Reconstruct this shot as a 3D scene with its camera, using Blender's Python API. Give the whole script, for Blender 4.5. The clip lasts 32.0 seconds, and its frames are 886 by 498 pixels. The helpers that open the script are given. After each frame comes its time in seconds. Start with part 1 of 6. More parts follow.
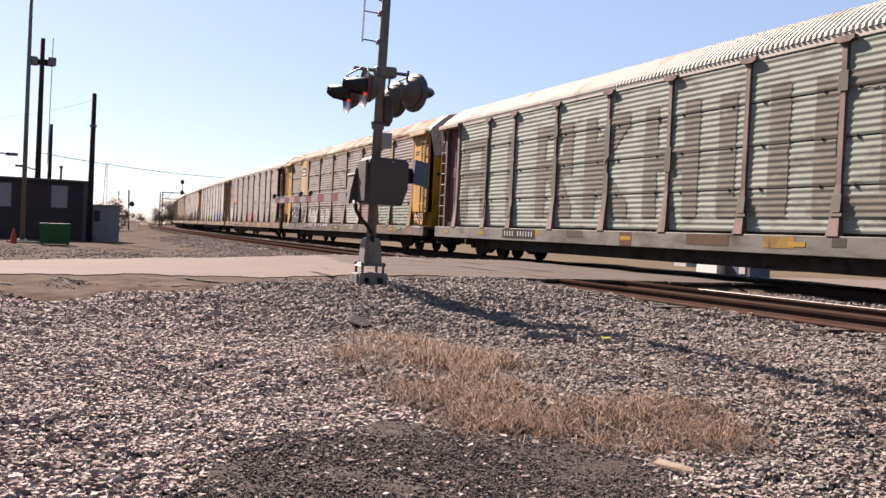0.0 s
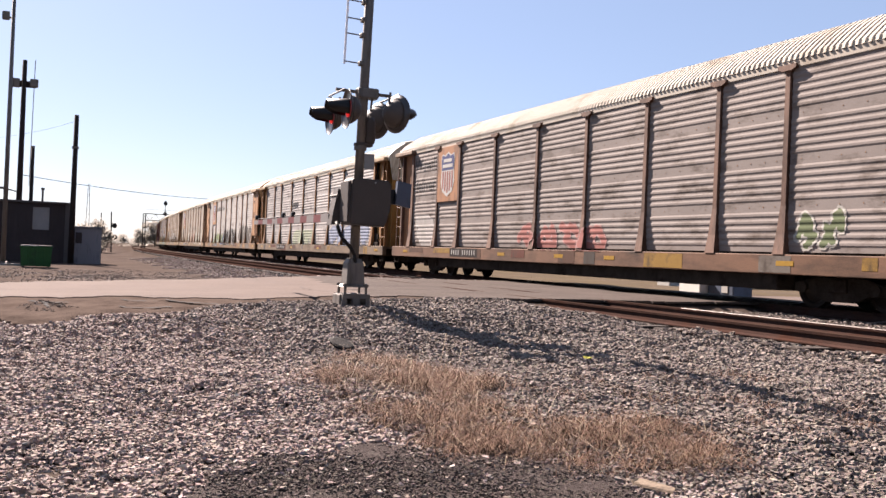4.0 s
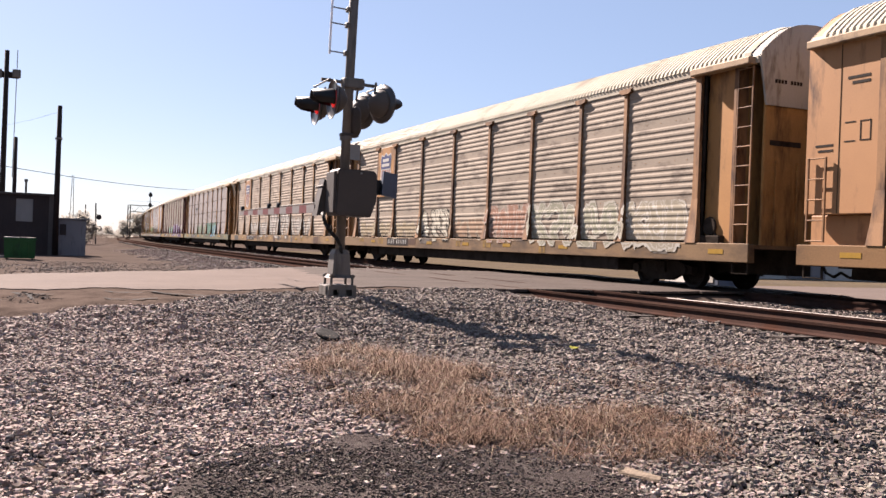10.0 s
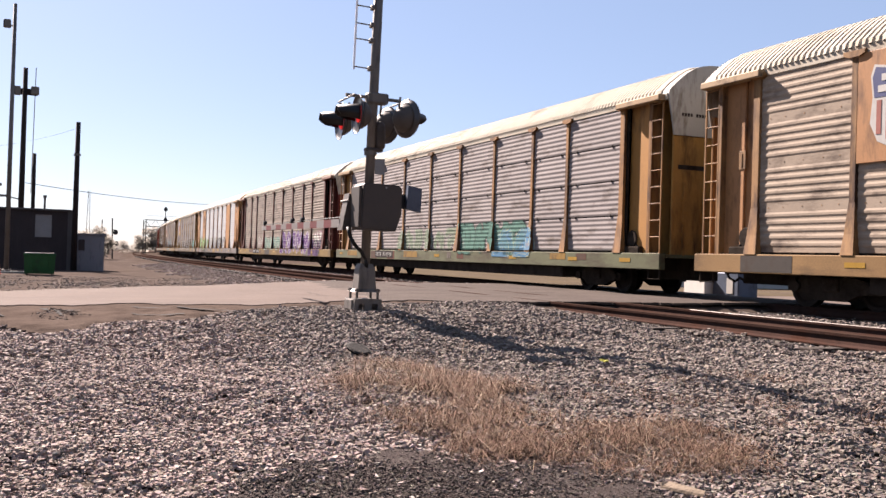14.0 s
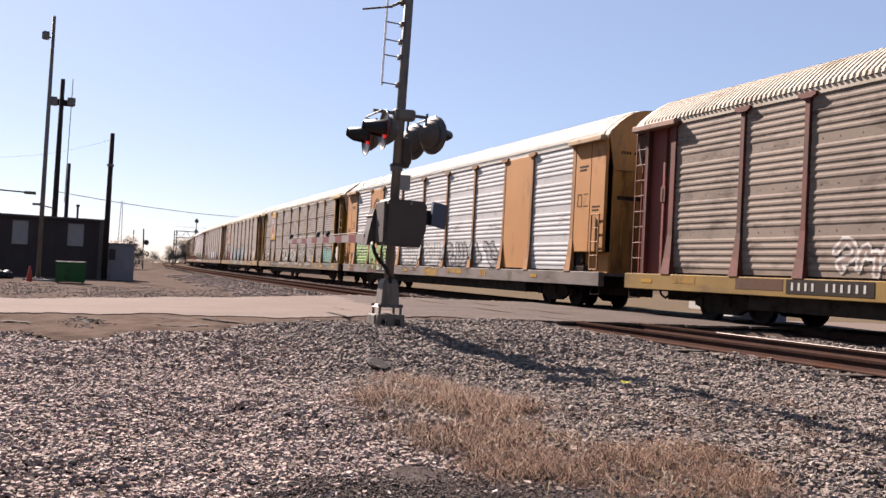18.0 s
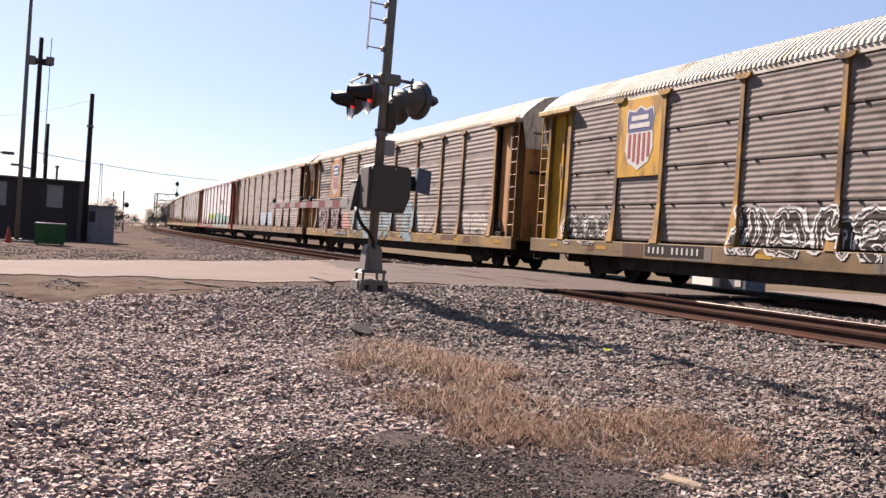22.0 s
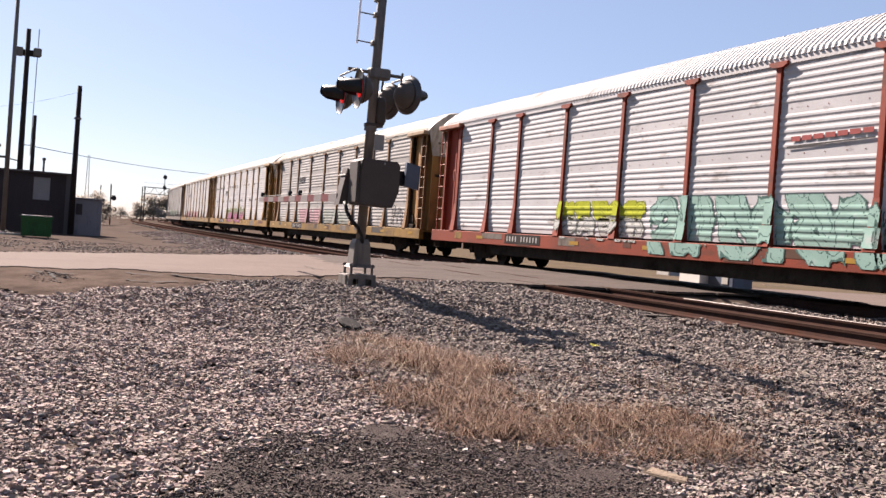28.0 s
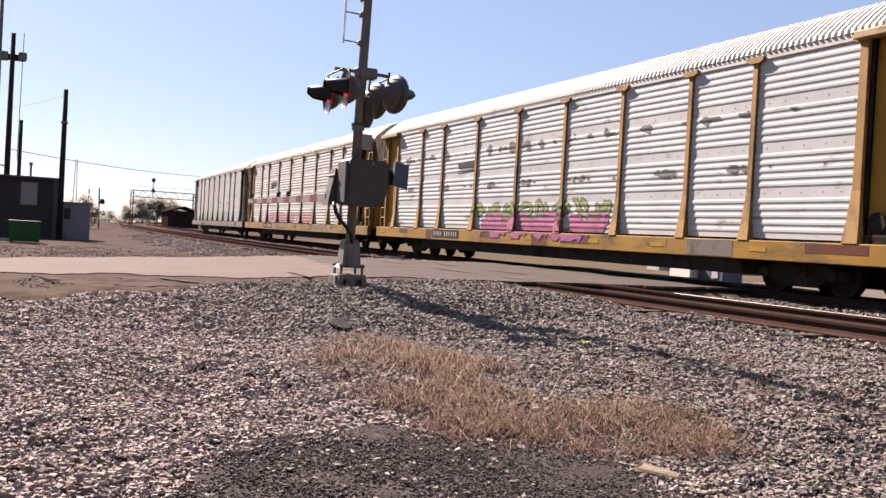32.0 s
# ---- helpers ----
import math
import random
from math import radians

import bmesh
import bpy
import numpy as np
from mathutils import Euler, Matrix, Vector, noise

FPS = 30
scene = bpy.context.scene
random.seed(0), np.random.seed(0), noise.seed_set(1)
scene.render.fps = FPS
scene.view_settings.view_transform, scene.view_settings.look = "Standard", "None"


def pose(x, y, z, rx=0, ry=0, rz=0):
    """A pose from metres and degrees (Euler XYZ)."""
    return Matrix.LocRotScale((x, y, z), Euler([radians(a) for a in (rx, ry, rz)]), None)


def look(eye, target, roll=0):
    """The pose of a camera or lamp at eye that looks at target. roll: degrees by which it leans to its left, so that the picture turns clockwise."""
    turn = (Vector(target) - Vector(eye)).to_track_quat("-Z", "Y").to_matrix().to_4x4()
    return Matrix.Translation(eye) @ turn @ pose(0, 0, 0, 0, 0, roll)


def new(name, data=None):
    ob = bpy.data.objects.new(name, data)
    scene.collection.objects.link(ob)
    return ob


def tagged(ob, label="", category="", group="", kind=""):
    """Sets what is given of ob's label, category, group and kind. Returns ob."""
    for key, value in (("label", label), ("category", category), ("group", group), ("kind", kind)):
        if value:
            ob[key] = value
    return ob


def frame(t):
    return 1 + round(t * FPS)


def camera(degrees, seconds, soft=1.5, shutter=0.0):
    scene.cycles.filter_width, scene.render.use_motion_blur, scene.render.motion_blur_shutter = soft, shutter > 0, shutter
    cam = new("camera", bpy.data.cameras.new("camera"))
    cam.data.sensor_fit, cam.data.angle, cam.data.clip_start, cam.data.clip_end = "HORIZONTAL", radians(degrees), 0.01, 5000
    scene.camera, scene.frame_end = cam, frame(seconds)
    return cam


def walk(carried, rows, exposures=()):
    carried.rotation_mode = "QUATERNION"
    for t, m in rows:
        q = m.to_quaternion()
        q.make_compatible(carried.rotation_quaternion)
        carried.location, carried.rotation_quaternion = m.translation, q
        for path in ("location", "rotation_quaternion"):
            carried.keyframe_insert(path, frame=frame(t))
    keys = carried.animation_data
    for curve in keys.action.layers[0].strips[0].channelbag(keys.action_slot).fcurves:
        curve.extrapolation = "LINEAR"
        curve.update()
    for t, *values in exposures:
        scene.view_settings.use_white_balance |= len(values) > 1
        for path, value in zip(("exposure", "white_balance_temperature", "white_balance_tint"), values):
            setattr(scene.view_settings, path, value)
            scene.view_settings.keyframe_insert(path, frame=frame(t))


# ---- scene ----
cam = camera(50.6, 32.0, soft=1.5)
walk(cam, [
    (0, pose(0.000, -0.000, 0.750, 89.104, -2.597, -22.229)),
    (0.5, pose(0.015, 0.001, 0.749, 89.210, -2.558, -22.202)),
    (1, pose(0.019, 0.001, 0.751, 89.307, -2.608, -22.279)),
    (1.5, pose(0.014, -0.003, 0.747, 89.550, -2.400, -22.319)),
    (2, pose(0.014, -0.003, 0.750, 89.795, -2.433, -22.351)),
    (2.5, pose(0.014, -0.011, 0.747, 89.941, -2.391, -22.453)),
    (3, pose(0.016, -0.014, 0.752, 90.097, -1.961, -22.644)),
    (3.5, pose(0.019, -0.015, 0.754, 90.288, -2.221, -22.999)),
    (5.5, pose(0.011, -0.012, 0.755, 90.491, -2.434, -23.458)),
    (6, pose(0.012, -0.009, 0.750, 90.543, -2.758, -23.532)),
    (6.5, pose(0.017, -0.005, 0.752, 90.397, -2.594, -23.574)),
    (7, pose(0.017, -0.009, 0.751, 90.323, -2.539, -23.522)),
    (7.5, pose(0.019, -0.009, 0.756, 90.271, -2.533, -23.636)),
    (8, pose(0.018, -0.006, 0.752, 90.283, -2.415, -23.791)),
    (8.5, pose(0.020, -0.003, 0.748, 90.295, -2.373, -23.933)),
    (9, pose(0.020, -0.004, 0.745, 90.182, -2.558, -24.035)),
    (9.5, pose(0.019, -0.001, 0.743, 90.054, -2.265, -24.076)),
    (10, pose(0.025, -0.005, 0.752, 89.851, -2.169, -24.009)),
    (10.5, pose(0.021, 0.011, 0.747, 89.792, -3.474, -23.807)),
    (10.8, pose(-0.003, 0.007, 0.742, 88.575, -3.369, -22.719)),
    (11, pose(-0.025, 0.018, 0.762, 91.124, -0.022, -29.650)),
    (11.1, pose(-0.037, 0.022, 0.763, 91.322, -0.068, -29.585)),
    (11.2, pose(-0.049, 0.026, 0.764, 90.968, -0.114, -28.894)),
    (11.3, pose(-0.060, 0.030, 0.765, 91.158, -0.161, -28.210)),
    (11.4, pose(-0.072, 0.033, 0.766, 91.826, -0.207, -27.598)),
    (11.5, pose(-0.083, 0.037, 0.766, 92.527, -0.253, -27.022)),
    (11.6, pose(-0.084, 0.038, 0.765, 91.306, -0.390, -26.166)),
    (11.7, pose(-0.084, 0.038, 0.764, 90.147, -0.527, -24.939)),
    (11.8, pose(-0.085, 0.039, 0.763, 89.093, -0.664, -23.716)),
    (11.9, pose(-0.085, 0.039, 0.761, 88.684, -0.800, -22.740)),
    (12, pose(-0.086, 0.039, 0.760, 88.468, -0.937, -21.744)),
    (12.5, pose(-0.105, 0.022, 0.760, 88.650, -1.309, -21.634)),
    (13, pose(-0.117, 0.034, 0.759, 90.829, -1.710, -23.671)),
    (13.5, pose(-0.125, 0.033, 0.767, 91.338, -1.927, -24.114)),
    (14, pose(-0.126, 0.035, 0.764, 90.575, -1.760, -23.183)),
    (14.5, pose(-0.130, 0.037, 0.761, 89.761, -1.978, -22.326)),
    (16.5, pose(-0.116, 0.022, 0.760, 87.991, -2.379, -23.183)),
    (17, pose(-0.092, 0.013, 0.764, 88.794, -2.456, -22.883)),
    (17.5, pose(-0.063, 0.008, 0.769, 90.584, -3.042, -22.617)),
    (18, pose(-0.070, 0.027, 0.767, 91.528, -2.974, -21.489)),
    (18.5, pose(-0.081, 0.037, 0.762, 90.948, -3.294, -21.201)),
    (19, pose(-0.081, 0.041, 0.764, 90.486, -3.527, -21.002)),
    (19.5, pose(-0.080, 0.045, 0.764, 90.011, -3.501, -21.811)),
    (20, pose(-0.083, 0.046, 0.759, 89.815, -3.792, -22.130)),
    (20.5, pose(-0.085, 0.046, 0.760, 89.548, -3.554, -22.298)),
    (21, pose(-0.089, 0.045, 0.760, 89.309, -3.810, -22.415)),
    (21.5, pose(-0.087, 0.044, 0.763, 89.338, -3.834, -22.558)),
    (22, pose(-0.093, 0.042, 0.766, 89.532, -3.657, -22.608)),
    (22.5, pose(-0.088, 0.043, 0.762, 89.688, -3.899, -22.458)),
    (23, pose(-0.089, 0.049, 0.758, 89.683, -3.932, -22.282)),
    (23.5, pose(-0.091, 0.047, 0.763, 89.522, -3.687, -22.090)),
    (24, pose(-0.093, 0.040, 0.761, 89.500, -3.874, -21.854)),
    (24.5, pose(-0.088, 0.040, 0.766, 89.488, -3.972, -21.730)),
    (25, pose(-0.092, 0.034, 0.762, 89.478, -3.679, -21.799)),
    (25.5, pose(-0.084, 0.038, 0.762, 89.442, -3.187, -21.974)),
    (27.5, pose(-0.089, 0.034, 0.758, 89.366, -3.870, -22.907)),
    (28, pose(-0.096, 0.033, 0.755, 89.323, -4.104, -23.315)),
    (28.5, pose(-0.101, 0.033, 0.756, 89.196, -4.195, -23.559)),
    (29, pose(-0.099, 0.035, 0.757, 89.284, -4.015, -23.347)),
    (29.5, pose(-0.097, 0.040, 0.747, 89.482, -3.894, -22.998)),
    (30, pose(-0.094, 0.040, 0.757, 89.439, -3.759, -22.868)),
    (30.5, pose(-0.096, 0.039, 0.748, 89.464, -3.691, -23.037)),
    (31, pose(-0.092, 0.037, 0.752, 89.577, -3.815, -23.288)),
    (31.5, pose(-0.087, 0.040, 0.756, 89.500, -3.594, -23.598)),
    (32, pose(-0.080, 0.046, 0.761, 89.261, -3.177, -23.902)),
], exposures=[(0, 2.42, 6750, 18), (3, 2.42, 6750, 18), (6, 2.32, 6750, 18), (10, 2.32, 6750, 18), (12, 2.40, 6750, 18), (14, 2.37, 6750, 18), (17, 2.47, 6750, 18), (18, 2.27, 6750, 18), (19, 2.20, 6750, 18), (20, 2.24, 6750, 18), (21, 2.35, 6750, 18), (22, 2.42, 6750, 18), (25, 2.42, 6750, 18), (28, 2.29, 6750, 18), (32, 2.32, 6750, 18)])

# ---- world and sun ----
SUN_EL, SUN_AZ = 38.0, -15.5          # degrees above the ground, degrees from +y towards +x
world = bpy.data.worlds.new("sky")
scene.world = world
world.use_nodes = True
wn = world.node_tree
sky = wn.nodes.new("ShaderNodeTexSky")
sky.sky_type, sky.sun_disc = "NISHITA", False
sky.sun_elevation, sky.sun_rotation = radians(SUN_EL), radians(SUN_AZ)
sky.air_density, sky.dust_density, sky.ozone_density = 0.8, 0.5, 2.0
wn.nodes["Background"].inputs["Strength"].default_value = 0.0228
haze = wn.nodes.new("ShaderNodeMix")
haze.data_type = "RGBA"
haze.inputs["Factor"].default_value = 0.35
haze.inputs["B"].default_value = (5.6, 7.6, 11.2, 1)      # even winter haze, in the sky's own units
wn.links.new(sky.outputs["Color"], haze.inputs["A"])
wn.links.new(haze.outputs["Result"], wn.nodes["Background"].inputs["Color"])
sun_to = Vector((math.sin(radians(SUN_AZ)) * math.cos(radians(SUN_EL)), math.cos(radians(SUN_AZ)) * math.cos(radians(SUN_EL)), math.sin(radians(SUN_EL))))
sun = new("sun", bpy.data.lights.new("sun", "SUN"))
sun.data.energy, sun.data.angle, sun.data.color = 5.0, radians(0.53), (1.0, 0.895, 0.81)
sun.matrix_world = look(sun_to * 50, (0, 0, 0))

# ---- materials ----
def rgb(code):
    v = [int(code[i:i + 2], 16) / 255 for i in (1, 3, 5)]
    return tuple(c / 12.92 if c < 0.04045 else ((c + 0.055) / 1.055) ** 2.4 for c in v)


MATS = {}
PAINT = 0.545         # scale on every base colour, lowered so that shade renders deeper


def surface(name, color, rough=0.7, metal=0.0, var=0.25, scale=1.5, grain=30.0, bump=0.15, stain=None, amount=0.0, streak=(1, 1, 1),
            stain_scale=2.0, piece=0.0, spec=0.25, tone=0.7):
    """A worn surface: colour clouds and grain, stains stretched by streak, and fine relief. piece: shade steps from part to part."""
    key = (name, color, stain, amount)
    if key in MATS:
        return MATS[key]
    m = bpy.data.materials.new(name)
    m.use_nodes = True
    nt = m.node_tree
    bsdf = nt.nodes["Principled BSDF"]
    base, link, add = [c * tone * PAINT for c in rgb(color)], nt.links.new, nt.nodes.new
    co = add("ShaderNodeTexCoord")
    big, fine = add("ShaderNodeTexNoise"), add("ShaderNodeTexNoise")
    for n, s, d in ((big, scale, 5.0), (fine, grain, 3.0)):
        n.inputs["Scale"].default_value, n.inputs["Detail"].default_value = s, d
        link(co.outputs["Object"], n.inputs["Vector"])
    two = add("ShaderNodeMath")
    two.operation = "MULTIPLY_ADD"
    link(fine.outputs["Fac"], two.inputs[0])
    two.inputs[1].default_value = 0.5
    half = add("ShaderNodeMath")
    half.operation = "MULTIPLY"
    half.inputs[1].default_value = 0.7
    link(big.outputs["Fac"], half.inputs[0])
    link(half.outputs[0], two.inputs[2])
    fac = two.outputs[0]
    if piece:
        info, more = add("ShaderNodeObjectInfo"), add("ShaderNodeMath")
        more.operation, more.inputs[1].default_value = "MULTIPLY_ADD", piece
        link(info.outputs["Random"], more.inputs[0])
        link(fac, more.inputs[2])
        low = add("ShaderNodeMath")
        low.operation, low.inputs[1].default_value = "SUBTRACT", piece / 2
        link(more.outputs[0], low.inputs[0])
        fac = low.outputs[0]
    ramp = add("ShaderNodeValToRGB")
    ramp.color_ramp.elements[0].position, ramp.color_ramp.elements[1].position = 0.35, 0.85
    ramp.color_ramp.elements[0].color = (*[c * (1 - var) for c in base], 1)
    ramp.color_ramp.elements[1].color = (*[min(c * (1 + var), 1) for c in base], 1)
    link(fac, ramp.inputs["Fac"])
    out = ramp.outputs["Color"]
    if stain:
        mp, sn, sr, mix = add("ShaderNodeMapping"), add("ShaderNodeTexNoise"), add("ShaderNodeValToRGB"), add("ShaderNodeMix")
        mp.inputs["Scale"].default_value = streak
        link(co.outputs["Object"], mp.inputs["Vector"])
        link(mp.outputs["Vector"], sn.inputs["Vector"])
        sn.inputs["Scale"].default_value, sn.inputs["Detail"].default_value, sn.inputs["Roughness"].default_value = stain_scale, 8.0, 0.65
        sr.color_ramp.elements[0].position, sr.color_ramp.elements[1].position = 0.62 - 0.3 * amount, 0.78 - 0.2 * amount
        link(sn.outputs["Fac"], sr.inputs["Fac"])
        mix.data_type = "RGBA"
        link(sr.outputs["Color"], mix.inputs["Factor"])
        link(out, mix.inputs["A"])
        mix.inputs["B"].default_value = (*[c * tone * PAINT for c in rgb(stain)], 1)
        out = mix.outputs["Result"]
    link(out, bsdf.inputs["Base Color"])
    bsdf.inputs["Roughness"].default_value, bsdf.inputs["Metallic"].default_value = rough, metal
    bsdf.inputs["Specular IOR Level"].default_value = spec
    bn = add("ShaderNodeBump")
    bn.inputs["Strength"].default_value, bn.inputs["Distance"].default_value = bump, 0.02
    link(fine.outputs["Fac"], bn.inputs["Height"])
    link(bn.outputs["Normal"], bsdf.inputs["Normal"])
    MATS[key] = m
    return m


# ---- mesh building ----
class Build:
    """Collects vertices and faces of one mesh."""

    def __init__(self):
        self.v, self.f, self.m = [], [], []

    def face(self, pts, slot=0):
        k = len(self.v)
        self.v += [tuple(p) for p in pts]
        self.f.append(tuple(range(k, k + len(pts))))
        self.m.append(slot)
        return self

    def box(self, x0, x1, y0, y1, z0, z1, bevel=0.0, slot=0):
        k = len(self.v)
        b = min(bevel, (x1 - x0) / 3, (y1 - y0) / 3, (z1 - z0) / 3)
        if b <= 0:
            self.v += [(x, y, z) for z in (z0, z1) for y in (y0, y1) for x in (x0, x1)]
            fs = [(0, 2, 3, 1), (4, 5, 7, 6), (0, 1, 5, 4), (2, 6, 7, 3), (0, 4, 6, 2), (1, 3, 7, 5)]
        else:
            ring = lambda i: [(x0 + i + b, y0 + i), (x1 - i - b, y0 + i), (x1 - i, y0 + i + b), (x1 - i, y1 - i - b), (x1 - i - b, y1 - i), (x0 + i + b, y1 - i), (x0 + i, y1 - i - b), (x0 + i, y0 + i + b)]
            for z, i in ((z0, b), (z0 + b, 0), (z1 - b, 0), (z1, b)):
                self.v += [(x, y, z) for x, y in ring(i * 0.5)]
            fs = [tuple(reversed(range(8))), tuple(range(24, 32))]
            fs += [(8 * r + i, 8 * r + (i + 1) % 8, 8 * r + 8 + (i + 1) % 8, 8 * r + 8 + i) for r in range(3) for i in range(8)]
        self.f += [tuple(k + i for i in f) for f in fs]
        self.m += [slot] * len(fs)
        return self

    def tube(self, a, b, r0, r1=None, n=10, slot=0, caps=True):
        r1 = r0 if r1 is None else r1
        a, b = Vector(a), Vector(b)
        d = (b - a).normalized()
        u = d.orthogonal().normalized()
        w = d.cross(u)
        k = len(self.v)
        for c, r in ((a, r0), (b, r1)):
            self.v += [tuple(c + r * (math.cos(2 * math.pi * i / n) * u + math.sin(2 * math.pi * i / n) * w)) for i in range(n)]
        self.f += [(k + i, k + (i + 1) % n, k + n + (i + 1) % n, k + n + i) for i in range(n)]
        self.m += [slot] * n
        if caps:
            self.f += [tuple(k + n - 1 - i for i in range(n)), tuple(k + n + i for i in range(n))]
            self.m += [slot] * 2
        return self

    def lathe(self, profile, origin, axis, n=20, slot=0):
        """profile: (along, radius) pairs turned about the axis from origin."""
        o, d = Vector(origin), Vector(axis).normalized()
        u = d.orthogonal().normalized()
        w = d.cross(u)
        k = len(self.v)
        for h, r in profile:
            self.v += [tuple(o + d * h + r * (math.cos(2 * math.pi * i / n) * u + math.sin(2 * math.pi * i / n) * w)) for i in range(n)]
        for j in range(len(profile) - 1):
            self.f += [(k + j * n + i, k + j * n + (i + 1) % n, k + j * n + n + (i + 1) % n, k + j * n + n + i) for i in range(n)]
            self.m += [slot] * n
        return self

    def prism(self, poly, vec, slot=0):
        """A polygon (3D points) pushed along vec."""
        k, n, vec = len(self.v), len(poly), Vector(vec)
        self.v += [tuple(p) for p in poly] + [tuple(Vector(p) + vec) for p in poly]
        self.f += [tuple(k + n - 1 - i for i in range(n)), tuple(k + n + i for i in range(n))]
        self.f += [(k + i, k + (i + 1) % n, k + n + (i + 1) % n, k + n + i) for i in range(n)]
        self.m += [slot] * (n + 2)
        return self

    def mesh(self, name, smooth=False):
        me = bpy.data.meshes.new(name)
        me.from_pydata(self.v, [], self.f)
        if any(self.m):
            me.polygons.foreach_set("material_index", self.m)
        if smooth:
            me.polygons.foreach_set("use_smooth", [True] * len(self.f))
        bm = bmesh.new()
        bm.from_mesh(me)
        bmesh.ops.recalc_face_normals(bm, faces=bm.faces)
        bm.to_mesh(me)
        bm.free()
        return me


def dress(ob, mats):
    """Materials on the object, so that meshes can be shared."""
    mats = mats if isinstance(mats, (list, tuple)) else [mats]
    while len(ob.data.materials) < len(mats):
        ob.data.materials.append(None)
    for s, m in zip(ob.material_slots, mats):
        s.link = "OBJECT"
        s.material = m
    return ob


def part(name, b, material, parent=None, label="", smooth=False):
    """Links a Build or a mesh as one object under parent."""
    ob = new(name, b.mesh(name, smooth) if isinstance(b, Build) else b)
    dress(ob, material)
    if parent is not None:
        ob.parent = parent
    if label:
        tagged(ob, label)
    return ob


def thing(name, label, category, group="", kind="", at=None):
    ob = new(name)
    if at is not None:
        ob.matrix_basis = at
    return tagged(ob, label, category, group, kind)

# ---- plan ----
SIDE = 13.65            # lateral place of the train's near side
CENTRE = SIDE + 1.56    # centre line of the train's track
NEAR_RAIL = 8.93        # near rail of the empty track
BEND_AT, BEND_K = 28.2, 0.00054


def along(s, lat):
    """A place on the plan s metres along the tracks and lat metres across, and the heading there (degrees to the right)."""
    a = max(s - BEND_AT, 0.0) * BEND_K
    if a <= 0:
        return lat, s, 0.0
    return (1 - math.cos(a)) / BEND_K + lat * math.cos(a), BEND_AT + math.sin(a) / BEND_K - lat * math.sin(a), math.degrees(a)


def smooth(a, b, x):
    t = np.clip((x - a) / (b - a), 0, 1)
    return t * t * (3 - 2 * t)


def lateral(x, y):
    """Distance across from the camera's line, following the bend."""
    s = np.maximum(y - BEND_AT, 0)
    return x - s * s * BEND_K / 2


def ridge(x, y):
    """Height of the bank of ballast that runs from the mast to the rails, falling towards the viewer."""
    ax, ay, bx, by = 3.4, 12.0, 8.0, 14.0
    t = np.clip(((x - ax) * (bx - ax) + (y - ay) * (by - ay)) / ((bx - ax) ** 2 + (by - ay) ** 2), 0, 1)
    d = np.hypot(x - ax - t * (bx - ax), y - ay - t * (by - ay))
    return np.interp(d, [0, 0.9, 1.35, 1.9, 2.5, 3.3, 4.2], [0.24, 0.25, 0.22, 0.13, 0.09, 0.03, 0.0]) * (1 - 0.55 * smooth(6.6, 8.4, x))


def road_level(x):
    return -0.11 * smooth(5, -2, x) - 0.3 * smooth(16.9, 19.6, x)


def land(x, y):
    """Height of the ground."""
    x, y = np.asarray(x, float), np.asarray(y, float)
    lat = lateral(x, y)
    z = -0.25 - 0.1 * np.maximum(6.8 - y, 0) * smooth(8.0, 4.5, lat)
    z = np.maximum(z, -0.85)
    z = z + ridge(x, y) + 0.1 * smooth(1.5, 4.5, y) * np.exp(-((x - 0.6) / 2.5) ** 2 - ((y - 10.0) / 2.0) ** 2)
    z = z - 0.28 * smooth(22, 40, y) * smooth(9, 5, lat)
    near, far = road_edges(x)
    w = smooth(near - 0.7, near + 0.15, y) * smooth(far + 2.0, far, y)
    z = z * (1 - w) + (road_level(x) - 0.06) * w
    z = z + 0.03 * (1 - w) * np.sin(x * 1.7 + 0.6 * y) * np.sin(y * 1.3 - 0.4 * x) * smooth(18, 10, y)
    return z


def road_edges(x):
    near = np.interp(x, [-60, -0.65, -0.48, -0.32, -0.12, 0.3, 0.51, 0.74, 0.95, 1.16, 1.5, 2.1, 2.5, 3.17, 4.38, 6.2, 8.6, 10.2, 40, 90],
                     [13.5, 11.85, 11.5, 10.95, 10.75, 10.9, 11.35, 11.75, 11.9, 11.8, 11.95, 12.6, 13.0, 13.6, 14.5, 15.3, 15.7, 15.9, 17.0, 20])
    far = np.interp(x, [-60, -0.97, 0.25, 1.65, 2.94, 4.8, 7.3, 10, 40, 90], [17, 19.4, 20.4, 21.2, 21.8, 23.2, 26.6, 27.2, 29, 33])
    return near, far


# ---- large structure ----
def ripple(x, y, size, seed):
    """Smooth irregular noise, about -1 to 1."""
    r = np.random.default_rng(seed)
    out = 0.0
    for _ in range(7):
        a, f, p = r.uniform(0, 6.28), r.uniform(0.6, 1.7) * 6.28 / size, r.uniform(0, 6.28)
        out = out + np.sin((x * np.cos(a) + y * np.sin(a)) * f + p)
    return out / 2.6


def axis(lo, hi, step, reach, grow=1.25):
    mid = list(np.arange(lo, hi + 1e-6, step))
    up, d = [], step
    while mid[-1] + sum(up[-1:]) < reach and (not up or up[-1] < reach):
        d *= grow
        up.append((up[-1] if up else mid[-1]) + d)
    down, d = [], step
    while not down or down[-1] > -reach:
        d *= grow
        down.append((down[-1] if down else mid[0]) - d)
    return np.array(sorted(down) + mid + up)


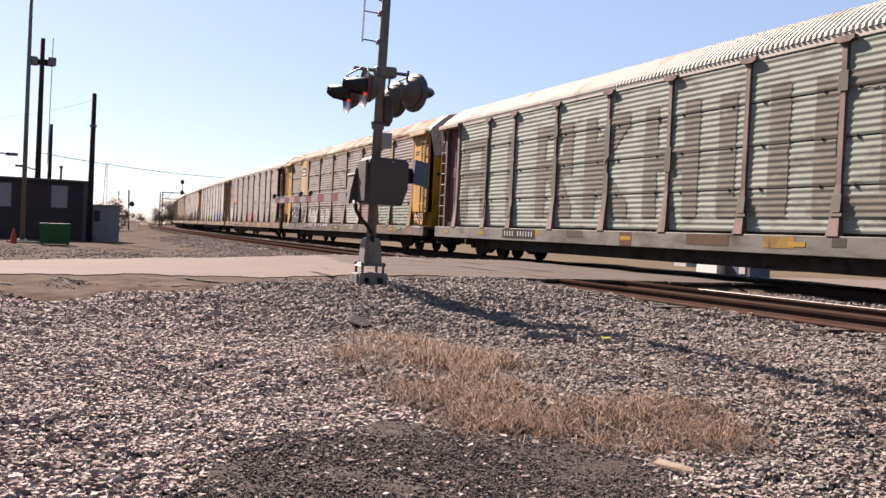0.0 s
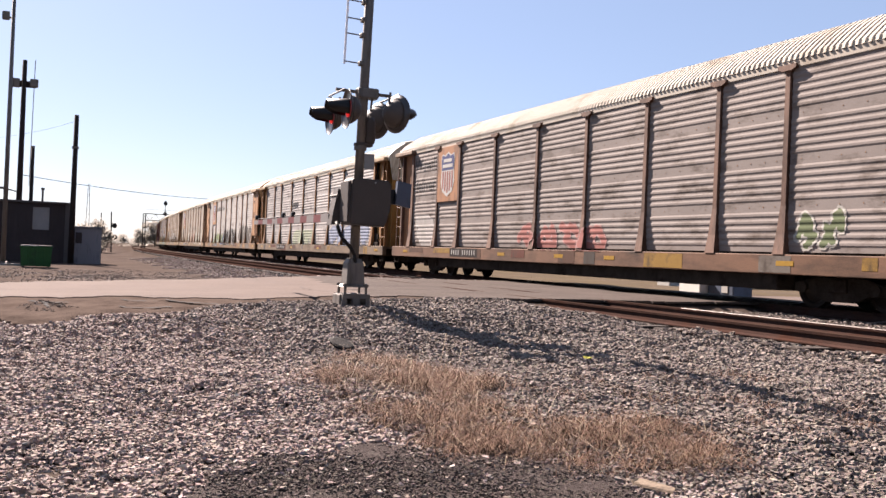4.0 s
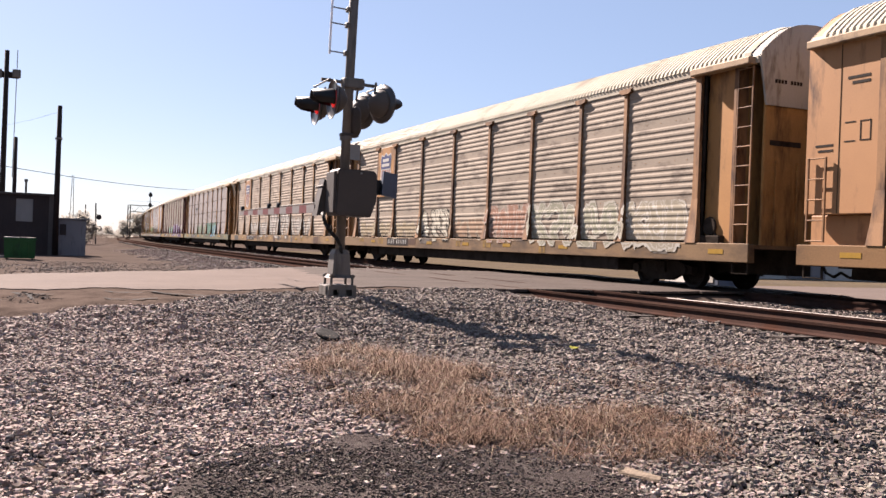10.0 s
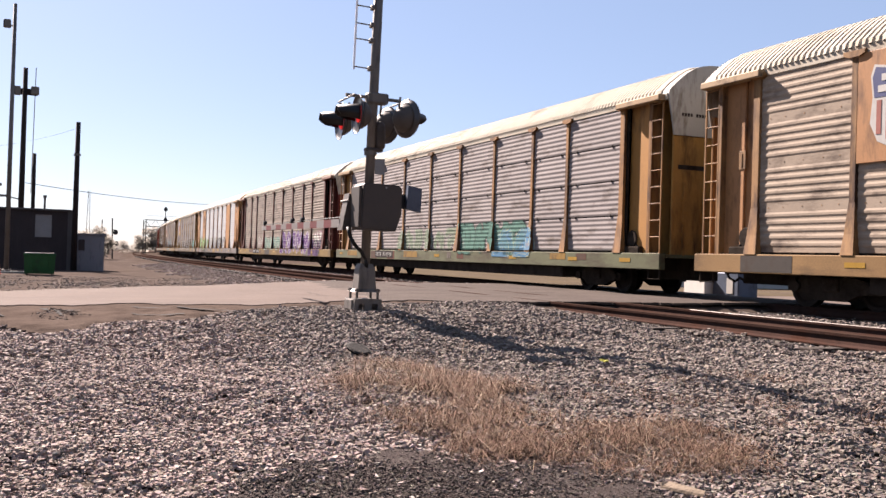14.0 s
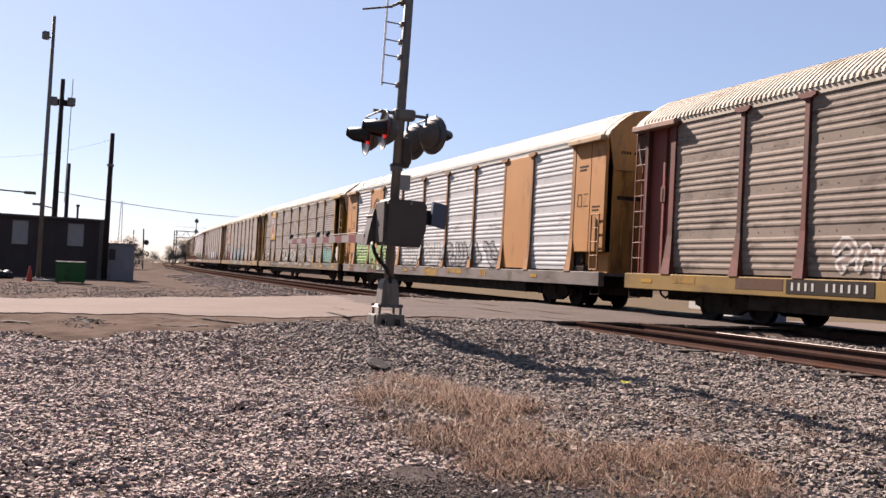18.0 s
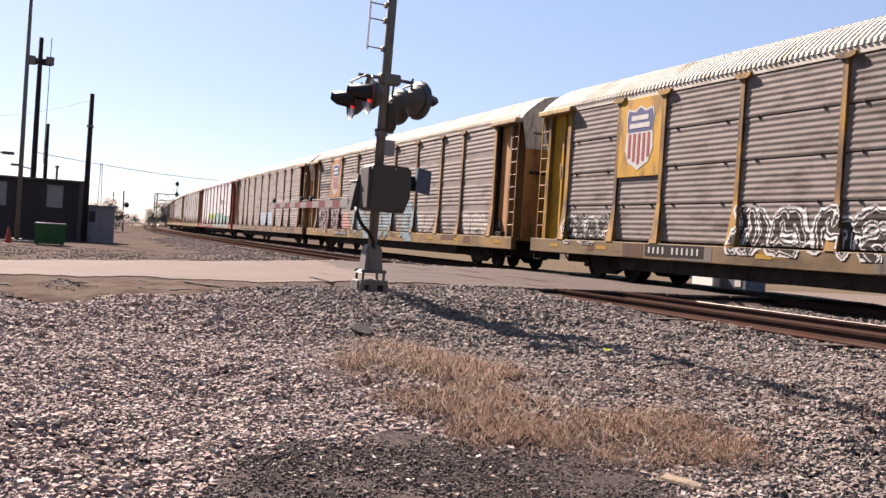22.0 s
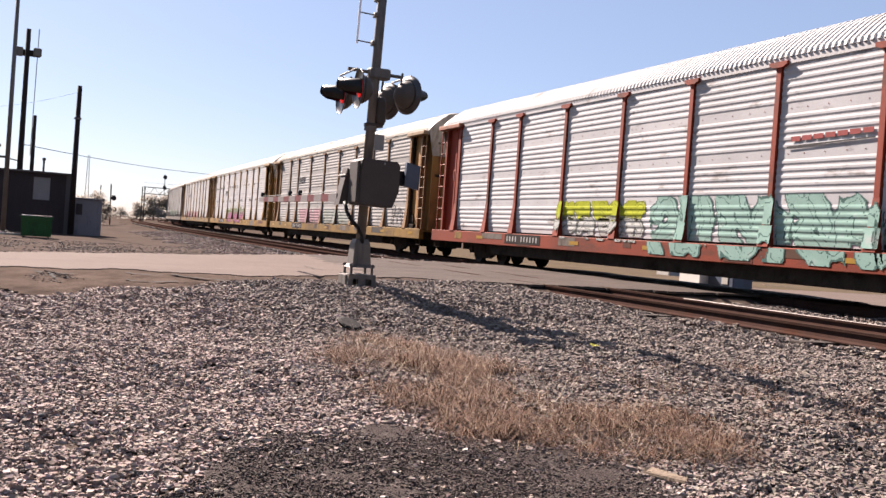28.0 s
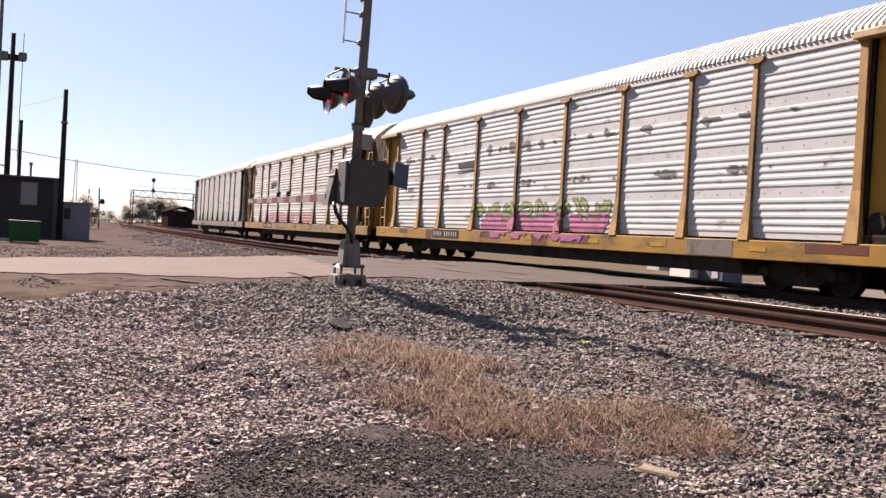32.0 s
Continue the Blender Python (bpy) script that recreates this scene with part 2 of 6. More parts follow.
def sheet(name, xs, ys, height, mat, keep=None, skirt=0.0):
    X, Y = np.meshgrid(xs, ys)
    Z = height(X, Y)
    nx, ny = len(xs), len(ys)
    idx = np.arange(nx * ny).reshape(ny, nx)
    quads = np.stack([idx[:-1, :-1], idx[:-1, 1:], idx[1:, 1:], idx[1:, :-1]], -1).reshape(-1, 4)
    if keep is not None:
        cx = (X[:-1, :-1] + X[1:, 1:]) / 2
        cy = (Y[:-1, :-1] + Y[1:, 1:]) / 2
        quads = quads[keep(cx, cy).ravel()]
    verts = np.stack([X, Y, Z], -1).reshape(-1, 3)
    if skirt:
        e = np.concatenate([quads[:, [i, (i + 1) % 4]] for i in range(4)])
        key = np.sort(e, 1)
        _, inv, cnt = np.unique(key, axis=0, return_inverse=True, return_counts=True)
        rim = e[cnt[inv.ravel()] == 1]
        n = len(verts)
        low = verts.copy()
        low[:, 2] -= skirt
        verts = np.concatenate([verts, low])
        quads = np.concatenate([quads, np.stack([rim[:, 1], rim[:, 0], rim[:, 0] + n, rim[:, 1] + n], 1)])
        used, back = np.unique(quads, return_inverse=True)
        verts, quads = verts[used], back.reshape(quads.shape)
    return raw_mesh(name, verts, quads, mat, flat=bool(skirt))


def raw_mesh(name, verts, faces, mat, flat=False):
    verts, faces = np.asarray(verts, np.float32), np.asarray(faces, np.int32)
    me = bpy.data.meshes.new(name)
    n, k = faces.shape
    me.vertices.add(len(verts))
    me.vertices.foreach_set("co", verts.ravel())
    me.loops.add(n * k)
    me.loops.foreach_set("vertex_index", faces.ravel())
    me.polygons.add(n)
    me.polygons.foreach_set("loop_start", np.arange(0, n * k, k, dtype=np.int32))
    me.polygons.foreach_set("use_smooth", np.full(n, not flat))
    me.update(calc_edges=True)
    ob = new(name, me)
    dress(ob, mat)
    return ob


def ground_material():
    """Dirt and fine gravel; paler dust past the road, dry grass beyond the tracks."""
    m = surface("gravel_dirt", "#6f635b", rough=0.95, var=0.35, scale=0.6, grain=35, bump=0.6, stain="#4d433d", amount=0.5, stain_scale=1.2, spec=0.0)
    return m


gravel_dirt = ground_material()
asphalt = surface("old_asphalt", "#82746c", rough=0.92, var=0.14, scale=0.7, grain=90, bump=0.25, stain="#776a63", amount=0.4, streak=(0.25, 1.6, 1), stain_scale=0.9, spec=0.05)
worn_asphalt = surface("worn_asphalt", "#74675f", rough=0.95, var=0.3, scale=1.5, grain=70, bump=0.5, stain="#62564f", amount=0.5, stain_scale=2.6, spec=0.0)
dark_asphalt = surface("dark_asphalt", "#5d5350", rough=0.95, var=0.3, scale=2.5, grain=120, bump=0.8, stain="#7d756f", amount=0.35, stain_scale=14, spec=0.05)
rng = np.random.default_rng(7)

gx, gy = axis(-6, 13, 0.14, 2500), axis(2, 20, 0.14, 2500)
ground = sheet("ground", gx, gy, lambda x, y: land(x, y) - 0.015, gravel_dirt)
tagged(ground, "grey gravel and dirt ground beside the railway", "ground", kind="structure")


def road_height(x, y):
    return road_level(x) + 0.008 * ripple(x, y, 2.5, 5)


def on_road(x, y):
    n, f = road_edges(x)
    wob = 0.05 * ripple(x, 0 * x, 0.9, 3) + 0.05 * ripple(x, y, 0.45, 4)
    return (y > n + wob) & (y < f + 0.5 * wob)


def lane_edge(x):
    return np.interp(x, [-60, -0.75, 0.2, 1.2, 2.0, 2.85, 4.4, 6.2, 8.6], [15.6, 14.5, 14.8, 15.0, 14.7, 14.3, 15.1, 15.8, 15.2]) + 0.22 * ripple(x, 0 * x, 1.6, 14) + 0.05 * np.sin(x * 15)


def shoulder_height(x, y):
    """The heaved, broken edge of the asphalt."""
    near = road_edges(x)[0]
    return road_height(x, y) - 0.014 + smooth(0.1, 0.8, lane_edge(x) - y) * (0.014 * ripple(x, y, 1.1, 15) + 0.005 * ripple(x, y, 0.35, 16)) - 0.04 * smooth(0.5, 0.0, y - near)


rx_ = np.concatenate([np.arange(-60, -6, 1.5), np.arange(-6, -3, 0.15), np.arange(-3, 9, 0.05), np.arange(9, 18, 0.15), np.arange(18, 91, 1.5)])
ry_ = np.concatenate([np.arange(9, 17, 0.05), np.arange(17, 34, 0.2)])


def at_crossing(x, y):
    return (x - 0.12 * (y - 16) + 0.25 * ripple(x, y, 1.7, 33) > 5.6) & (lateral(x, y) < 18.6)


road = sheet("road", rx_, ry_, road_height, asphalt, lambda x, y: on_road(x, y) & (y >= lane_edge(x)) & ~at_crossing(x, y), skirt=0.05)
pad_asphalt = surface("grey_asphalt", "#685e58", rough=0.93, var=0.2, scale=0.8, grain=80, bump=0.3, stain="#534a45", amount=0.45, streak=(0.4, 1.6, 1), stain_scale=1.1, spec=0.05)
pad = sheet("crossing_pad", rx_, ry_, road_height, pad_asphalt, lambda x, y: on_road(x, y) & (y >= lane_edge(x)) & at_crossing(x, y), skirt=0.05)
tagged(pad, "darker grey asphalt pad between the rails of the crossing", "road", kind="structure")
shoulder = sheet("road_shoulder", rx_, ry_, shoulder_height, worn_asphalt, lambda x, y: on_road(x, y) & (y < lane_edge(x) + 0.15), skirt=0.15)
tagged(shoulder, "broken darker asphalt shoulder of the road", "road", kind="structure")
tagged(road, "worn grey-tan asphalt road crossing the tracks", "road", kind="structure")


yard_dust = surface("yard_dust", "#716660", rough=0.95, var=0.4, scale=0.5, grain=35, bump=0.5, stain="#62574f", amount=0.5, streak=(0.4, 1.4, 1), stain_scale=0.8, spec=0.0)
yard = sheet("yard", np.concatenate([np.arange(-160, -10, 6.0), np.arange(-10, 20, 0.4), np.arange(20, 80, 4.0)]), np.concatenate([np.arange(16, 60, 0.4), np.arange(60, 420, 6.0)]), lambda x, y: land(x, y) + 0.004, yard_dust,
             lambda x, y: (y > road_edges(x)[1] - 0.6) & (lateral(x, y) < 7.2 + 0.5 * ripple(x, y, 5, 8)))
tagged(yard, "pale dusty dirt yard past the road", "ground", kind="structure")


def patch_here(x, y):
    w = 0.12 * np.sin(x * 4.1) + 0.09 * np.sin(x * 9.3 + y * 3)
    return (x > 0.6 + 0.5 * w + 0.75 * (y - 4.49)) & (x > 0.1 + 0.8 * w) & (x < 3.12 + 0.5 * w) & (y < 5.18 + 0.6 * w - 0.32 * np.maximum(x - 2.0, 0)) & (y > 0.9 + 1.5 * w) 


patch = sheet("asphalt_patch", np.arange(-0.5, 4, 0.05), np.arange(0.3, 6, 0.05), lambda x, y: land(x, y) + 0.012, dark_asphalt, patch_here)
tagged(patch, "dark crumbling asphalt patch in the gravel", "pavement", kind="structure")

# ---- ballast stones ----
def stone_shapes(n):
    """Crushed stones: lopsided, chipped blocks."""
    v = np.array([(x, y, z) for z in (-1, 1) for y in (-1, 1) for x in (-1, 1)], float)
    f = np.array([(4, 5, 7), (4, 7, 6), (0, 1, 5), (0, 5, 4), (2, 6, 7), (2, 7, 3), (0, 4, 6), (0, 6, 2), (1, 3, 7), (1, 7, 5)])
    out = []
    for _ in range(n):
        w = v * rng.uniform(0.35, 1.0, (8, 1)) * rng.uniform(0.7, 1.1, 3)
        w[4:, :2] *= rng.uniform(0.45, 0.95)
        out.append(w + rng.normal(0, 0.12, (8, 3)))
    return out, f


def scatter(name, xy, size, mat, sink=0.25, height=None):
    shapes, f = stone_shapes(40)
    n = len(xy)
    shapes = np.array(shapes)[rng.integers(0, 40, n)]
    a, b = rng.uniform(0, 2 * np.pi, n), rng.normal(0, 0.36, n)
    ca, sa, cb, sb = np.cos(a), np.sin(a), np.cos(b), np.sin(b)
    rot = np.zeros((n, 3, 3))
    rot[:, 0, 0], rot[:, 0, 1], rot[:, 1, 0], rot[:, 1, 1] = ca, -sa * cb, sa, ca * cb
    rot[:, 0, 2], rot[:, 1, 2], rot[:, 2, 1], rot[:, 2, 2] = sa * sb, -ca * sb, sb, cb
    size = np.broadcast_to(size, n)
    s = size * np.clip(rng.lognormal(0, 0.32, n), 0.5, 1.7)
    v = np.einsum("nij,nkj->nki", rot, shapes * np.array((1.2, 0.85, 0.5))) * s[:, None, None]
    heap = 0.55 * size * ripple(xy[:, 0], xy[:, 1], 0.42, 11) + 0.7 * size * ripple(xy[:, 0], xy[:, 1], 1.3, 12)
    z = (height or land)(xy[:, 0], xy[:, 1]) + s * (0.5 - sink) + heap + size * np.where(rng.uniform(0, 1, n) < 0.3, rng.uniform(0, 0.9, n), 0)
    v += np.concatenate([xy, z[:, None]], 1)[:, None, :]
    faces = (f[None] + 8 * np.arange(n)[:, None, None]).reshape(-1, 3)
    return raw_mesh(name, v.reshape(-1, 3), faces, mat, flat=True)


def stone_material(name, colors, rough=0.9):
    m = bpy.data.materials.new(name)
    m.use_nodes = True
    nt = m.node_tree
    b, geo, ramp, co, nz, mix = nt.nodes["Principled BSDF"], nt.nodes.new("ShaderNodeNewGeometry"), nt.nodes.new("ShaderNodeValToRGB"), nt.nodes.new("ShaderNodeTexCoord"), nt.nodes.new("ShaderNodeTexNoise"), nt.nodes.new("ShaderNodeMix")
    els = ramp.color_ramp.elements
    while len(els) < len(colors):
        els.new(0.5)
    for i, c in enumerate(colors):
        els[i].position, els[i].color = i / (len(colors) - 1), (*[k * g for k, g in zip(rgb(c), (0.465, 0.453, 0.443))], 1)
    nt.links.new(geo.outputs["Random Per Island"], ramp.inputs["Fac"])
    nz.inputs["Scale"].default_value = 45
    nt.links.new(co.outputs["Object"], nz.inputs["Vector"])
    mix.data_type, mix.blend_type = "RGBA", "MULTIPLY"
    mix.inputs["Factor"].default_value = 0.45
    nt.links.new(ramp.outputs["Color"], mix.inputs["A"])
    nt.links.new(nz.outputs["Color"], mix.inputs["B"])
    nt.links.new(mix.outputs["Result"], b.inputs["Base Color"])
    b.inputs["Roughness"].default_value = rough
    b.inputs["Specular IOR Level"].default_value = 0.1
    return m


ballast_mat = stone_material("ballast_stone", ["#766c67", "#a89d96", "#857a74", "#bdb2aa", "#968a84", "#afa49c", "#cfc5bc", "#756b66", "#a3978f", "#b5aaa2"])
flat_mat = stone_material("flat_pale_stone", ["#8c7c75", "#c6b3ab", "#9e8d86", "#e2d2c9", "#b9a59e", "#d3c1b8", "#efe2da", "#8f807a", "#c7b3aa", "#dac8bf"])


def spread(x0, x1, y0, y1, per_m2, keep):
    n = int((x1 - x0) * (y1 - y0) * per_m2)
    xy = np.column_stack([rng.uniform(x0, x1, n), rng.uniform(y0, y1, n)])
    return xy[keep(xy[:, 0], xy[:, 1])]


def in_view(x, y):
    a = np.degrees(np.arctan2(x, y))
    return (a > -9) & (a < 58)


def gravel_here(x, y):
    return in_view(x, y) & ~on_road(x, y) & (y < road_edges(x)[0] + 0.3) & (x < 8.4)


def grassy(x, y):
    """Where the dry grass grows."""
    p = np.interp(y, [4.6, 4.85, 5.0, 5.2, 5.6, 6.6, 6.9, 7.3, 7.8, 8.3], [3.6, 3.0, 2.5, 2.15, 2.1, 1.95, 2.05, 2.2, 2.55, 2.7])
    q = np.interp(y, [4.6, 4.85, 5.2, 5.6, 6.0, 6.3, 6.6, 6.9, 7.3, 7.8, 8.3], [3.9, 4.15, 4.25, 3.65, 3.0, 2.95, 3.5, 3.5, 3.1, 2.95, 2.75])
    return (x > p + 0.08 * ripple(x, y, 0.5, 41)) & (x < q + 0.1 * ripple(x, y, 0.6, 42)) & (y > 4.6) & (y < 8.3)


near_xy = spread(-1.5, 10, 3.4, 8.5, 3900, lambda x, y: gravel_here(x, y) & ~(patch_here(x + rng.normal(0, 0.13, len(x)), y + rng.normal(0, 0.13, len(x))) & (rng.uniform(0, 1, len(x)) > 0.05)) & ~(grassy(x, y) & (rng.uniform(0, 1, len(x)) > 0.4)))
foot_xy = spread(-5, 9, -2.5, 3.45, 170, lambda x, y: ~patch_here(x, y) & (x < 8.3) & (np.hypot(x, y) < 6 + 2 * ripple(x, y, 3, 61)))
tagged(scatter("ballast_apron", foot_xy, 0.04, ballast_mat), "loose crushed stone round the viewpoint", "gravel", kind="stuff")
near_s = 0.0155 + 0.006 * smooth(2.8, 5.5, near_xy[:, 0])
few = rng.uniform(0, 1, len(near_xy)) < (0.0155 / near_s) ** 1.5
near_xy, near_s = near_xy[few], near_s[few]
pink = near_xy[:, 0] + 0.35 * (near_xy[:, 1] - 6) < 2.6 + rng.normal(0, 0.5, len(near_xy))
tagged(scatter("pale_gravel", near_xy[pink], near_s[pink], flat_mat), "loose pale pinkish crushed stone trodden flat", "gravel", kind="stuff")
tagged(scatter("ballast_near", near_xy[~pink], near_s[~pink], ballast_mat), "loose grey crushed-stone ballast", "gravel", kind="stuff")
mid_xy = spread(-3, 10, 8.5, 16, 1700, gravel_here)
pink = mid_xy[:, 0] + 0.2 * (mid_xy[:, 1] - 9) < 2.2 + rng.normal(0, 0.7, len(mid_xy))
mid_s = 0.0185 + 0.005 * smooth(3.0, 6.5, mid_xy[:, 0])
tagged(scatter("pale_gravel_slope", mid_xy[pink], mid_s[pink], flat_mat), "pale crushed stone beside the road", "gravel", kind="stuff")
tagged(scatter("ballast_slope", mid_xy[~pink], mid_s[~pink], ballast_mat), "heaped grey crushed-stone ballast", "gravel", kind="stuff")
grit_mat = stone_material("asphalt_grit", ["#5a514d", "#6f6560", "#4c4441", "#857a74", "#615752", "#9a8f88"])
grit_xy = spread(0.4, 3.3, 3.2, 5.7, 4200, patch_here)
tagged(scatter("asphalt_grit", grit_xy, 0.0075, grit_mat, height=lambda x, y: land(x, y) + 0.013), "fine grit on the broken asphalt", "gravel", kind="stuff")
hole_xy = spread(-1.0, 1.4, 11.5, 14.2, 380, lambda x, y: (((x - 0.1) / 0.3) ** 2 + ((y - 12.9) / 0.75) ** 2 < 1 + 0.5 * ripple(x, y, 0.5, 31)))
tagged(scatter("pothole_gravel", hole_xy, 0.013, grit_mat, height=shoulder_height), "loose gravel in a broken patch of the road", "gravel", kind="stuff")
yard_xy = spread(-4, 12, 17, 44, 45, lambda x, y: (y > road_edges(x)[1] + 0.1) & (lateral(x, y) < 7.5) & (ripple(x, y, 3.0, 51) > -0.5))
tagged(scatter("yard_gravel", yard_xy, 0.022, ballast_mat), "scattered gravel in the dusty yard", "gravel", kind="stuff")
verge_dirt = surface("dry_verge", "#74695c", rough=0.95, var=0.3, scale=0.3, grain=12, bump=0.4, stain="#7c6f58", amount=0.5, stain_scale=0.4, spec=0.0)
verge = sheet("verge", np.concatenate([np.arange(18.6, 40, 0.5), np.arange(40, 160, 4.0)]), np.arange(-10, 90, 0.5), lambda x, y: land(x, y) + 0.012, verge_dirt,
              lambda x, y: (lateral(x, y) > 18.8 + 0.3 * np.sin(y)) & ~on_road(x, y))
tagged(verge, "dry tan grass verge beyond the tracks", "verge", kind="structure")

# ---- rails ----
rail_steel = surface("rusty_rail", "#594640", rough=0.95, spec=0.0, metal=0.0, var=0.3, scale=4, grain=60, bump=0.3, stain="#5a3f35", amount=0.4)
polished = surface("worn_rail_head", "#54433b", rough=0.95, spec=0.0, metal=0.0, var=0.1, scale=3, grain=40, bump=0.03)
# sun glint put into a paler, more metallic head colour
glint_rail = surface("glint_rail_head", "#857d77", rough=0.55, metal=0.6, var=0.1, scale=3, grain=40, bump=0.03)
tie_wood = surface("tie_wood", "#4a3f38", rough=0.95, var=0.35, scale=6, grain=50, bump=0.6, stain="#2f2926", amount=0.4, streak=(1, 8, 8))
RAIL_PROFILE = [(-0.07, -0.172), (0.07, -0.172), (0.07, -0.158), (0.03, -0.135), (0.014, -0.1), (0.014, -0.05), (0.034, -0.04), (0.036, -0.006), (-0.036, -0.006), (-0.034, -0.04), (-0.014, -0.05), (-0.014, -0.1), (-0.03, -0.135), (-0.07, -0.158)]


def sweep(profile, lat, marks):
    b = Build()
    n = len(profile)
    for s in marks:
        x, y, a = along(s, lat)
        c, d = math.cos(radians(a)), math.sin(radians(a))
        b.v += [(x + p * c, y - p * d, z) for p, z in profile]
    for j in range(len(marks) - 1):
        for i in range(n):
            b.f.append((j * n + i, j * n + (i + 1) % n, (j + 1) * n + (i + 1) % n, (j + 1) * n + i))
            b.m.append(0)
    return b


marks = [-420, -200, -60, -20, 0, 10, 20, 28] + list(np.arange(32, 700, 8.0))
for tname, lat0, tlabel in (("track_near", NEAR_RAIL + 0.7525, "empty railway track with rusty rails"), ("track_far", CENTRE, "railway track under the passing train")):
    track = thing(tname, tlabel, "railway track", kind="structure")
    for off in (-0.7525, 0.7525):
        r = part("rail", sweep(RAIL_PROFILE, lat0 + off, marks), rail_steel, track)
        head = [(-0.034, -0.0059), (0.034, -0.0059), (0.028, 0.0), (-0.028, 0.0)]
        # the glint colour goes on the near track's second rail only, up to 13.5 m
        near_marks = [m for m in marks if m <= 10] + [13.5]
        part("rail_head", sweep(head, lat0 + off, near_marks), glint_rail if tname == "track_near" and off > 0 else polished, r, "near stretch of running surface")
        part("rail_head", sweep(head, lat0 + off, [13.5] + [m for m in marks if m > 13.5]), polished, r, "dull brown running surface")
    tie_mesh = Build().box(-1.3, 1.3, -0.115, 0.115, -0.35, -0.175, 0.012).mesh("tie")
    s, count = -12.0, 0
    while s < 130 and count < 260:
        x, y, a = along(s, lat0)
        near, far = road_edges(np.array(x))
        if not (near - 0.4 < y < far + 0.4):
            t = part("tie", tie_mesh, tie_wood, track)
            t.matrix_basis = pose(x + random.uniform(-0.05, 0.05), y, random.uniform(-0.012, 0.006), 0, 0, -a + random.uniform(-1, 1))
            count += 1
        s += 0.53


def between_rails(x, y):
    lat = lateral(x, y)
    n, f = road_edges(x)
    return (lat > 8.3) & (lat < 18.5) & in_view(x, y) & ((y < n) | (y > f))


bed_xy = spread(8.2, 19, 6.0, 16, 480, between_rails)
bed = lambda x, y: np.full(np.shape(x), -0.215)
tagged(scatter("ballast_trackbed", bed_xy, 0.03, ballast_mat, height=bed), "grey ballast between and beside the rails", "gravel", kind="stuff")
far_xy = spread(3, 26, 19, 75, 80, lambda x, y: (lateral(x, y) > 6.0 + 0.5 * np.sin(y)) & (lateral(x, y) < 18.5) & (y > road_edges(x)[1]))
tagged(scatter("ballast_far", far_xy, 0.036, flat_mat), "grey ballast along the tracks past the road", "gravel", kind="stuff")

# ---- the train: enclosed auto-carrying freight cars ----
HALF, SILL_B, SILL_T, WALL_B, WALL_T = 13.62, 0.65, 1.05, 1.10, 4.80
POSTS = [-11.8, -9.2, -7.2, -4.35, -1.45, 1.35, 4.15, 6.85, 8.95, 11.75]
FACE = -1.45
PANEL_RIB = 0.0125
RIBS = [WALL_B + 0.16 + 0.93 * g + 0.15 * r for g in range(4) for r in range(5)]


def wall_profile(kind, z):
    """How far the wall's sheet stands out at height z."""
    if kind == "tiered":
        tier = (WALL_T - WALL_B) / 4
        u = (z - WALL_B) % tier
        return PANEL_RIB * 0.5 * (1 - math.cos(2 * math.pi * u / (tier / 7))) * 0.9 + 0.014 * (1 - u / tier)
    for q in RIBS:
        v = abs(z - q)
        if v < 0.062:
            return PANEL_RIB * min(1.0, (0.062 - v) / 0.04)
    return 0.0


def wall_levels(kind, z0, z1):
    if kind == "tiered":
        return list(np.linspace(z0, z1, max(4, int(round((z1 - z0) / 0.0163)))))
    out = {z0, z1}
    for q in RIBS:
        out |= {round(q + v, 4) for v in (-0.062, -0.022, 0.022, 0.062)}
    return sorted(q for q in out if z0 <= q <= z1)


SHARED = {}


def shared(key, make):
    if key not in SHARED:
        SHARED[key] = make()
    return SHARED[key]


def wall_sheet(kind, x0, x1, z0, z1, sign=1):
    b = Build()
    zs = wall_levels(kind, z0, z1)
    for z in zs:
        y = FACE - wall_profile(kind, min(max(z, z0 + 1e-4), z1 - 1e-4))
        b.v += [(x0, FACE + 0.03, z), (x0, y, z), (x1, y, z), (x1, FACE + 0.03, z)]
    for i in range(len(zs) - 1):
        for j in range(3):
            b.f.append((4 * i + j, 4 * i + j + 1, 4 * i + 5 + j, 4 * i + 4 + j))
            b.m.append(0)
    n = 4 * (len(zs) - 1)
    b.f += [(0, 3, 2, 1), (n, n + 1, n + 2, n + 3)]
    b.m += [0, 0]
    return b.mesh("panel")


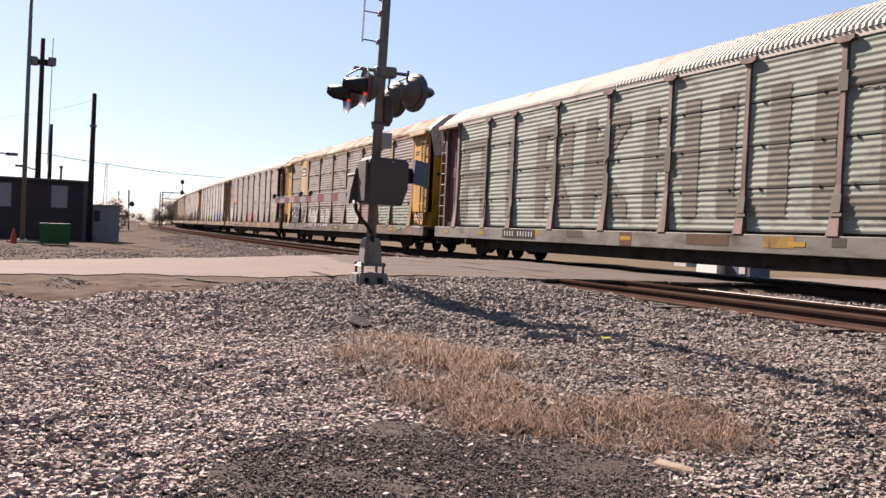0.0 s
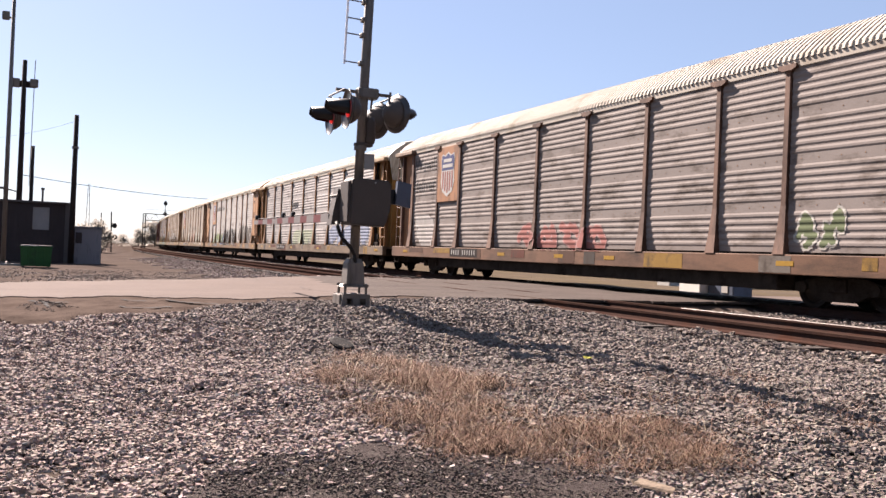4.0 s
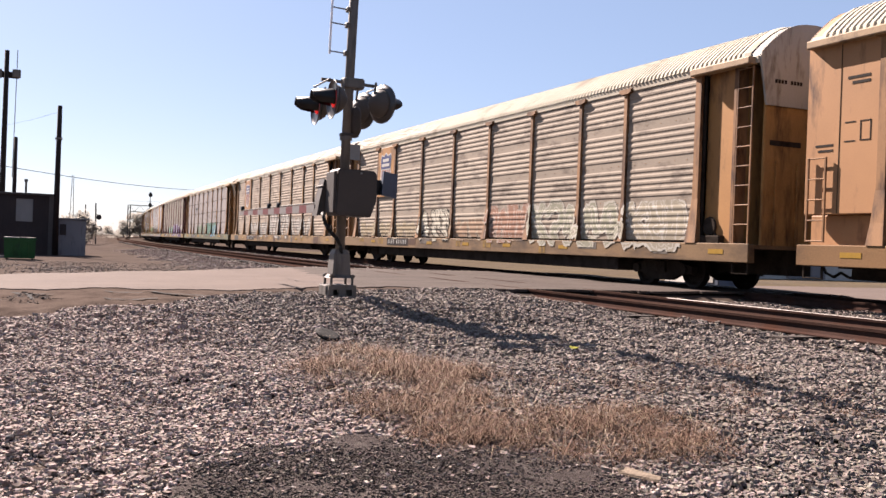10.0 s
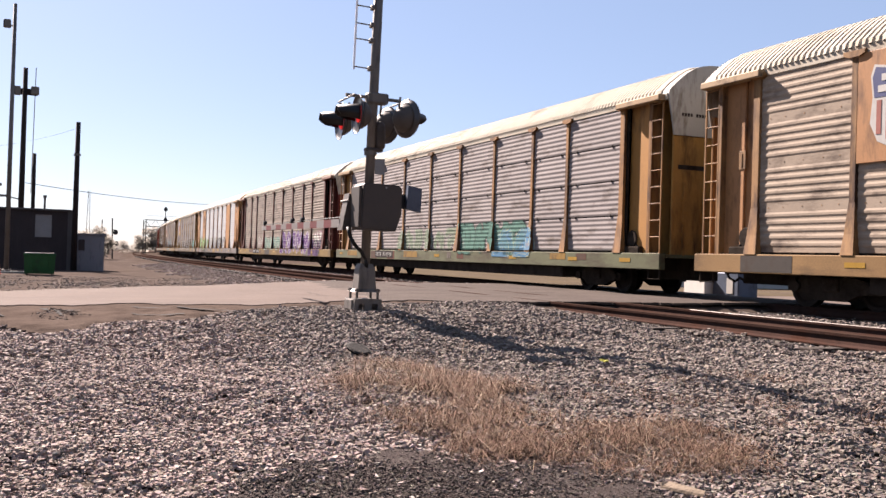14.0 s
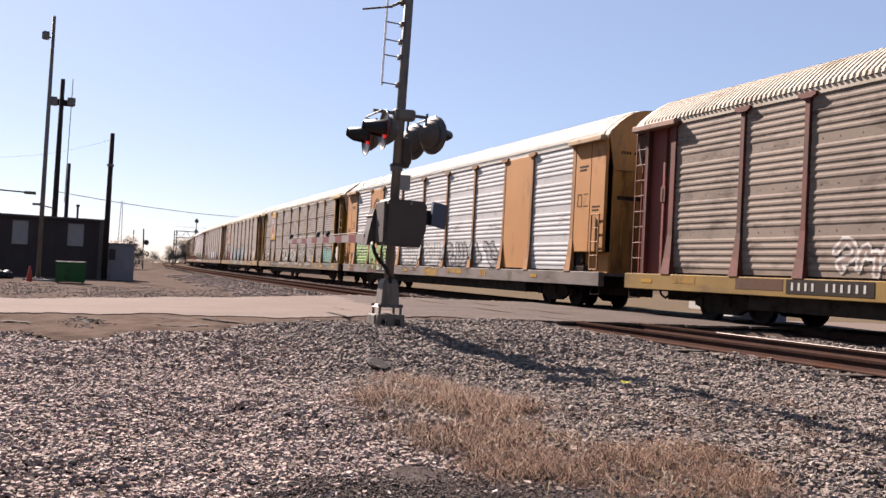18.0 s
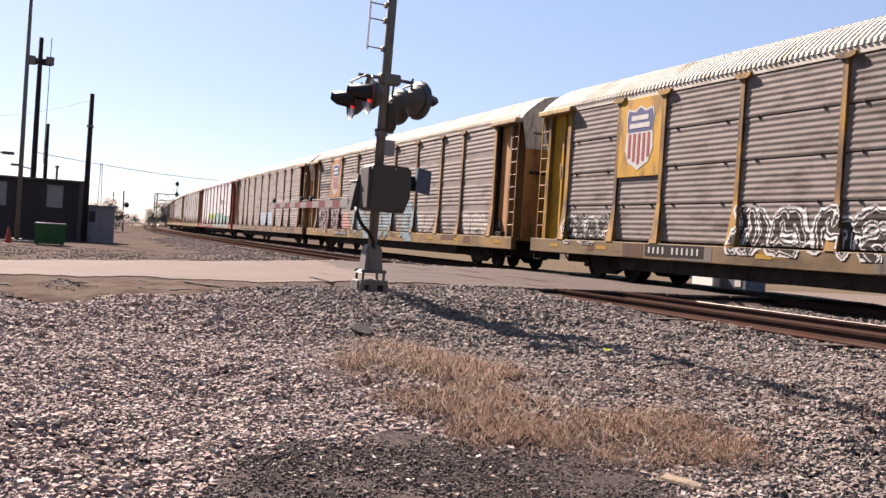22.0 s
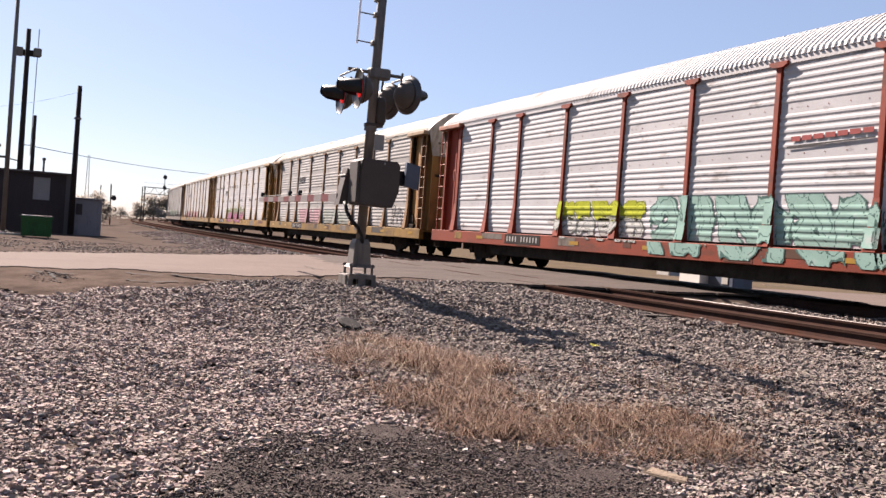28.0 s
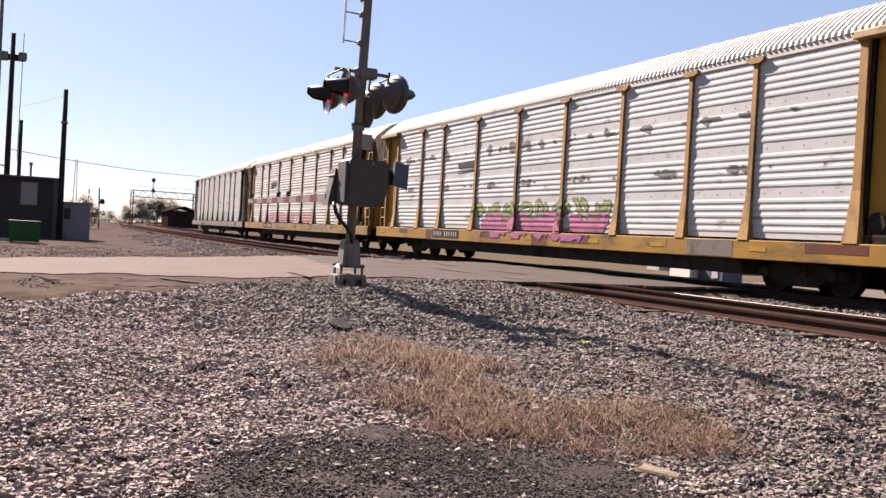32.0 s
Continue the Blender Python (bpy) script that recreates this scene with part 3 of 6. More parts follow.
def post_mesh(x, wide):
    """A wall post with a T-shaped cap and a foot that widens and leans out to the sill."""
    b = Build().box(x - wide, x + wide, FACE - 0.06, FACE + 0.02, WALL_B - 0.04, WALL_T + 0.02, 0.008)
    for z0, z1, w0, w1, d0, d1 in ((SILL_T, 1.45, wide + 0.085, wide + 0.045, 0.165, 0.11), (1.45, 2.05, wide + 0.045, wide, 0.11, 0.058)):
        k = len(b.v)
        b.v += [(x - w0, FACE - d0, z0), (x + w0, FACE - d0, z0), (x + w0, FACE, z0), (x - w0, FACE, z0), (x - w1, FACE - d1, z1), (x + w1, FACE - d1, z1), (x + w1, FACE, z1), (x - w1, FACE, z1)]
        b.f += [tuple(k + i for i in f) for f in ((0, 3, 2, 1), (4, 5, 6, 7), (0, 1, 5, 4), (1, 2, 6, 5), (2, 3, 7, 6), (3, 0, 4, 7))]
        b.m += [0] * 6
    b.prism([(x - 0.25, FACE - 0.1, WALL_T + 0.07), (x + 0.25, FACE - 0.1, WALL_T + 0.07), (x + 0.25, FACE - 0.1, WALL_T), (x + 0.13, FACE - 0.1, WALL_T - 0.05), (x - 0.13, FACE - 0.1, WALL_T - 0.05), (x - 0.25, FACE - 0.1, WALL_T)], (0, 0.09, 0))
    return b.mesh("post")


def rivet_rows():
    b = Build()
    for i in range(9):
        for g in range(1, 4):
            for f in (0.14, 0.3, 0.5, 0.7, 0.86):
                x, z = POSTS[i] + f * (POSTS[i + 1] - POSTS[i]), WALL_B + 0.93 * g - 0.005
                b.box(x - 0.009, x + 0.009, FACE - 0.006, FACE + 0.002, z - 0.009, z + 0.009)
    return b.mesh("rivets")


ROOF_SIDE = [(1.475, 4.95), (1.44, 5.05), (1.22, 5.25), (0.96, 5.45), (0.72, 5.59), (0.52, 5.66), (0.27, 5.705), (0.0, 5.72)]
ROOF = [(-y, z) for y, z in ROOF_SIDE] + [(y, z) for y, z in reversed(ROOF_SIDE[:-1])]


def roof_mesh(length, rise):
    b = Build()
    n, rib = len(ROOF), 0.155
    count = int(2 * length / rib)
    stations = []
    for i in range(count):
        x = -length + i * rib
        stations += [(x, 0), (x + 0.045, 0), (x + 0.065, 1), (x + 0.135, 1)]
    stations.append((length, 0))
    for x, up in stations:
        for y, z in ROOF:
            b.v.append((x, y * (1 + up * 0.02), 4.88 + (z - 4.88) * (rise + up * 0.034)))
    for j in range(len(stations) - 1):
        for i in range(n - 1):
            b.f.append((j * n + i, j * n + i + 1, (j + 1) * n + i + 1, (j + 1) * n + i))
            b.m.append(0)
    return b.mesh("roof")


def hood_mesh(sign, rise):
    """The plain arched cap over the end."""
    b = Build()
    x = sign * HALF
    xin = x - sign * 0.55
    k = len(b.v)
    for xx in (xin, x):
        b.v += [(xx, y * 0.985, 4.88 + (z - 4.88) * rise - 0.015) for y, z in ROOF]
    n = len(ROOF)
    for i in range(n - 1):
        b.f.append((i, i + 1, n + i + 1, n + i))
        b.m.append(0)
    cap = [(x, y * 0.985, 4.88 + (z - 4.88) * rise - 0.015) for y, z in ROOF] + [(x, 1.25, 3.95), (x, -1.25, 3.95)]
    b.prism(cap, (-sign * 0.05, 0, 0))
    return b.mesh("hood")


def ladder_mesh(x0, x1, y, z0, z1, n):
    b = Build()
    for x in (x0, x1):
        b.box(x - 0.022, x + 0.022, y - 0.02, y + 0.02, z0, z1, 0.006)
    for i in range(n):
        z = z0 + 0.02 + (z1 - z0 - 0.04) * i / (n - 1)
        b.tube((x0, y - 0.01, z), (x1, y - 0.01, z), 0.014, n=6)
    return b.mesh("ladder")


def wheel_mesh():
    prof = [(0.0, 0.0), (0.0, 0.12), (0.03, 0.13), (0.04, 0.3), (0.0, 0.34), (0.0, 0.42), (0.1, 0.425), (0.105, 0.455), (0.135, 0.455), (0.135, 0.3), (0.1, 0.28), (0.1, 0.1), (0.135, 0.09), (0.135, 0.0)]
    return Build().lathe(prof, (0, 0, 0), (0, 1, 0), 24).mesh("wheel")


def bogie_mesh():
    b = Build()
    for y in (-1.0, 1.0):
        side = [(-1.15, y - 0.08, 0.5), (-1.15, y - 0.08, 0.33), (-0.7, y - 0.08, 0.3), (-0.35, y - 0.08, 0.16), (0.35, y - 0.08, 0.16), (0.7, y - 0.08, 0.3), (1.15, y - 0.08, 0.33), (1.15, y - 0.08, 0.5), (0.6, y - 0.08, 0.62), (-0.6, y - 0.08, 0.62)]
        b.prism(side, (0, 0.16, 0))
        for x in (-0.17, 0, 0.17):
            b.lathe([(0, 0.06), (0.2, 0.06)], (x, y, 0.28), (0, 0, 1), 8)
        for x in (-0.9, 0.9):
            b.lathe([(0, 0.0), (0, 0.12), (0.1, 0.1), (0.1, 0.0)], (x, y - (0.05 if y > 0 else 0.15), 0.42), (0, 1, 0), 10)
    b.box(-0.22, 0.22, -1.15, 1.15, 0.34, 0.6, 0.02)
    for x in (-0.9, 0.9):
        b.tube((x, -0.78, 0.42), (x, 0.78, 0.42), 0.08, n=8)
    return b.mesh("bogie")


def coupler_mesh(sign):
    x = sign * HALF
    b = Build().box(min(x - sign * 0.3, x + sign * 0.42), max(x - sign * 0.3, x + sign * 0.42), -0.1, 0.1, 0.72, 0.94, 0.03)
    b.box(min(x + sign * 0.36, x + sign * 0.64), max(x + sign * 0.36, x + sign * 0.64), -0.17, 0.13, 0.66, 1.0, 0.04)
    pts = [(x, 0.35, 0.8), (x + sign * 0.2, 0.36, 0.5), (x + sign * 0.45, 0.33, 0.42), (x + sign * 0.65, 0.3, 0.52)]
    for p, q in zip(pts, pts[1:]):
        b.tube(p, q, 0.03, n=6)
    return b.mesh("coupler")


def sill_mesh():
    b = Build()
    b.box(-HALF, HALF, -1.6, -1.42, SILL_B, SILL_T, 0.015)
    b.box(-HALF, HALF, 1.42, 1.6, SILL_B, SILL_T, 0.015)
    b.box(-HALF, HALF, -1.42, 1.42, SILL_T - 0.1, SILL_T - 0.02)
    return b.mesh("sill")


def underframe_mesh():
    b = Build().box(-HALF + 0.2, HALF - 0.2, -0.35, 0.35, 0.40, SILL_T - 0.1, 0.02)
    b.box(-8.8, 8.8, -1.46, 1.46, 0.33, SILL_B + 0.01, 0.02)
    for x in np.arange(-12.6, 12.7, 2.1):
        b.box(x - 0.07, x + 0.07, -1.5, 1.5, 0.62, SILL_T - 0.1)
    b.lathe([(0, 0.0), (0, 0.17), (0.7, 0.17), (0.7, 0.0)], (3.4, -0.75, 0.55), (1, 0, 0), 12)
    return b.mesh("underframe")


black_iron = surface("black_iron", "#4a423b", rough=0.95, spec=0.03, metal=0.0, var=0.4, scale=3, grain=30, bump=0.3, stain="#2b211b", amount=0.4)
wheel_steel = surface("wheel_steel", "#3a302a", rough=0.7, metal=0.5, var=0.3, scale=5, grain=40, bump=0.2)
yellow_tape = surface("yellow_reflector", "#c89a2a", rough=0.5, var=0.12, scale=8, grain=60, bump=0.05)
white_paint = surface("white_lettering", "#e6e3dc", rough=0.6, var=0.15, scale=6, grain=60, bump=0.05)
dark_paint = surface("dark_lettering", "#2f2c2c", rough=0.6, var=0.2, scale=6, grain=60, bump=0.05)
red_paint = surface("red_lettering", "#b23a35", rough=0.6, var=0.2, scale=6, grain=60, bump=0.05)
sill_patch = [surface("sill_patch", c, rough=0.75, spec=0.15, var=0.3, scale=2, grain=40, bump=0.08, stain="#4b3a2e", amount=0.5, stain_scale=2.0) for c in ("#b98f3e", "#6d4a36", "#57504a", "#8d8378", "#7a3f2c")]
dark_sill = surface("dark_sill_paint", "#372e2a", rough=0.75, spec=0.1, var=0.25, scale=3, grain=50, bump=0.05)
brown_paint = surface("faded_brown", "#6b4326", rough=0.75, spec=0.1, var=0.25, scale=4, grain=50, bump=0.05)
blue_paint = surface("blue_paint", "#3b4a86", rough=0.6, var=0.2, scale=6, grain=60, bump=0.05)

# abstract strokes, no letters: hooks, bolts, crests, loops and arrows
GLYPHS = [
    [[(0.0, 0.15), (0.35, 0.95), (0.5, 0.35), (0.75, 1.0), (1.0, 0.25)], [(0.1, 0.05), (0.9, 0.0)]],
    [[(0.1, 1.0), (0.55, 0.6), (0.2, 0.45), (0.95, 0.0)], [(0.6, 1.0), (1.0, 0.55)]],
    [[(0.0, 0.4), (0.25, 0.85), (0.6, 0.9), (0.75, 0.5), (0.4, 0.3), (0.3, 0.6)], [(0.5, 0.1), (1.0, 0.35)]],
    [[(0.05, 0.0), (0.2, 0.6), (0.0, 1.0)], [(0.35, 0.1), (0.6, 0.5), (0.4, 0.95)], [(0.7, 0.0), (1.0, 0.55), (0.75, 0.9)]],
    [[(0.0, 0.7), (0.5, 1.0), (1.0, 0.7), (0.8, 0.4), (0.2, 0.3), (0.5, 0.0)]],
    [[(0.0, 0.1), (0.9, 0.85)], [(0.6, 0.95), (1.0, 0.95), (0.95, 0.5)], [(0.1, 0.7), (0.5, 0.15)]],
    [[(0.0, 0.5), (0.3, 0.1), (0.6, 0.55), (1.0, 0.15)], [(0.05, 0.95), (0.4, 0.6), (0.8, 0.95)]],
    [[(0.1, 0.2), (0.1, 0.7), (0.5, 0.95), (0.5, 0.4), (0.95, 0.8), (0.9, 0.1)]]]


def wall_face(kind, x, z, wide=False):
    if wide and z >= WALL_B and (POSTS[1] - 0.02 < x < POSTS[2] + 0.02 or POSTS[7] - 0.02 < x < POSTS[8] + 0.02):
        return FACE - 0.064
    if z < SILL_T:
        return -1.6
    if z < WALL_B:
        return None
    for p in POSTS:
        if abs(x - p) < 0.12 + (0.05 if z < 1.5 else 0):
            return FACE - 0.064 - (0.053 * (2.05 - z) / 0.6 if 1.45 < z < 2.05 else 0.053 + 0.055 * (1.45 - z) / 0.4 if z <= 1.45 else 0)
    return FACE - wall_profile(kind, z)


# square, painted-on block shapes
BLOCKS = [
    [[(0, 0), (0, 1), (1, 1), (1, 0)], [(0, 0.5), (1, 0.5)]],
    [[(0.5, 0), (0.5, 1)]],
    [[(0, 0), (0, 1), (1, 1), (1, 0.55), (0, 0.5)], [(0.45, 0.5), (1, 0)]],
    [[(0, 0), (0, 1)], [(0.1, 0.5), (1, 1)], [(0.1, 0.5), (1, 0)]],
    [[(0, 0), (0, 1)], [(1, 0), (1, 1)], [(0, 0.5), (1, 0.5)]],
    [[(0, 1), (0, 0), (1, 0), (1, 1)]],
    [[(0, 0), (0, 1), (1, 1), (1, 0), (0, 0)]],
    [[(0, 0), (0, 1), (1, 1), (1, 0), (0, 0)]]]


def tag_mesh(kind, x0, x1, z0, z1, count, seed, thick, edge, fade, broad=False, block=False):
    """Spray-painted lettering as a thin skin that follows the ribs: fill (slot 0) and outline (slot 1)."""
    r = np.random.default_rng(seed)
    dx, dz = 0.03, 0.02
    xs, zs = np.arange(x0 - 0.2, x1 + 0.2, dx), np.arange(z0 - 0.12, z1 + 0.12, dz)
    X, Z = np.meshgrid(xs, zs)
    dist = np.full(X.shape, 9.0)
    wide = (x1 - x0) / count
    for i in range(count):
        lean, w, lift = r.uniform(-0.15, 0.25), wide * r.uniform(0.72, 1.02), r.uniform(-0.08, 0.08) * (z1 - z0)
        if block:
            for line in BLOCKS[i % 8]:
                pts = [(x0 + wide * (i + 0.16 + 0.56 * a), z0 + (z1 - z0) * b) for a, b in line]
                for (ax, az), (bx, bz) in zip(pts, pts[1:]):
                    vx, vz = bx - ax, bz - az
                    t = np.clip(((X - ax) * vx + (Z - az) * vz) / (vx * vx + vz * vz), 0, 1)
                    dist = np.minimum(dist, np.maximum(np.abs(X - ax - t * vx), np.abs(Z - az - t * vz)))
            continue
        for line in GLYPHS[r.integers(0, len(GLYPHS))]:
            pts = [(x0 + i * wide + w * (0.05 + 0.9 * (a + lean * (b - 0.5))) + r.normal(0, 0.03) * wide, z0 + lift + (z1 - z0) * b + r.normal(0, 0.03)) for a, b in line]
            for _ in range(2):
                pts = [pts[0]] + [(p[0] * k + q[0] * (1 - k), p[1] * k + q[1] * (1 - k)) for p, q in zip(pts, pts[1:]) for k in (0.75, 0.25)] + [pts[-1]]
            for (ax, az), (bx, bz) in zip(pts, pts[1:]):
                vx, vz = bx - ax, bz - az
                t = np.clip(((X - ax) * vx + (Z - az) * vz) / (vx * vx + vz * vz + 1e-9), 0, 1)
                dist = np.minimum(dist, np.hypot(X - ax - t * vx, Z - az - t * vz))
    spike = np.abs(((X * 2.3 + 0.7 * Z + 0.13 * seed) % 1.0) - 0.5) * 2
    wob = 0.2 * thick * np.sin(X * 9 + seed) * np.sin(Z * 11) - 0.55 * thick * spike ** 4
    near = dist + (0.1 * wob if block else wob)
    cls = np.where(near < thick, 1, np.where(near < thick + edge, 2, 0))
    if thick > 0.11 and not block:
        cls = np.where(np.abs(near - 0.55 * thick) < 0.22 * edge, 2, cls)
    worn = np.sin(X * 7.3 + seed) * np.sin(Z * 23 + X * 2) + r.normal(0, 0.45, X.shape)
    cls = np.where(worn > 2.6 - 1.3 * fade, 0, cls)
    b = Build()
    for j in range(len(zs) - 1):
        i = 0
        while i < len(xs):
            c = cls[j, i]
            k = i
            stop = min(i + 14, len(xs))
            while k < stop and cls[j, k] == c and wall_face(kind, xs[k], zs[j], broad) is not None and abs(wall_face(kind, xs[k], zs[j], broad) - (wall_face(kind, xs[i], zs[j], broad) or 0)) < 0.02:
                k += 1
            k = max(k, i + 1)
            ya, yb = wall_face(kind, xs[i], zs[j], broad), wall_face(kind, xs[i], zs[j + 1], broad)
            if c and ya is not None and yb is not None and abs(ya - yb) < 0.09:
                xe = xs[i] + (k - i) * dx
                b.face([(xs[i], ya - 0.011, zs[j]), (xe, ya - 0.011, zs[j]), (xe, yb - 0.011, zs[j + 1]), (xs[i], yb - 0.011, zs[j + 1])], c - 1)
            i = k
    return b


def smudge_mesh(kind, bands, seed):
    """Sooty scuffs on the sheets, in rows."""
    b = Build()
    dx, dz = 0.05, 0.03
    for k, (z0, z1) in enumerate(bands):
        xs, zs = np.arange(-11.6, 11.6, dx), np.arange(z0, z1, dz)
        X, Z = np.meshgrid(xs, zs)
        v = ripple(X, 0.6 * Z, 1.3, seed + k) + 0.5 * ripple(X, 3 * Z, 0.4, seed + 7 + k) - 1.2 * np.abs((Z - (z0 + z1) / 2) / (z1 - z0)) * 2
        for j, i in zip(*np.nonzero(v > 0.35)):
            if min(abs(xs[i] + dx / 2 - p) for p in POSTS) > 0.16:
                ya, yb = wall_face(kind, xs[i], zs[j]), wall_face(kind, xs[i], zs[j] + dz)
                b.face([(xs[i], ya - 0.009, zs[j]), (xs[i] + dx, ya - 0.009, zs[j]), (xs[i] + dx, yb - 0.009, zs[j] + dz), (xs[i], yb - 0.009, zs[j] + dz)])
    return b


def words_mesh(text, size, kind, z0):
    c = bpy.data.curves.new("words", "FONT")
    c.body, c.size = text, size
    c.space_character = 1.05
    ob = bpy.data.objects.new("words", c)
    scene.collection.objects.link(ob)
    me = bpy.data.meshes.new_from_object(ob.evaluated_get(bpy.context.evaluated_depsgraph_get()))
    bpy.data.objects.remove(ob)
    bm = bmesh.new()
    bm.from_mesh(me)
    bmesh.ops.triangulate(bm, faces=bm.faces[:])
    for level in wall_levels(kind, WALL_B, WALL_T):
        if -0.3 * size < level - z0 < size:
            bmesh.ops.bisect_plane(bm, geom=bm.verts[:] + bm.edges[:] + bm.faces[:], plane_co=(0, level - z0, 0), plane_no=(0, 1, 0))
    for v in bm.verts:
        v.co.z = wall_profile(kind, z0 + v.co.y) + 0.009
    bm.to_mesh(me)
    bm.free()
    return me


def shield_parts(car, x, z, h, faded, bleached=False):
    """A railway shield drawn as plain shapes: white border, blue head with two pale bars, red stripes."""
    y = FACE - 0.062
    w = h * 0.8

    def outline(k):
        return [(x + k * w * a, z + h * (0.5 + k * (b - 0.5))) for a, b in ((-0.5, 0.86), (-0.44, 0.99), (-0.2, 0.95), (0, 1.03), (0.2, 0.95), (0.44, 0.99), (0.5, 0.86), (0.46, 0.6), (0.5, 0.3), (0.36, 0.08), (0, -0.05), (-0.36, 0.08), (-0.5, 0.3), (-0.46, 0.6))]
    emblem = part("emblem", Build().prism([(a, y, b) for a, b in outline(1.0)], (0, -0.005, 0)), white_paint, car, "shield emblem with blue head and red stripes")
    head = [(a, b) for a, b in outline(0.93) if b > z + 0.55 * h]
    part("emblem_head", Build().prism([(a, y - 0.006, b) for a, b in head], (0, -0.004, 0)), brown_paint if bleached else blue_paint, emblem)
    bars = Build().box(x - 0.3 * w, x + 0.3 * w, y - 0.016, y - 0.011, z + 0.78 * h, z + 0.86 * h)
    bars.box(x - 0.36 * w, x + 0.36 * w, y - 0.016, y - 0.011, z + 0.65 * h, z + 0.73 * h)
    part("emblem_bars", bars, white_paint, emblem)
    for i in range(5):
        sx = x + (i - 2) * 0.17 * w
        low = z + h * (0.05 + 0.09 * abs(i - 2) ** 1.3 * 0.5)
        part("emblem_stripe", Build().box(sx - 0.042 * w, sx + 0.042 * w, y - 0.011, y - 0.006, low, z + 0.56 * h), surface("bleached_stripe", "#e0c690", var=0.2) if bleached else red_paint if not faded else surface("faded_red", "#b86a5c", var=0.2), emblem)


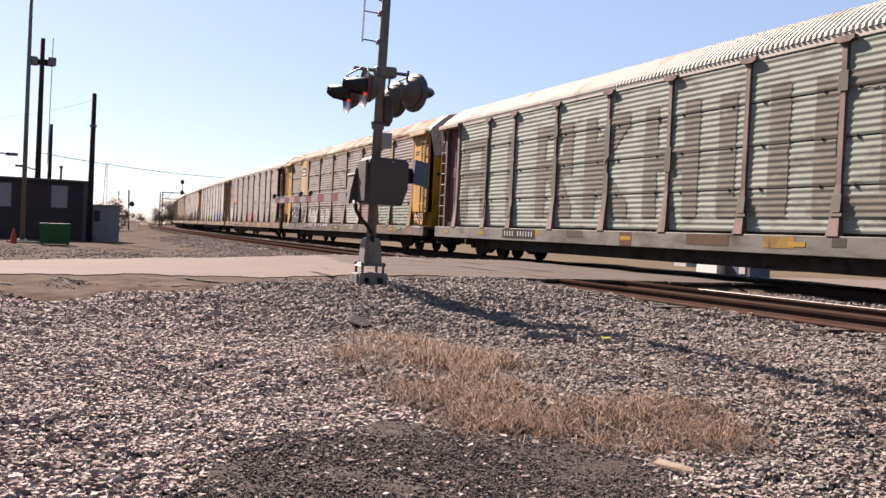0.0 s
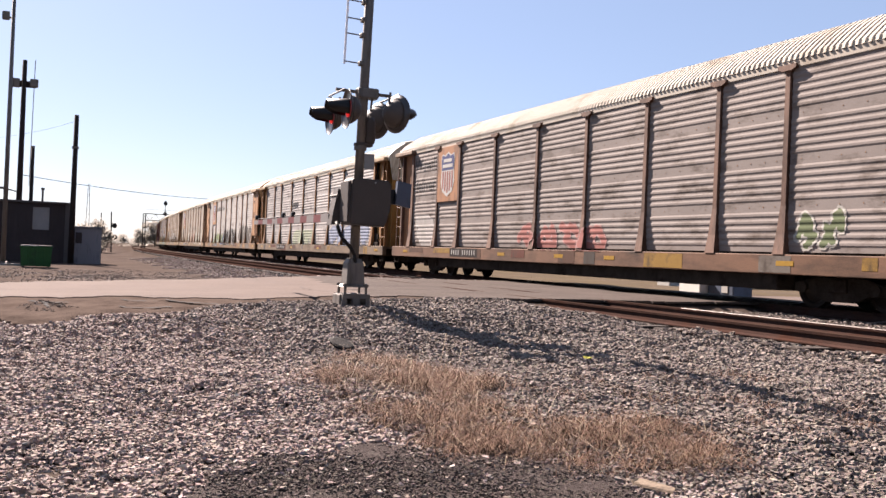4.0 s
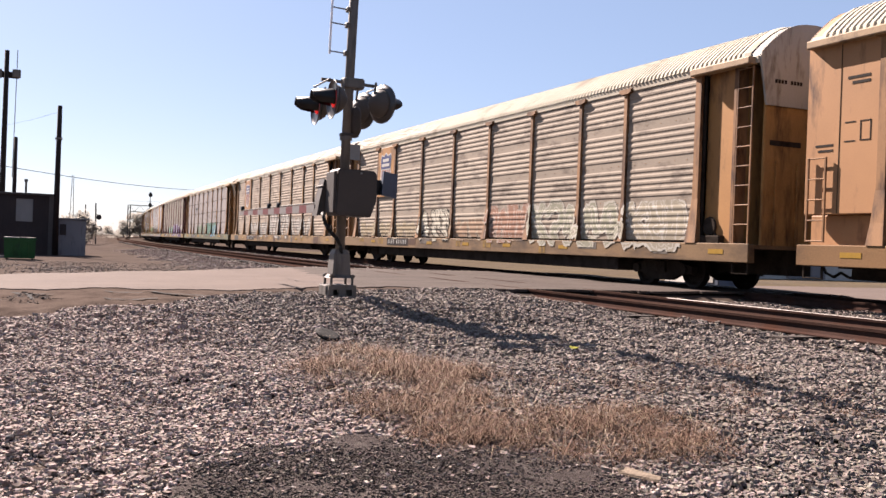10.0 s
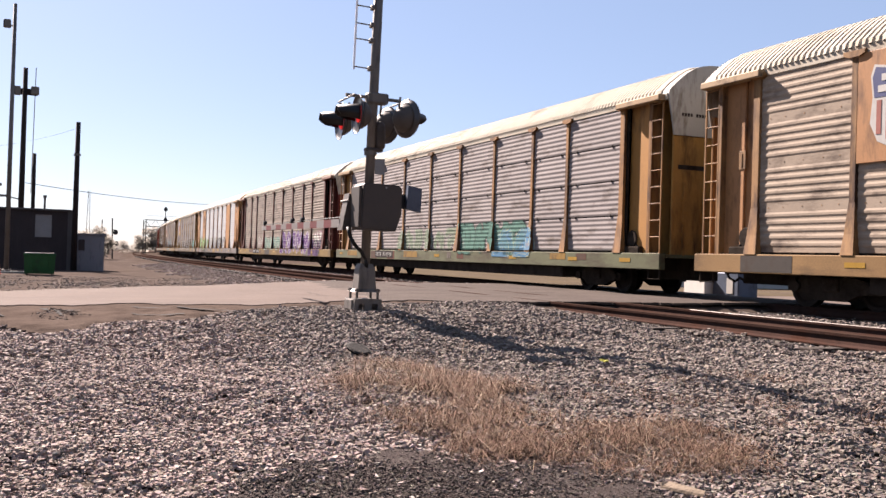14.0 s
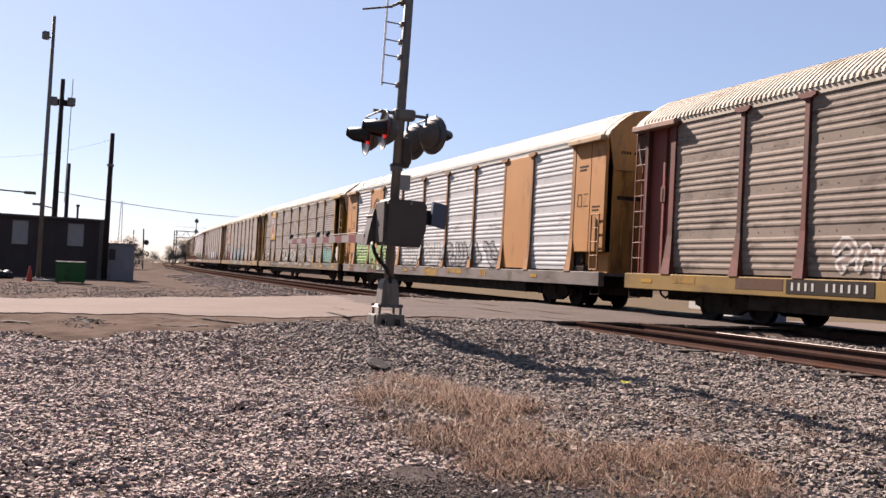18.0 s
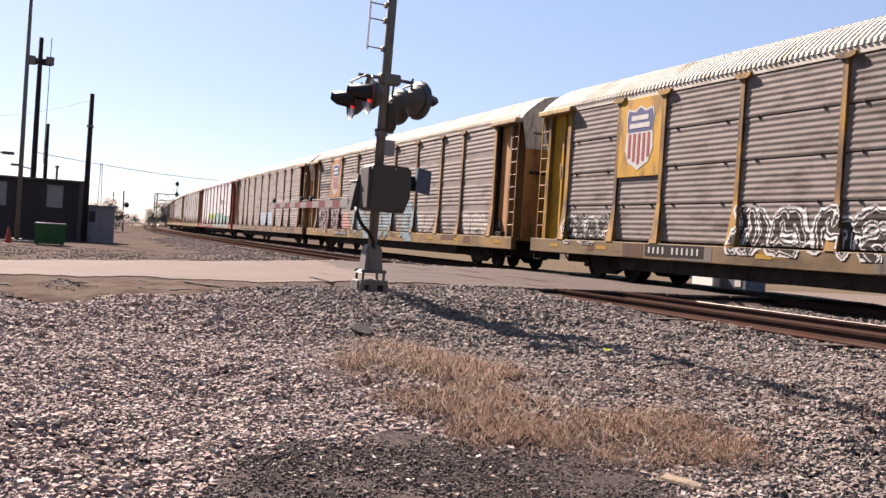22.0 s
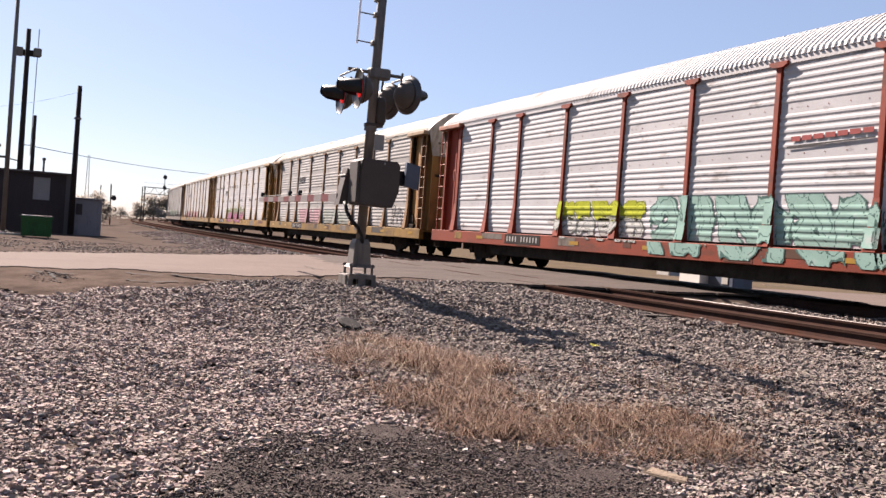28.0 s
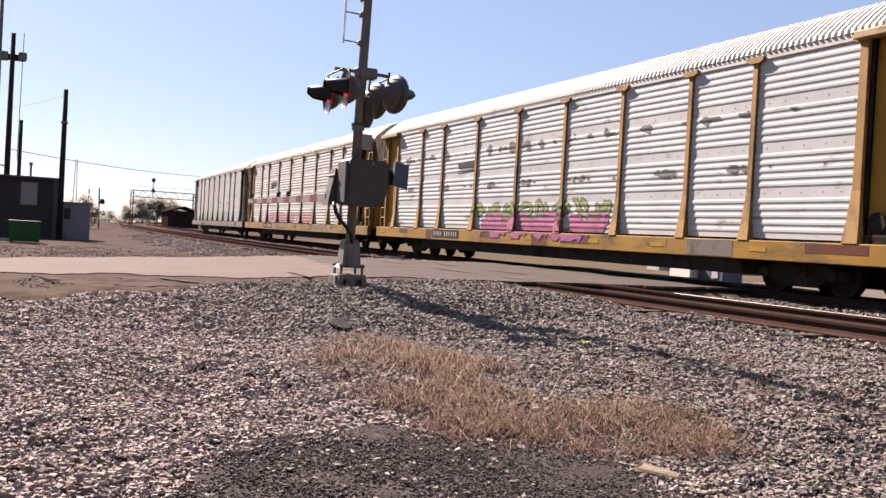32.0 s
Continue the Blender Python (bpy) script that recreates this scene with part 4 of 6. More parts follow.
# each car: wall kind, end kind, colours (sheets, frames, end panels, roof, sill), extras
CARS = [
    dict(kind="tiered", end="open", c=("#a9b1a4", "#9a827a", "#6d4743", "#cfc9bb", "#8f9184"), rust=0.35, label="weathered grey-green auto carrier rail car with big faded dark graffiti",
         block=1,
         tags=[(-11.6, 11.8, 1.55, 4.1, 8, "#837f75", "#8d897f", 0.27, 0.02, 0.35)]),
    dict(kind="tiered", end="plain", c=("#968a84", "#c49a4c", "#cb9c3a", "#b8a58d", "#84776a"), rust=0.5, shield=1, roof_rust=1, label="rusty brown auto carrier rail car with yellow posts and ends",
         tags=[(-11.7, -7.4, 0.9, 1.95, 4, "#4a4545", "#dedad6", 0.2, 0.045, 0.08), (-7.2, -1.6, 1.0, 1.85, 5, "#c9c4bf", "#5a5452", 0.15, 0.045, 0.12), (1.5, 4.1, 1.1, 2.0, 3, "#b9b6a8", "#d2cdc4", 0.16, 0.05, 0.35), (4.2, 6.8, 1.1, 2.05, 2, "#a58680", "#b9a8a2", 0.14, 0.05, 0.6), (6.9, 11.6, 1.0, 2.05, 5, "#8d998a", "#b4b7ac", 0.12, 0.05, 0.6), (11.9, 13.4, 1.1, 2.3, 2, "#c9993e", "#e4e2dc", 0.1, 0.05, 0.0)]),
    dict(kind="grouped", end="open", c=("#a0968f", "#94745f", "#b98a62", "#d2c9b9", "#94735a"), rust=0.4, words="We will|deliver", shield=1, label="dusty grey-brown auto carrier rail car with tan ends",
         tags=[(-11.2, -9.4, 1.2, 2.2, 1, "#c9c4bd", "#dcd8d2", 0.3, 0.06, 0.3), (-2.5, 2.5, 1.15, 1.75, 4, "#b98078", "#c9a09a", 0.1, 0.04, 0.35), (9.3, 10.6, 1.25, 1.9, 2, "#7f8a6a", "#d5d2c8", 0.07, 0.05, 0.15)]),
    dict(kind="grouped", end="open", c=("#bfbab5", "#b98a56", "#b58a52", "#d6cdbb", "#9a8a70"), rust=0.3, bars=(-4.2, 3.35), label="silver-grey auto carrier rail car with orange posts",
         tags=[(4.4, 11.3, 1.15, 1.95, 5, "#aab4c6", "#8d97b0", 0.17, 0.05, 0.3), (-3.6, 1.2, 1.15, 1.8, 5, "#b9c2a6", "#c9ccc0", 0.13, 0.04, 0.5)]),
    dict(kind="grouped", end="flush", c=("#c0bbb4", "#c39668", "#c8996a", "#d6cdb8", "#a68258"), rust=0.3, shield=2, words2="BUILDING AMERICA", label="grey auto carrier rail car with tan ends and black graffiti",
         tags=[(-2.4, 4.8, 1.0, 2.1, 5, "#262425", "#dedcd8", 0.24, 0.05, 0.02), (5.6, 11.4, 1.05, 2.3, 5, "#8f8881", "#5a5551", 0.13, 0.06, 0.25), (-8, -2.6, 1.15, 1.8, 5, "#a8b886", "#6f6b66", 0.12, 0.05, 0.2), (-3.4, -1.6, 1.0, 1.6, 2, "#5a7096", "#dedcd8", 0.2, 0.04, 0.1)]),
    dict(kind="grouped", end="open", c=("#ab9d8c", "#c2966a", "#c4945c", "#d8ceb8", "#a08460"), rust=0.4, shield=1, label="dusty auto carrier rail car with tan posts and pale graffiti",
         tags=[(-11.4, -4.6, 1.1, 1.6, 8, "#b7a78c", "#d0c4ac", 0.09, 0.04, 0.4), (-4.25, -1.55, 1.05, 2.0, 3, "#e6dfcc", "#3c3632", 0.14, 0.05, 0.05), (-1.3, 1.2, 1.1, 1.6, 4, "#bda188", "#cdbba4", 0.1, 0.05, 0.35), (1.45, 4.05, 1.05, 2.05, 4, "#bb937e", "#d8c6b8", 0.13, 0.05, 0.2), (4.3, 8.9, 1.0, 2.1, 5, "#b3b19c", "#ddd7c8", 0.12, 0.06, 0.25), (9.1, 11.5, 0.95, 1.95, 3, "#c2b8a4", "#dfd9cc", 0.15, 0.06, 0.3)]),
    dict(kind="grouped", end="open", c=("#aa9a88", "#c49a66", "#c09060", "#dcd2be", "#b09060"), rust=0.4, shield=1, label="dusty grey auto carrier rail car with white scribbled graffiti",
         tags=[(-7, -1.4, 1.05, 1.9, 5, "#d2ccc2", "#8a8178", 0.12, 0.035, 0.25), (-1.2, 4.0, 1.0, 2.3, 5, "#d6d0c6", "#6a635c", 0.15, 0.035, 0.2), (4.2, 9.0, 1.05, 2.0, 4, "#cfc8bd", "#7a736b", 0.13, 0.035, 0.4)]),
    dict(kind="tiered", end="open", c=("#a69d9a", "#c09058", "#c0904e", "#d8cdb8", "#7d8462"), rust=0.35, bars=(-6.4, 3.3), label="grey tiered auto carrier rail car with teal and green graffiti",
         tags=[(-5, 1.2, 1.15, 1.8, 6, "#86977f", "#b9b8ae", 0.12, 0.05, 0.25), (1.6, 6.7, 1.05, 1.95, 4, "#6f9a8c", "#4f6c62", 0.17, 0.05, 0.1), (4.6, 7.2, 1.0, 1.7, 2, "#6f9fc0", "#cfd8c0", 0.2, 0.04, 0.1)]),
    dict(kind="grouped", end="open", c=("#a59688", "#84483f", "#8a4a42", "#cfc4b2", "#a58a4c"), rust=0.4, label="brown auto carrier rail car with maroon ends and purple graffiti",
         tags=[(1.6, 8.8, 0.9, 2.05, 6, "#75508c", "#e8e4ea", 0.17, 0.05, 0.03), (8.9, 11.4, 0.8, 1.5, 3, "#5f4470", "#8a6f98", 0.15, 0.04, 0.2), (9.6, 11.4, 1.1, 2.0, 3, "#dfe0d4", "#a65a86", 0.1, 0.05, 0.05), (-3.8, 1.0, 1.1, 1.75, 6, "#8fb0a2", "#c9d0c2", 0.12, 0.05, 0.2), (-6.4, -4.6, 1.2, 1.8, 3, "#a19086", "#dedad4", 0.04, 0.06, 0.1)]),
    dict(kind="grouped", end="flush", c=("#cfd0d0", "#bb8a55", "#bf8c50", "#eae6dc", "#8f8a80"), rust=0.15, wide=1, label="silver and tan auto carrier rail car with a wide tan panel",
         tags=[(1.2, 6.6, 1.15, 1.95, 4, "#b6b7b6", "#3c3b3c", 0.12, 0.05, 0.15), (-11.6, -6.5, 0.95, 2.0, 4, "#a9c88a", "#55633f", 0.17, 0.045, 0.12), (-5.9, -4.7, 1.1, 1.85, 1, "#7da878", "#6a8a64", 0.13, 0.04, 0.3), (-3.9, 0.8, 1.1, 1.95, 5, "#cfd0cd", "#6a6967", 0.13, 0.03, 0.3)]),
    dict(kind="tiered", end="open", c=("#9a8f88", "#c89c44", "#cd9f38", "#d9d2c2", "#8f7c58"), rust=0.45, shield=1, label="brown auto carrier rail car with yellow ends and white graffiti",
         tags=[(-4.3, 1.2, 1.0, 1.85, 5, "#4d4743", "#efece8", 0.13, 0.055, 0.05), (1.5, 6.8, 1.0, 1.95, 4, "#4d4743", "#efece8", 0.14, 0.055, 0.05), (9.15, 11.6, 1.05, 1.95, 5, "#86b3a8", "#4a625e", 0.12, 0.045, 0.05), (-11.7, -9.4, 1.05, 1.7, 4, "#4d4743", "#e2dfda", 0.12, 0.045, 0.1), (12.3, 13.0, 1.3, 1.9, 1, "#e8e6e0", "#c9b48a", 0.1, 0.03, 0.1)]),
    dict(kind="grouped", end="open", c=("#a79b92", "#bd9664", "#be8c58", "#d6cbb8", "#a88c54"), rust=0.4, words="We will|deliver", shield=2, label="dusty auto carrier rail car with tan posts and slogan panel",
         tags=[(-11.6, -6.6, 0.95, 2.0, 5, "#4a4042", "#e2c8cc", 0.16, 0.05, 0.08), (-6.4, -5.4, 1.1, 1.8, 1, "#cf9a94", "#d8b4ae", 0.25, 0.05, 0.2), (-4.4, 4.4, 0.8, 2.25, 4, "#98a9ad", "#454b4e", 0.26, 0.05, 0.12), (9.3, 11.5, 1.2, 1.75, 3, "#b9b0a6", "#d6d2ca", 0.08, 0.06, 0.3), (4.5, 6.5, 1.2, 1.7, 2, "#b0a69c", "#cfc8c0", 0.08, 0.06, 0.45)]),
    dict(kind="grouped", end="open", c=("#a49a93", "#b89168", "#c09058", "#d2c9ba", "#8c7256"), rust=0.4, label="grey-brown auto carrier rail car with pale blue graffiti",
         tags=[(-1.3, 3.4, 1.15, 1.95, 3, "#b4c6d6", "#e2e4e4", 0.22, 0.07, 0.15)]),
    dict(kind="grouped", end="open", c=("#d2d2d2", "#b04a32", "#a8432e", "#ecebe8", "#a5492f"), rust=0.12, redbars=(4.6, 6.7, 3.2), label="silver auto carrier rail car with red posts and mint graffiti",
         tags=[(0.2, 7.0, 0.85, 2.05, 6, "#a9cfc2", "#5f7f78", 0.22, 0.045, 0.03), (7.0, 11.3, 0.85, 1.75, 3, "#a9cfc2", "#5f7f78", 0.24, 0.045, 0.05), (-4.4, -0.2, 1.1, 1.55, 4, "#d6d8d2", "#7c8078", 0.12, 0.04, 0.1), (-4.4, -0.2, 1.62, 1.95, 5, "#c6cf3c", "#8f9630", 0.14, 0.03, 0.05)]),
    dict(kind="grouped", end="open", c=("#c3c1bd", "#b58e62", "#c2955a", "#e4ded0", "#a8853e"), rust=0.2, bars=(-7.0, 3.5), label="silver auto carrier rail car with tan posts and pink graffiti",
         tags=[(-6.4, -1.6, 1.15, 1.75, 3, "#c9a4aa", "#b08a92", 0.25, 0.04, 0.3), (-1.2, 3.9, 1.15, 1.7, 3, "#b4bab2", "#9da79c", 0.15, 0.04, 0.5), (9.8, 11.2, 1.2, 1.95, 2, "#c3c1bd", "#4c4a48", 0.03, 0.04, 0.1)]),
    dict(kind="grouped", end="open", c=("#d6d6d5", "#c49a58", "#c9993e", "#ece9e0", "#b88f3c"), rust=0.15, bars=(-5.8, 3.2), smudge=1, label="pale silver auto carrier rail car with yellow posts and pink graffiti",
         tags=[(-3.6, 3.6, 0.95, 1.55, 4, "#c57fa0", "#8f5f7a", 0.2, 0.04, 0.1), (-4.4, 4.0, 1.5, 1.95, 8, "#9aa878", "#5f6a4c", 0.06, 0.03, 0.25)]),
    dict(kind="grouped", end="open", c=("#cfcdc9", "#c09a60", "#c08c44", "#e2dcd0", "#a98a50"), rust=0.2, bars=(-6.4, 3.4), label="silver auto carrier rail car with tan posts and faint red graffiti",
         tags=[(-8, 4, 1.15, 1.6, 9, "#cda0a0", "#b89494", 0.12, 0.04, 0.35)]),
    dict(kind="grouped", end="open", c=("#bdbbb6", "#a8a39a", "#a85a48", "#d6d2ca", "#8f8a80"), rust=0.25, label="last auto carrier rail car, grey with red end",
         tags=[(-9, 6, 1.15, 1.9, 11, "#aebfae", "#c3cbbf", 0.12, 0.04, 0.45)]),
]

wheel_shape, bogie_shape = wheel_mesh(), bogie_mesh()
SHEEN = {0: 0.8, 1: 0.95, 4: 1.13, 5: 1.18, 6: 1.28, 8: 0.86, 10: 0.83, 11: 0.78, 13: 1.12, 14: 0.93}   # how clean each car's sheets are


def dull(code, k):
    return "#%02x%02x%02x" % tuple(int(int(code[i:i + 2], 16) * k) for i in (1, 3, 5))


def mixed(a, b, k):
    return "#%02x%02x%02x" % tuple(int(int(a[i:i + 2], 16) * (1 - k) + int(b[i:i + 2], 16) * k) for i in (1, 3, 5))


def rich(code):
    """The same paint, less chalky."""
    r, g, b = [int(code[i:i + 2], 16) for i in (1, 3, 5)]
    return "#%02x%02x%02x" % (r, int(g * 0.97), max(0, int(b - (0.2 if g - b > 100 else 0.05) * (max(r, g) - b))))


def rail_car(spec, number):
    kind = spec["kind"]
    c_sheet, c_frame, c_end, c_roof, c_sill = spec["c"]
    car = thing("rail_car", spec["label"], "rail car", group="cars of the freight train")
    rust = spec["rust"]
    rise = 1.02 if number in (0, 1) else 1.05
    tone = lambda name, col, **k: surface(name, col, **k)
    m_sheet = tone("wall_sheet", c_sheet, tone=0.82 * SHEEN.get(number, 1.0), rough=0.8, metal=0.0, spec=0.15, var=0.16, scale=0.9, grain=45, bump=0.06, stain="#64564c", amount=rust, streak=(0.55, 1, 1.6), stain_scale=1.9, piece=0.34 if number in (3, 4) else 0.18)
    m_frame = tone("frame_paint", rich(c_frame), tone=0.66, spec=0.2, rough=0.7, var=0.2, scale=1.5, grain=40, bump=0.1, stain="#5c4030", amount=0.2 + rust, streak=(2, 2, 0.6), stain_scale=1.5)
    m_end = tone("end_paint", rich(c_end), tone=0.88, spec=0.2, rough=0.65, var=0.15, scale=0.9, grain=40, bump=0.08, stain="#5f4230", amount=0.05 + 0.8 * rust, streak=(1.6, 1.6, 0.5), stain_scale=1.4)
    # end paint and grime, with the shade between cars toned into it
    m_back = tone("end_shade_paint", dull(c_end, 0.9), tone=1.05, spec=0.1, rough=0.85, var=0.3, scale=1.2, grain=40, bump=0.1, stain="#4a3626", amount=0.45, streak=(1.5, 2.5, 0.5), stain_scale=1.1)
    m_roof = tone("roof_sheet", dull(c_roof, 0.97), tone=0.86 if number >= 13 or number == 9 else 0.95, rough=0.75, metal=0.0, spec=0.15, var=0.14, scale=0.8, grain=30, bump=0.06, stain="#8c5f45" if spec.get("roof_rust") else "#a3937e", amount=0.85 if spec.get("roof_rust") else rust * 0.8, stain_scale=0.9)
    m_sill = tone("sill_paint", rich(c_sill), tone=0.68, spec=0.15, rough=0.75, var=0.3, scale=0.8, grain=30, bump=0.12, stain="#4f3d31", amount=0.3 + 0.4 * rust, streak=(0.5, 1, 1.5), stain_scale=0.9)
    hood_col = "#d8d2c6" if c_end not in ("#6d4743",) else "#8d7f78"
    if spec["end"] == "flush":
        hood_col = c_end
    m_hood = tone("hood_paint", hood_col, rough=0.55, var=0.12, scale=0.8, grain=30, bump=0.05, stain="#8a7862", amount=0.35, streak=(2, 2, 0.5))

    m_header = tone("header_paint", mixed(c_frame, "#d8c8ae", 0.5), rough=0.7, spec=0.2, tone=0.8, var=0.2, scale=2, grain=40, bump=0.08, stain="#6b5644", amount=0.3, stain_scale=2.0)

    part("sill", shared("sill", sill_mesh), m_sill, car)
    part("underframe", shared("under", underframe_mesh), black_iron, car)
    flush = spec["end"] == "flush"
    for i in range(9):
        x0, x1 = POSTS[i] + 0.09, POSTS[i + 1] - 0.09
        plain = spec.get("wide") and i in (1, 7)
        if plain:
            part("wall_panel", shared(("plain", i), lambda: Build().box(x0 - 0.1, x1 + 0.1, FACE - 0.05, FACE + 0.03, WALL_B, WALL_T, 0.01).mesh("wall_panel")), m_end, car, "smooth tan panel")
            continue
        if kind == "tiered":
            h = (WALL_T - WALL_B) / 4
            for k in range(4):
                part("panel", shared((kind, i, k), lambda: wall_sheet(kind, x0, x1, WALL_B + k * h + 0.012, WALL_B + k * h + h - 0.012)), m_sheet, car)
        else:
            part("panel", shared((kind, i), lambda: wall_sheet(kind, x0, x1, WALL_B, WALL_T)), m_sheet, car)
    if kind == "tiered":
        for i in range(9):
            for k in (1, 2, 3):
                for f in (0.18, 0.82):
                    c = part("latch", shared("latch", lambda: Build().box(-0.05, 0.05, -0.022, 0.0, -0.012, 0.012, 0.003).box(-0.012, 0.012, -0.028, 0.0, -0.03, 0.03, 0.003).mesh("latch")), black_iron, car)
                    c.location = (POSTS[i] + f * (POSTS[i + 1] - POSTS[i]), FACE - 0.012, WALL_B + k * (WALL_T - WALL_B) / 4)
    else:
        part("rivets", shared("rivets", rivet_rows), m_back, car, "rows of small dark rivets")["kind"] = "stuff"
    for i, x in enumerate(POSTS):
        wide = 0.1 if i in (0, 9) else 0.072
        part("post", shared(("post", i), lambda: post_mesh(x, wide)), m_frame, car)
    # dark sheet close behind the panels, filling the gaps between them
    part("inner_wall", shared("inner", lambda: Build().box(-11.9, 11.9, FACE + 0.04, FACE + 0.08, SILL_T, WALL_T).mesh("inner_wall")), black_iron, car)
    part("far_wall", shared("farwall", lambda: Build().box(-11.9, 11.9, 1.40, 1.46, SILL_T, WALL_T + 0.1, 0.01).mesh("far_wall")), m_sheet, car)
    part("eave", shared("eave", lambda: Build().box(-HALF + 0.05, HALF - 0.05, -1.475, -1.4, WALL_T, 4.955, 0.012).box(-HALF + 0.05, HALF - 0.05, 1.4, 1.475, WALL_T, 4.955, 0.012).mesh("eave")), m_roof, car)
    part("roof", shared(("roof", rise), lambda: roof_mesh(HALF - 0.3, rise)), m_roof, car)
    for sign in (-1, 1):
        hm = Build()
        for i in range(9):
            if i != 4:
                hm.box(min(sign * HALF, sign * (HALF + 0.006)), max(sign * HALF, sign * (HALF + 0.006)), -1.05 + 0.085 * i, -0.99 + 0.085 * i, 4.42, 4.5)
        part("end_mark", shared(("endmark", sign), lambda: hm.mesh("end_mark")), dark_sill, car, "dark unreadable stencil marks")["kind"] = "stuff"
        part("hood", shared(("hood", sign, rise), lambda: hood_mesh(sign, rise)), m_hood, car, "pale arched end cap")
        lo, hi = sorted((sign * 11.85, sign * (HALF - 0.05)))
        e0, e1 = sorted((sign * (HALF - 0.12), sign * (HALF - 0.04)))
        part("end_wall", shared(("endwall", sign), lambda: Build().box(e0, e1, -1.24, 1.24, 0.95, 4.2, 0.02).mesh("end_wall")), m_back, car)
        z0, z1 = sorted((sign * (HALF - 0.045), sign * (HALF - 0.03)))
        part("end_slot", shared(("slot", sign), lambda: Build().box(z0, z1, -1.1, -0.25, 3.12, 3.23).mesh("end_slot")), black_iron, car)
        for yy in (-0.9, -0.3, 0.3, 0.9):
            part("end_rib", shared(("endrib", sign, yy), lambda: Build().box(min(sign * (HALF - 0.045), sign * HALF), max(sign * (HALF - 0.045), sign * HALF), yy - 0.04, yy + 0.04, 1.0, 2.8, 0.008).mesh("end_rib")), m_back, car)
        part("far_corner", shared(("farcorner", sign), lambda: Build().box(lo, hi, 1.3, 1.44, 0.95, WALL_T + 0.1, 0.02).mesh("far_corner")), m_end, car)
        if flush or spec["end"] == "plain":
            part("end_panel", shared(("endflush", sign), lambda: Build().box(lo, hi, FACE - 0.05, FACE + 0.05, 1.62, WALL_T + 0.06, 0.02).mesh("end_panel")), m_end, car, "flat painted end panel")
            part("end_panel_low", shared(("endflow", sign), lambda: Build().box(lo, hi, -1.3, -1.2, 0.98, 1.62, 0.02).mesh("end_panel_low")), m_end, car)
            st = Build()
            for u, w, z, h in ((12.1, 0.5, 4.1, 0.05), (12.1, 0.4, 4.0, 0.05), (12.05, 0.24, 3.3, 0.02), (12.05, 0.24, 2.95, 0.02), (12.05, 0.02, 2.95, 0.37), (12.27, 0.02, 2.95, 0.37), (12.4, 0.24, 3.3, 0.02), (12.4, 0.24, 2.95, 0.02), (12.9, 0.42, 2.9, 0.04), (12.9, 0.36, 2.8, 0.04)):
                st.box(min(sign * u, sign * (u + w)), max(sign * u, sign * (u + w)), FACE - 0.056, FACE - 0.05, z, z + h)
            part("stencil_mark", shared(("stencil", sign), lambda: st.mesh("stencil_mark")), dark_sill, car, "small dark stencil marks")["kind"] = "stuff"
            s0, s1 = sorted((sign * 12.75, sign * 12.765))
            part("seam", shared(("seam", sign), lambda: Build().box(s0, s1, FACE - 0.056, FACE - 0.04, 1.64, WALL_T).mesh("seam")), black_iron, car)
            l0, l1 = sorted((sign * 13.0, sign * 13.42))
            top, n = (2.7, 5) if flush else (4.5, 9)
            part("ladder", shared(("ladderf", sign, n), lambda: ladder_mesh(l0, l1, FACE - 0.11, 1.1, top, n)), m_frame, car, "steel side ladder")
        else:
            p0, p1 = sorted((sign * 12.3, sign * 12.98))
            part("end_panel", shared(("endopen", sign), lambda: Build().box(p0, p1, -1.36, -1.27, 0.98, WALL_T + 0.06, 0.02).mesh("end_panel")), m_end, car, "recessed painted end panel")
            q0, q1 = sorted((sign * 12.9, sign * 13.0))
            part("corner_post", shared(("corner", sign), lambda: Build().box(q0, q1, -1.5, -1.18, 1.0, WALL_T, 0.012).mesh("corner_post")), m_frame, car)
            l0, l1 = sorted((sign * 13.02, sign * 13.46))
            part("ladder", shared(("ladder", sign), lambda: ladder_mesh(l0, l1, FACE - 0.03, 1.02, WALL_T - 0.05, 10)), m_frame, car, "steel end ladder")
            part("vestibule_wall", shared(("vestibule", sign), lambda: Build().box(q0 + 0.03, q1 - 0.03, -1.18, 1.3, 0.98, WALL_T + 0.1, 0.01).mesh("vestibule_wall")), m_back, car)
            j0, j1 = sorted((sign * 11.86, sign * 12.32))
            part("door_recess", shared(("recess", sign), lambda: Build().box(j0, j1, -1.3, -1.24, 0.98, WALL_T + 0.06, 0.01).mesh("door_recess")), m_end, car, "recessed edge of the end door")
            part("end_latch", shared(("endlatch", sign), lambda: Build().box(p0 + 0.5, p0 + 0.72, -1.375, -1.36, 2.9, 3.3, 0.004).box(p0 + 0.58, p0 + 0.62, -1.385, -1.375, 2.95, 3.25).mesh("end_latch")), m_frame, car)
        h0, h1 = sorted((sign * 11.6, sign * 13.5))
        part("header", shared(("header", sign), lambda: Build().box(h0, h1, -1.66, -1.42, WALL_T - 0.02, WALL_T + 0.13, 0.02).mesh("header")), m_header, car)
        s0, s1 = sorted((sign * 13.05, sign * 13.5))
        part("step", shared(("step", sign), lambda: ladder_mesh(s0, s1, -1.5, 0.4, 0.95, 3)), black_iron, car)
        k0, k1 = sorted((sign * 11.95, sign * 12.6))
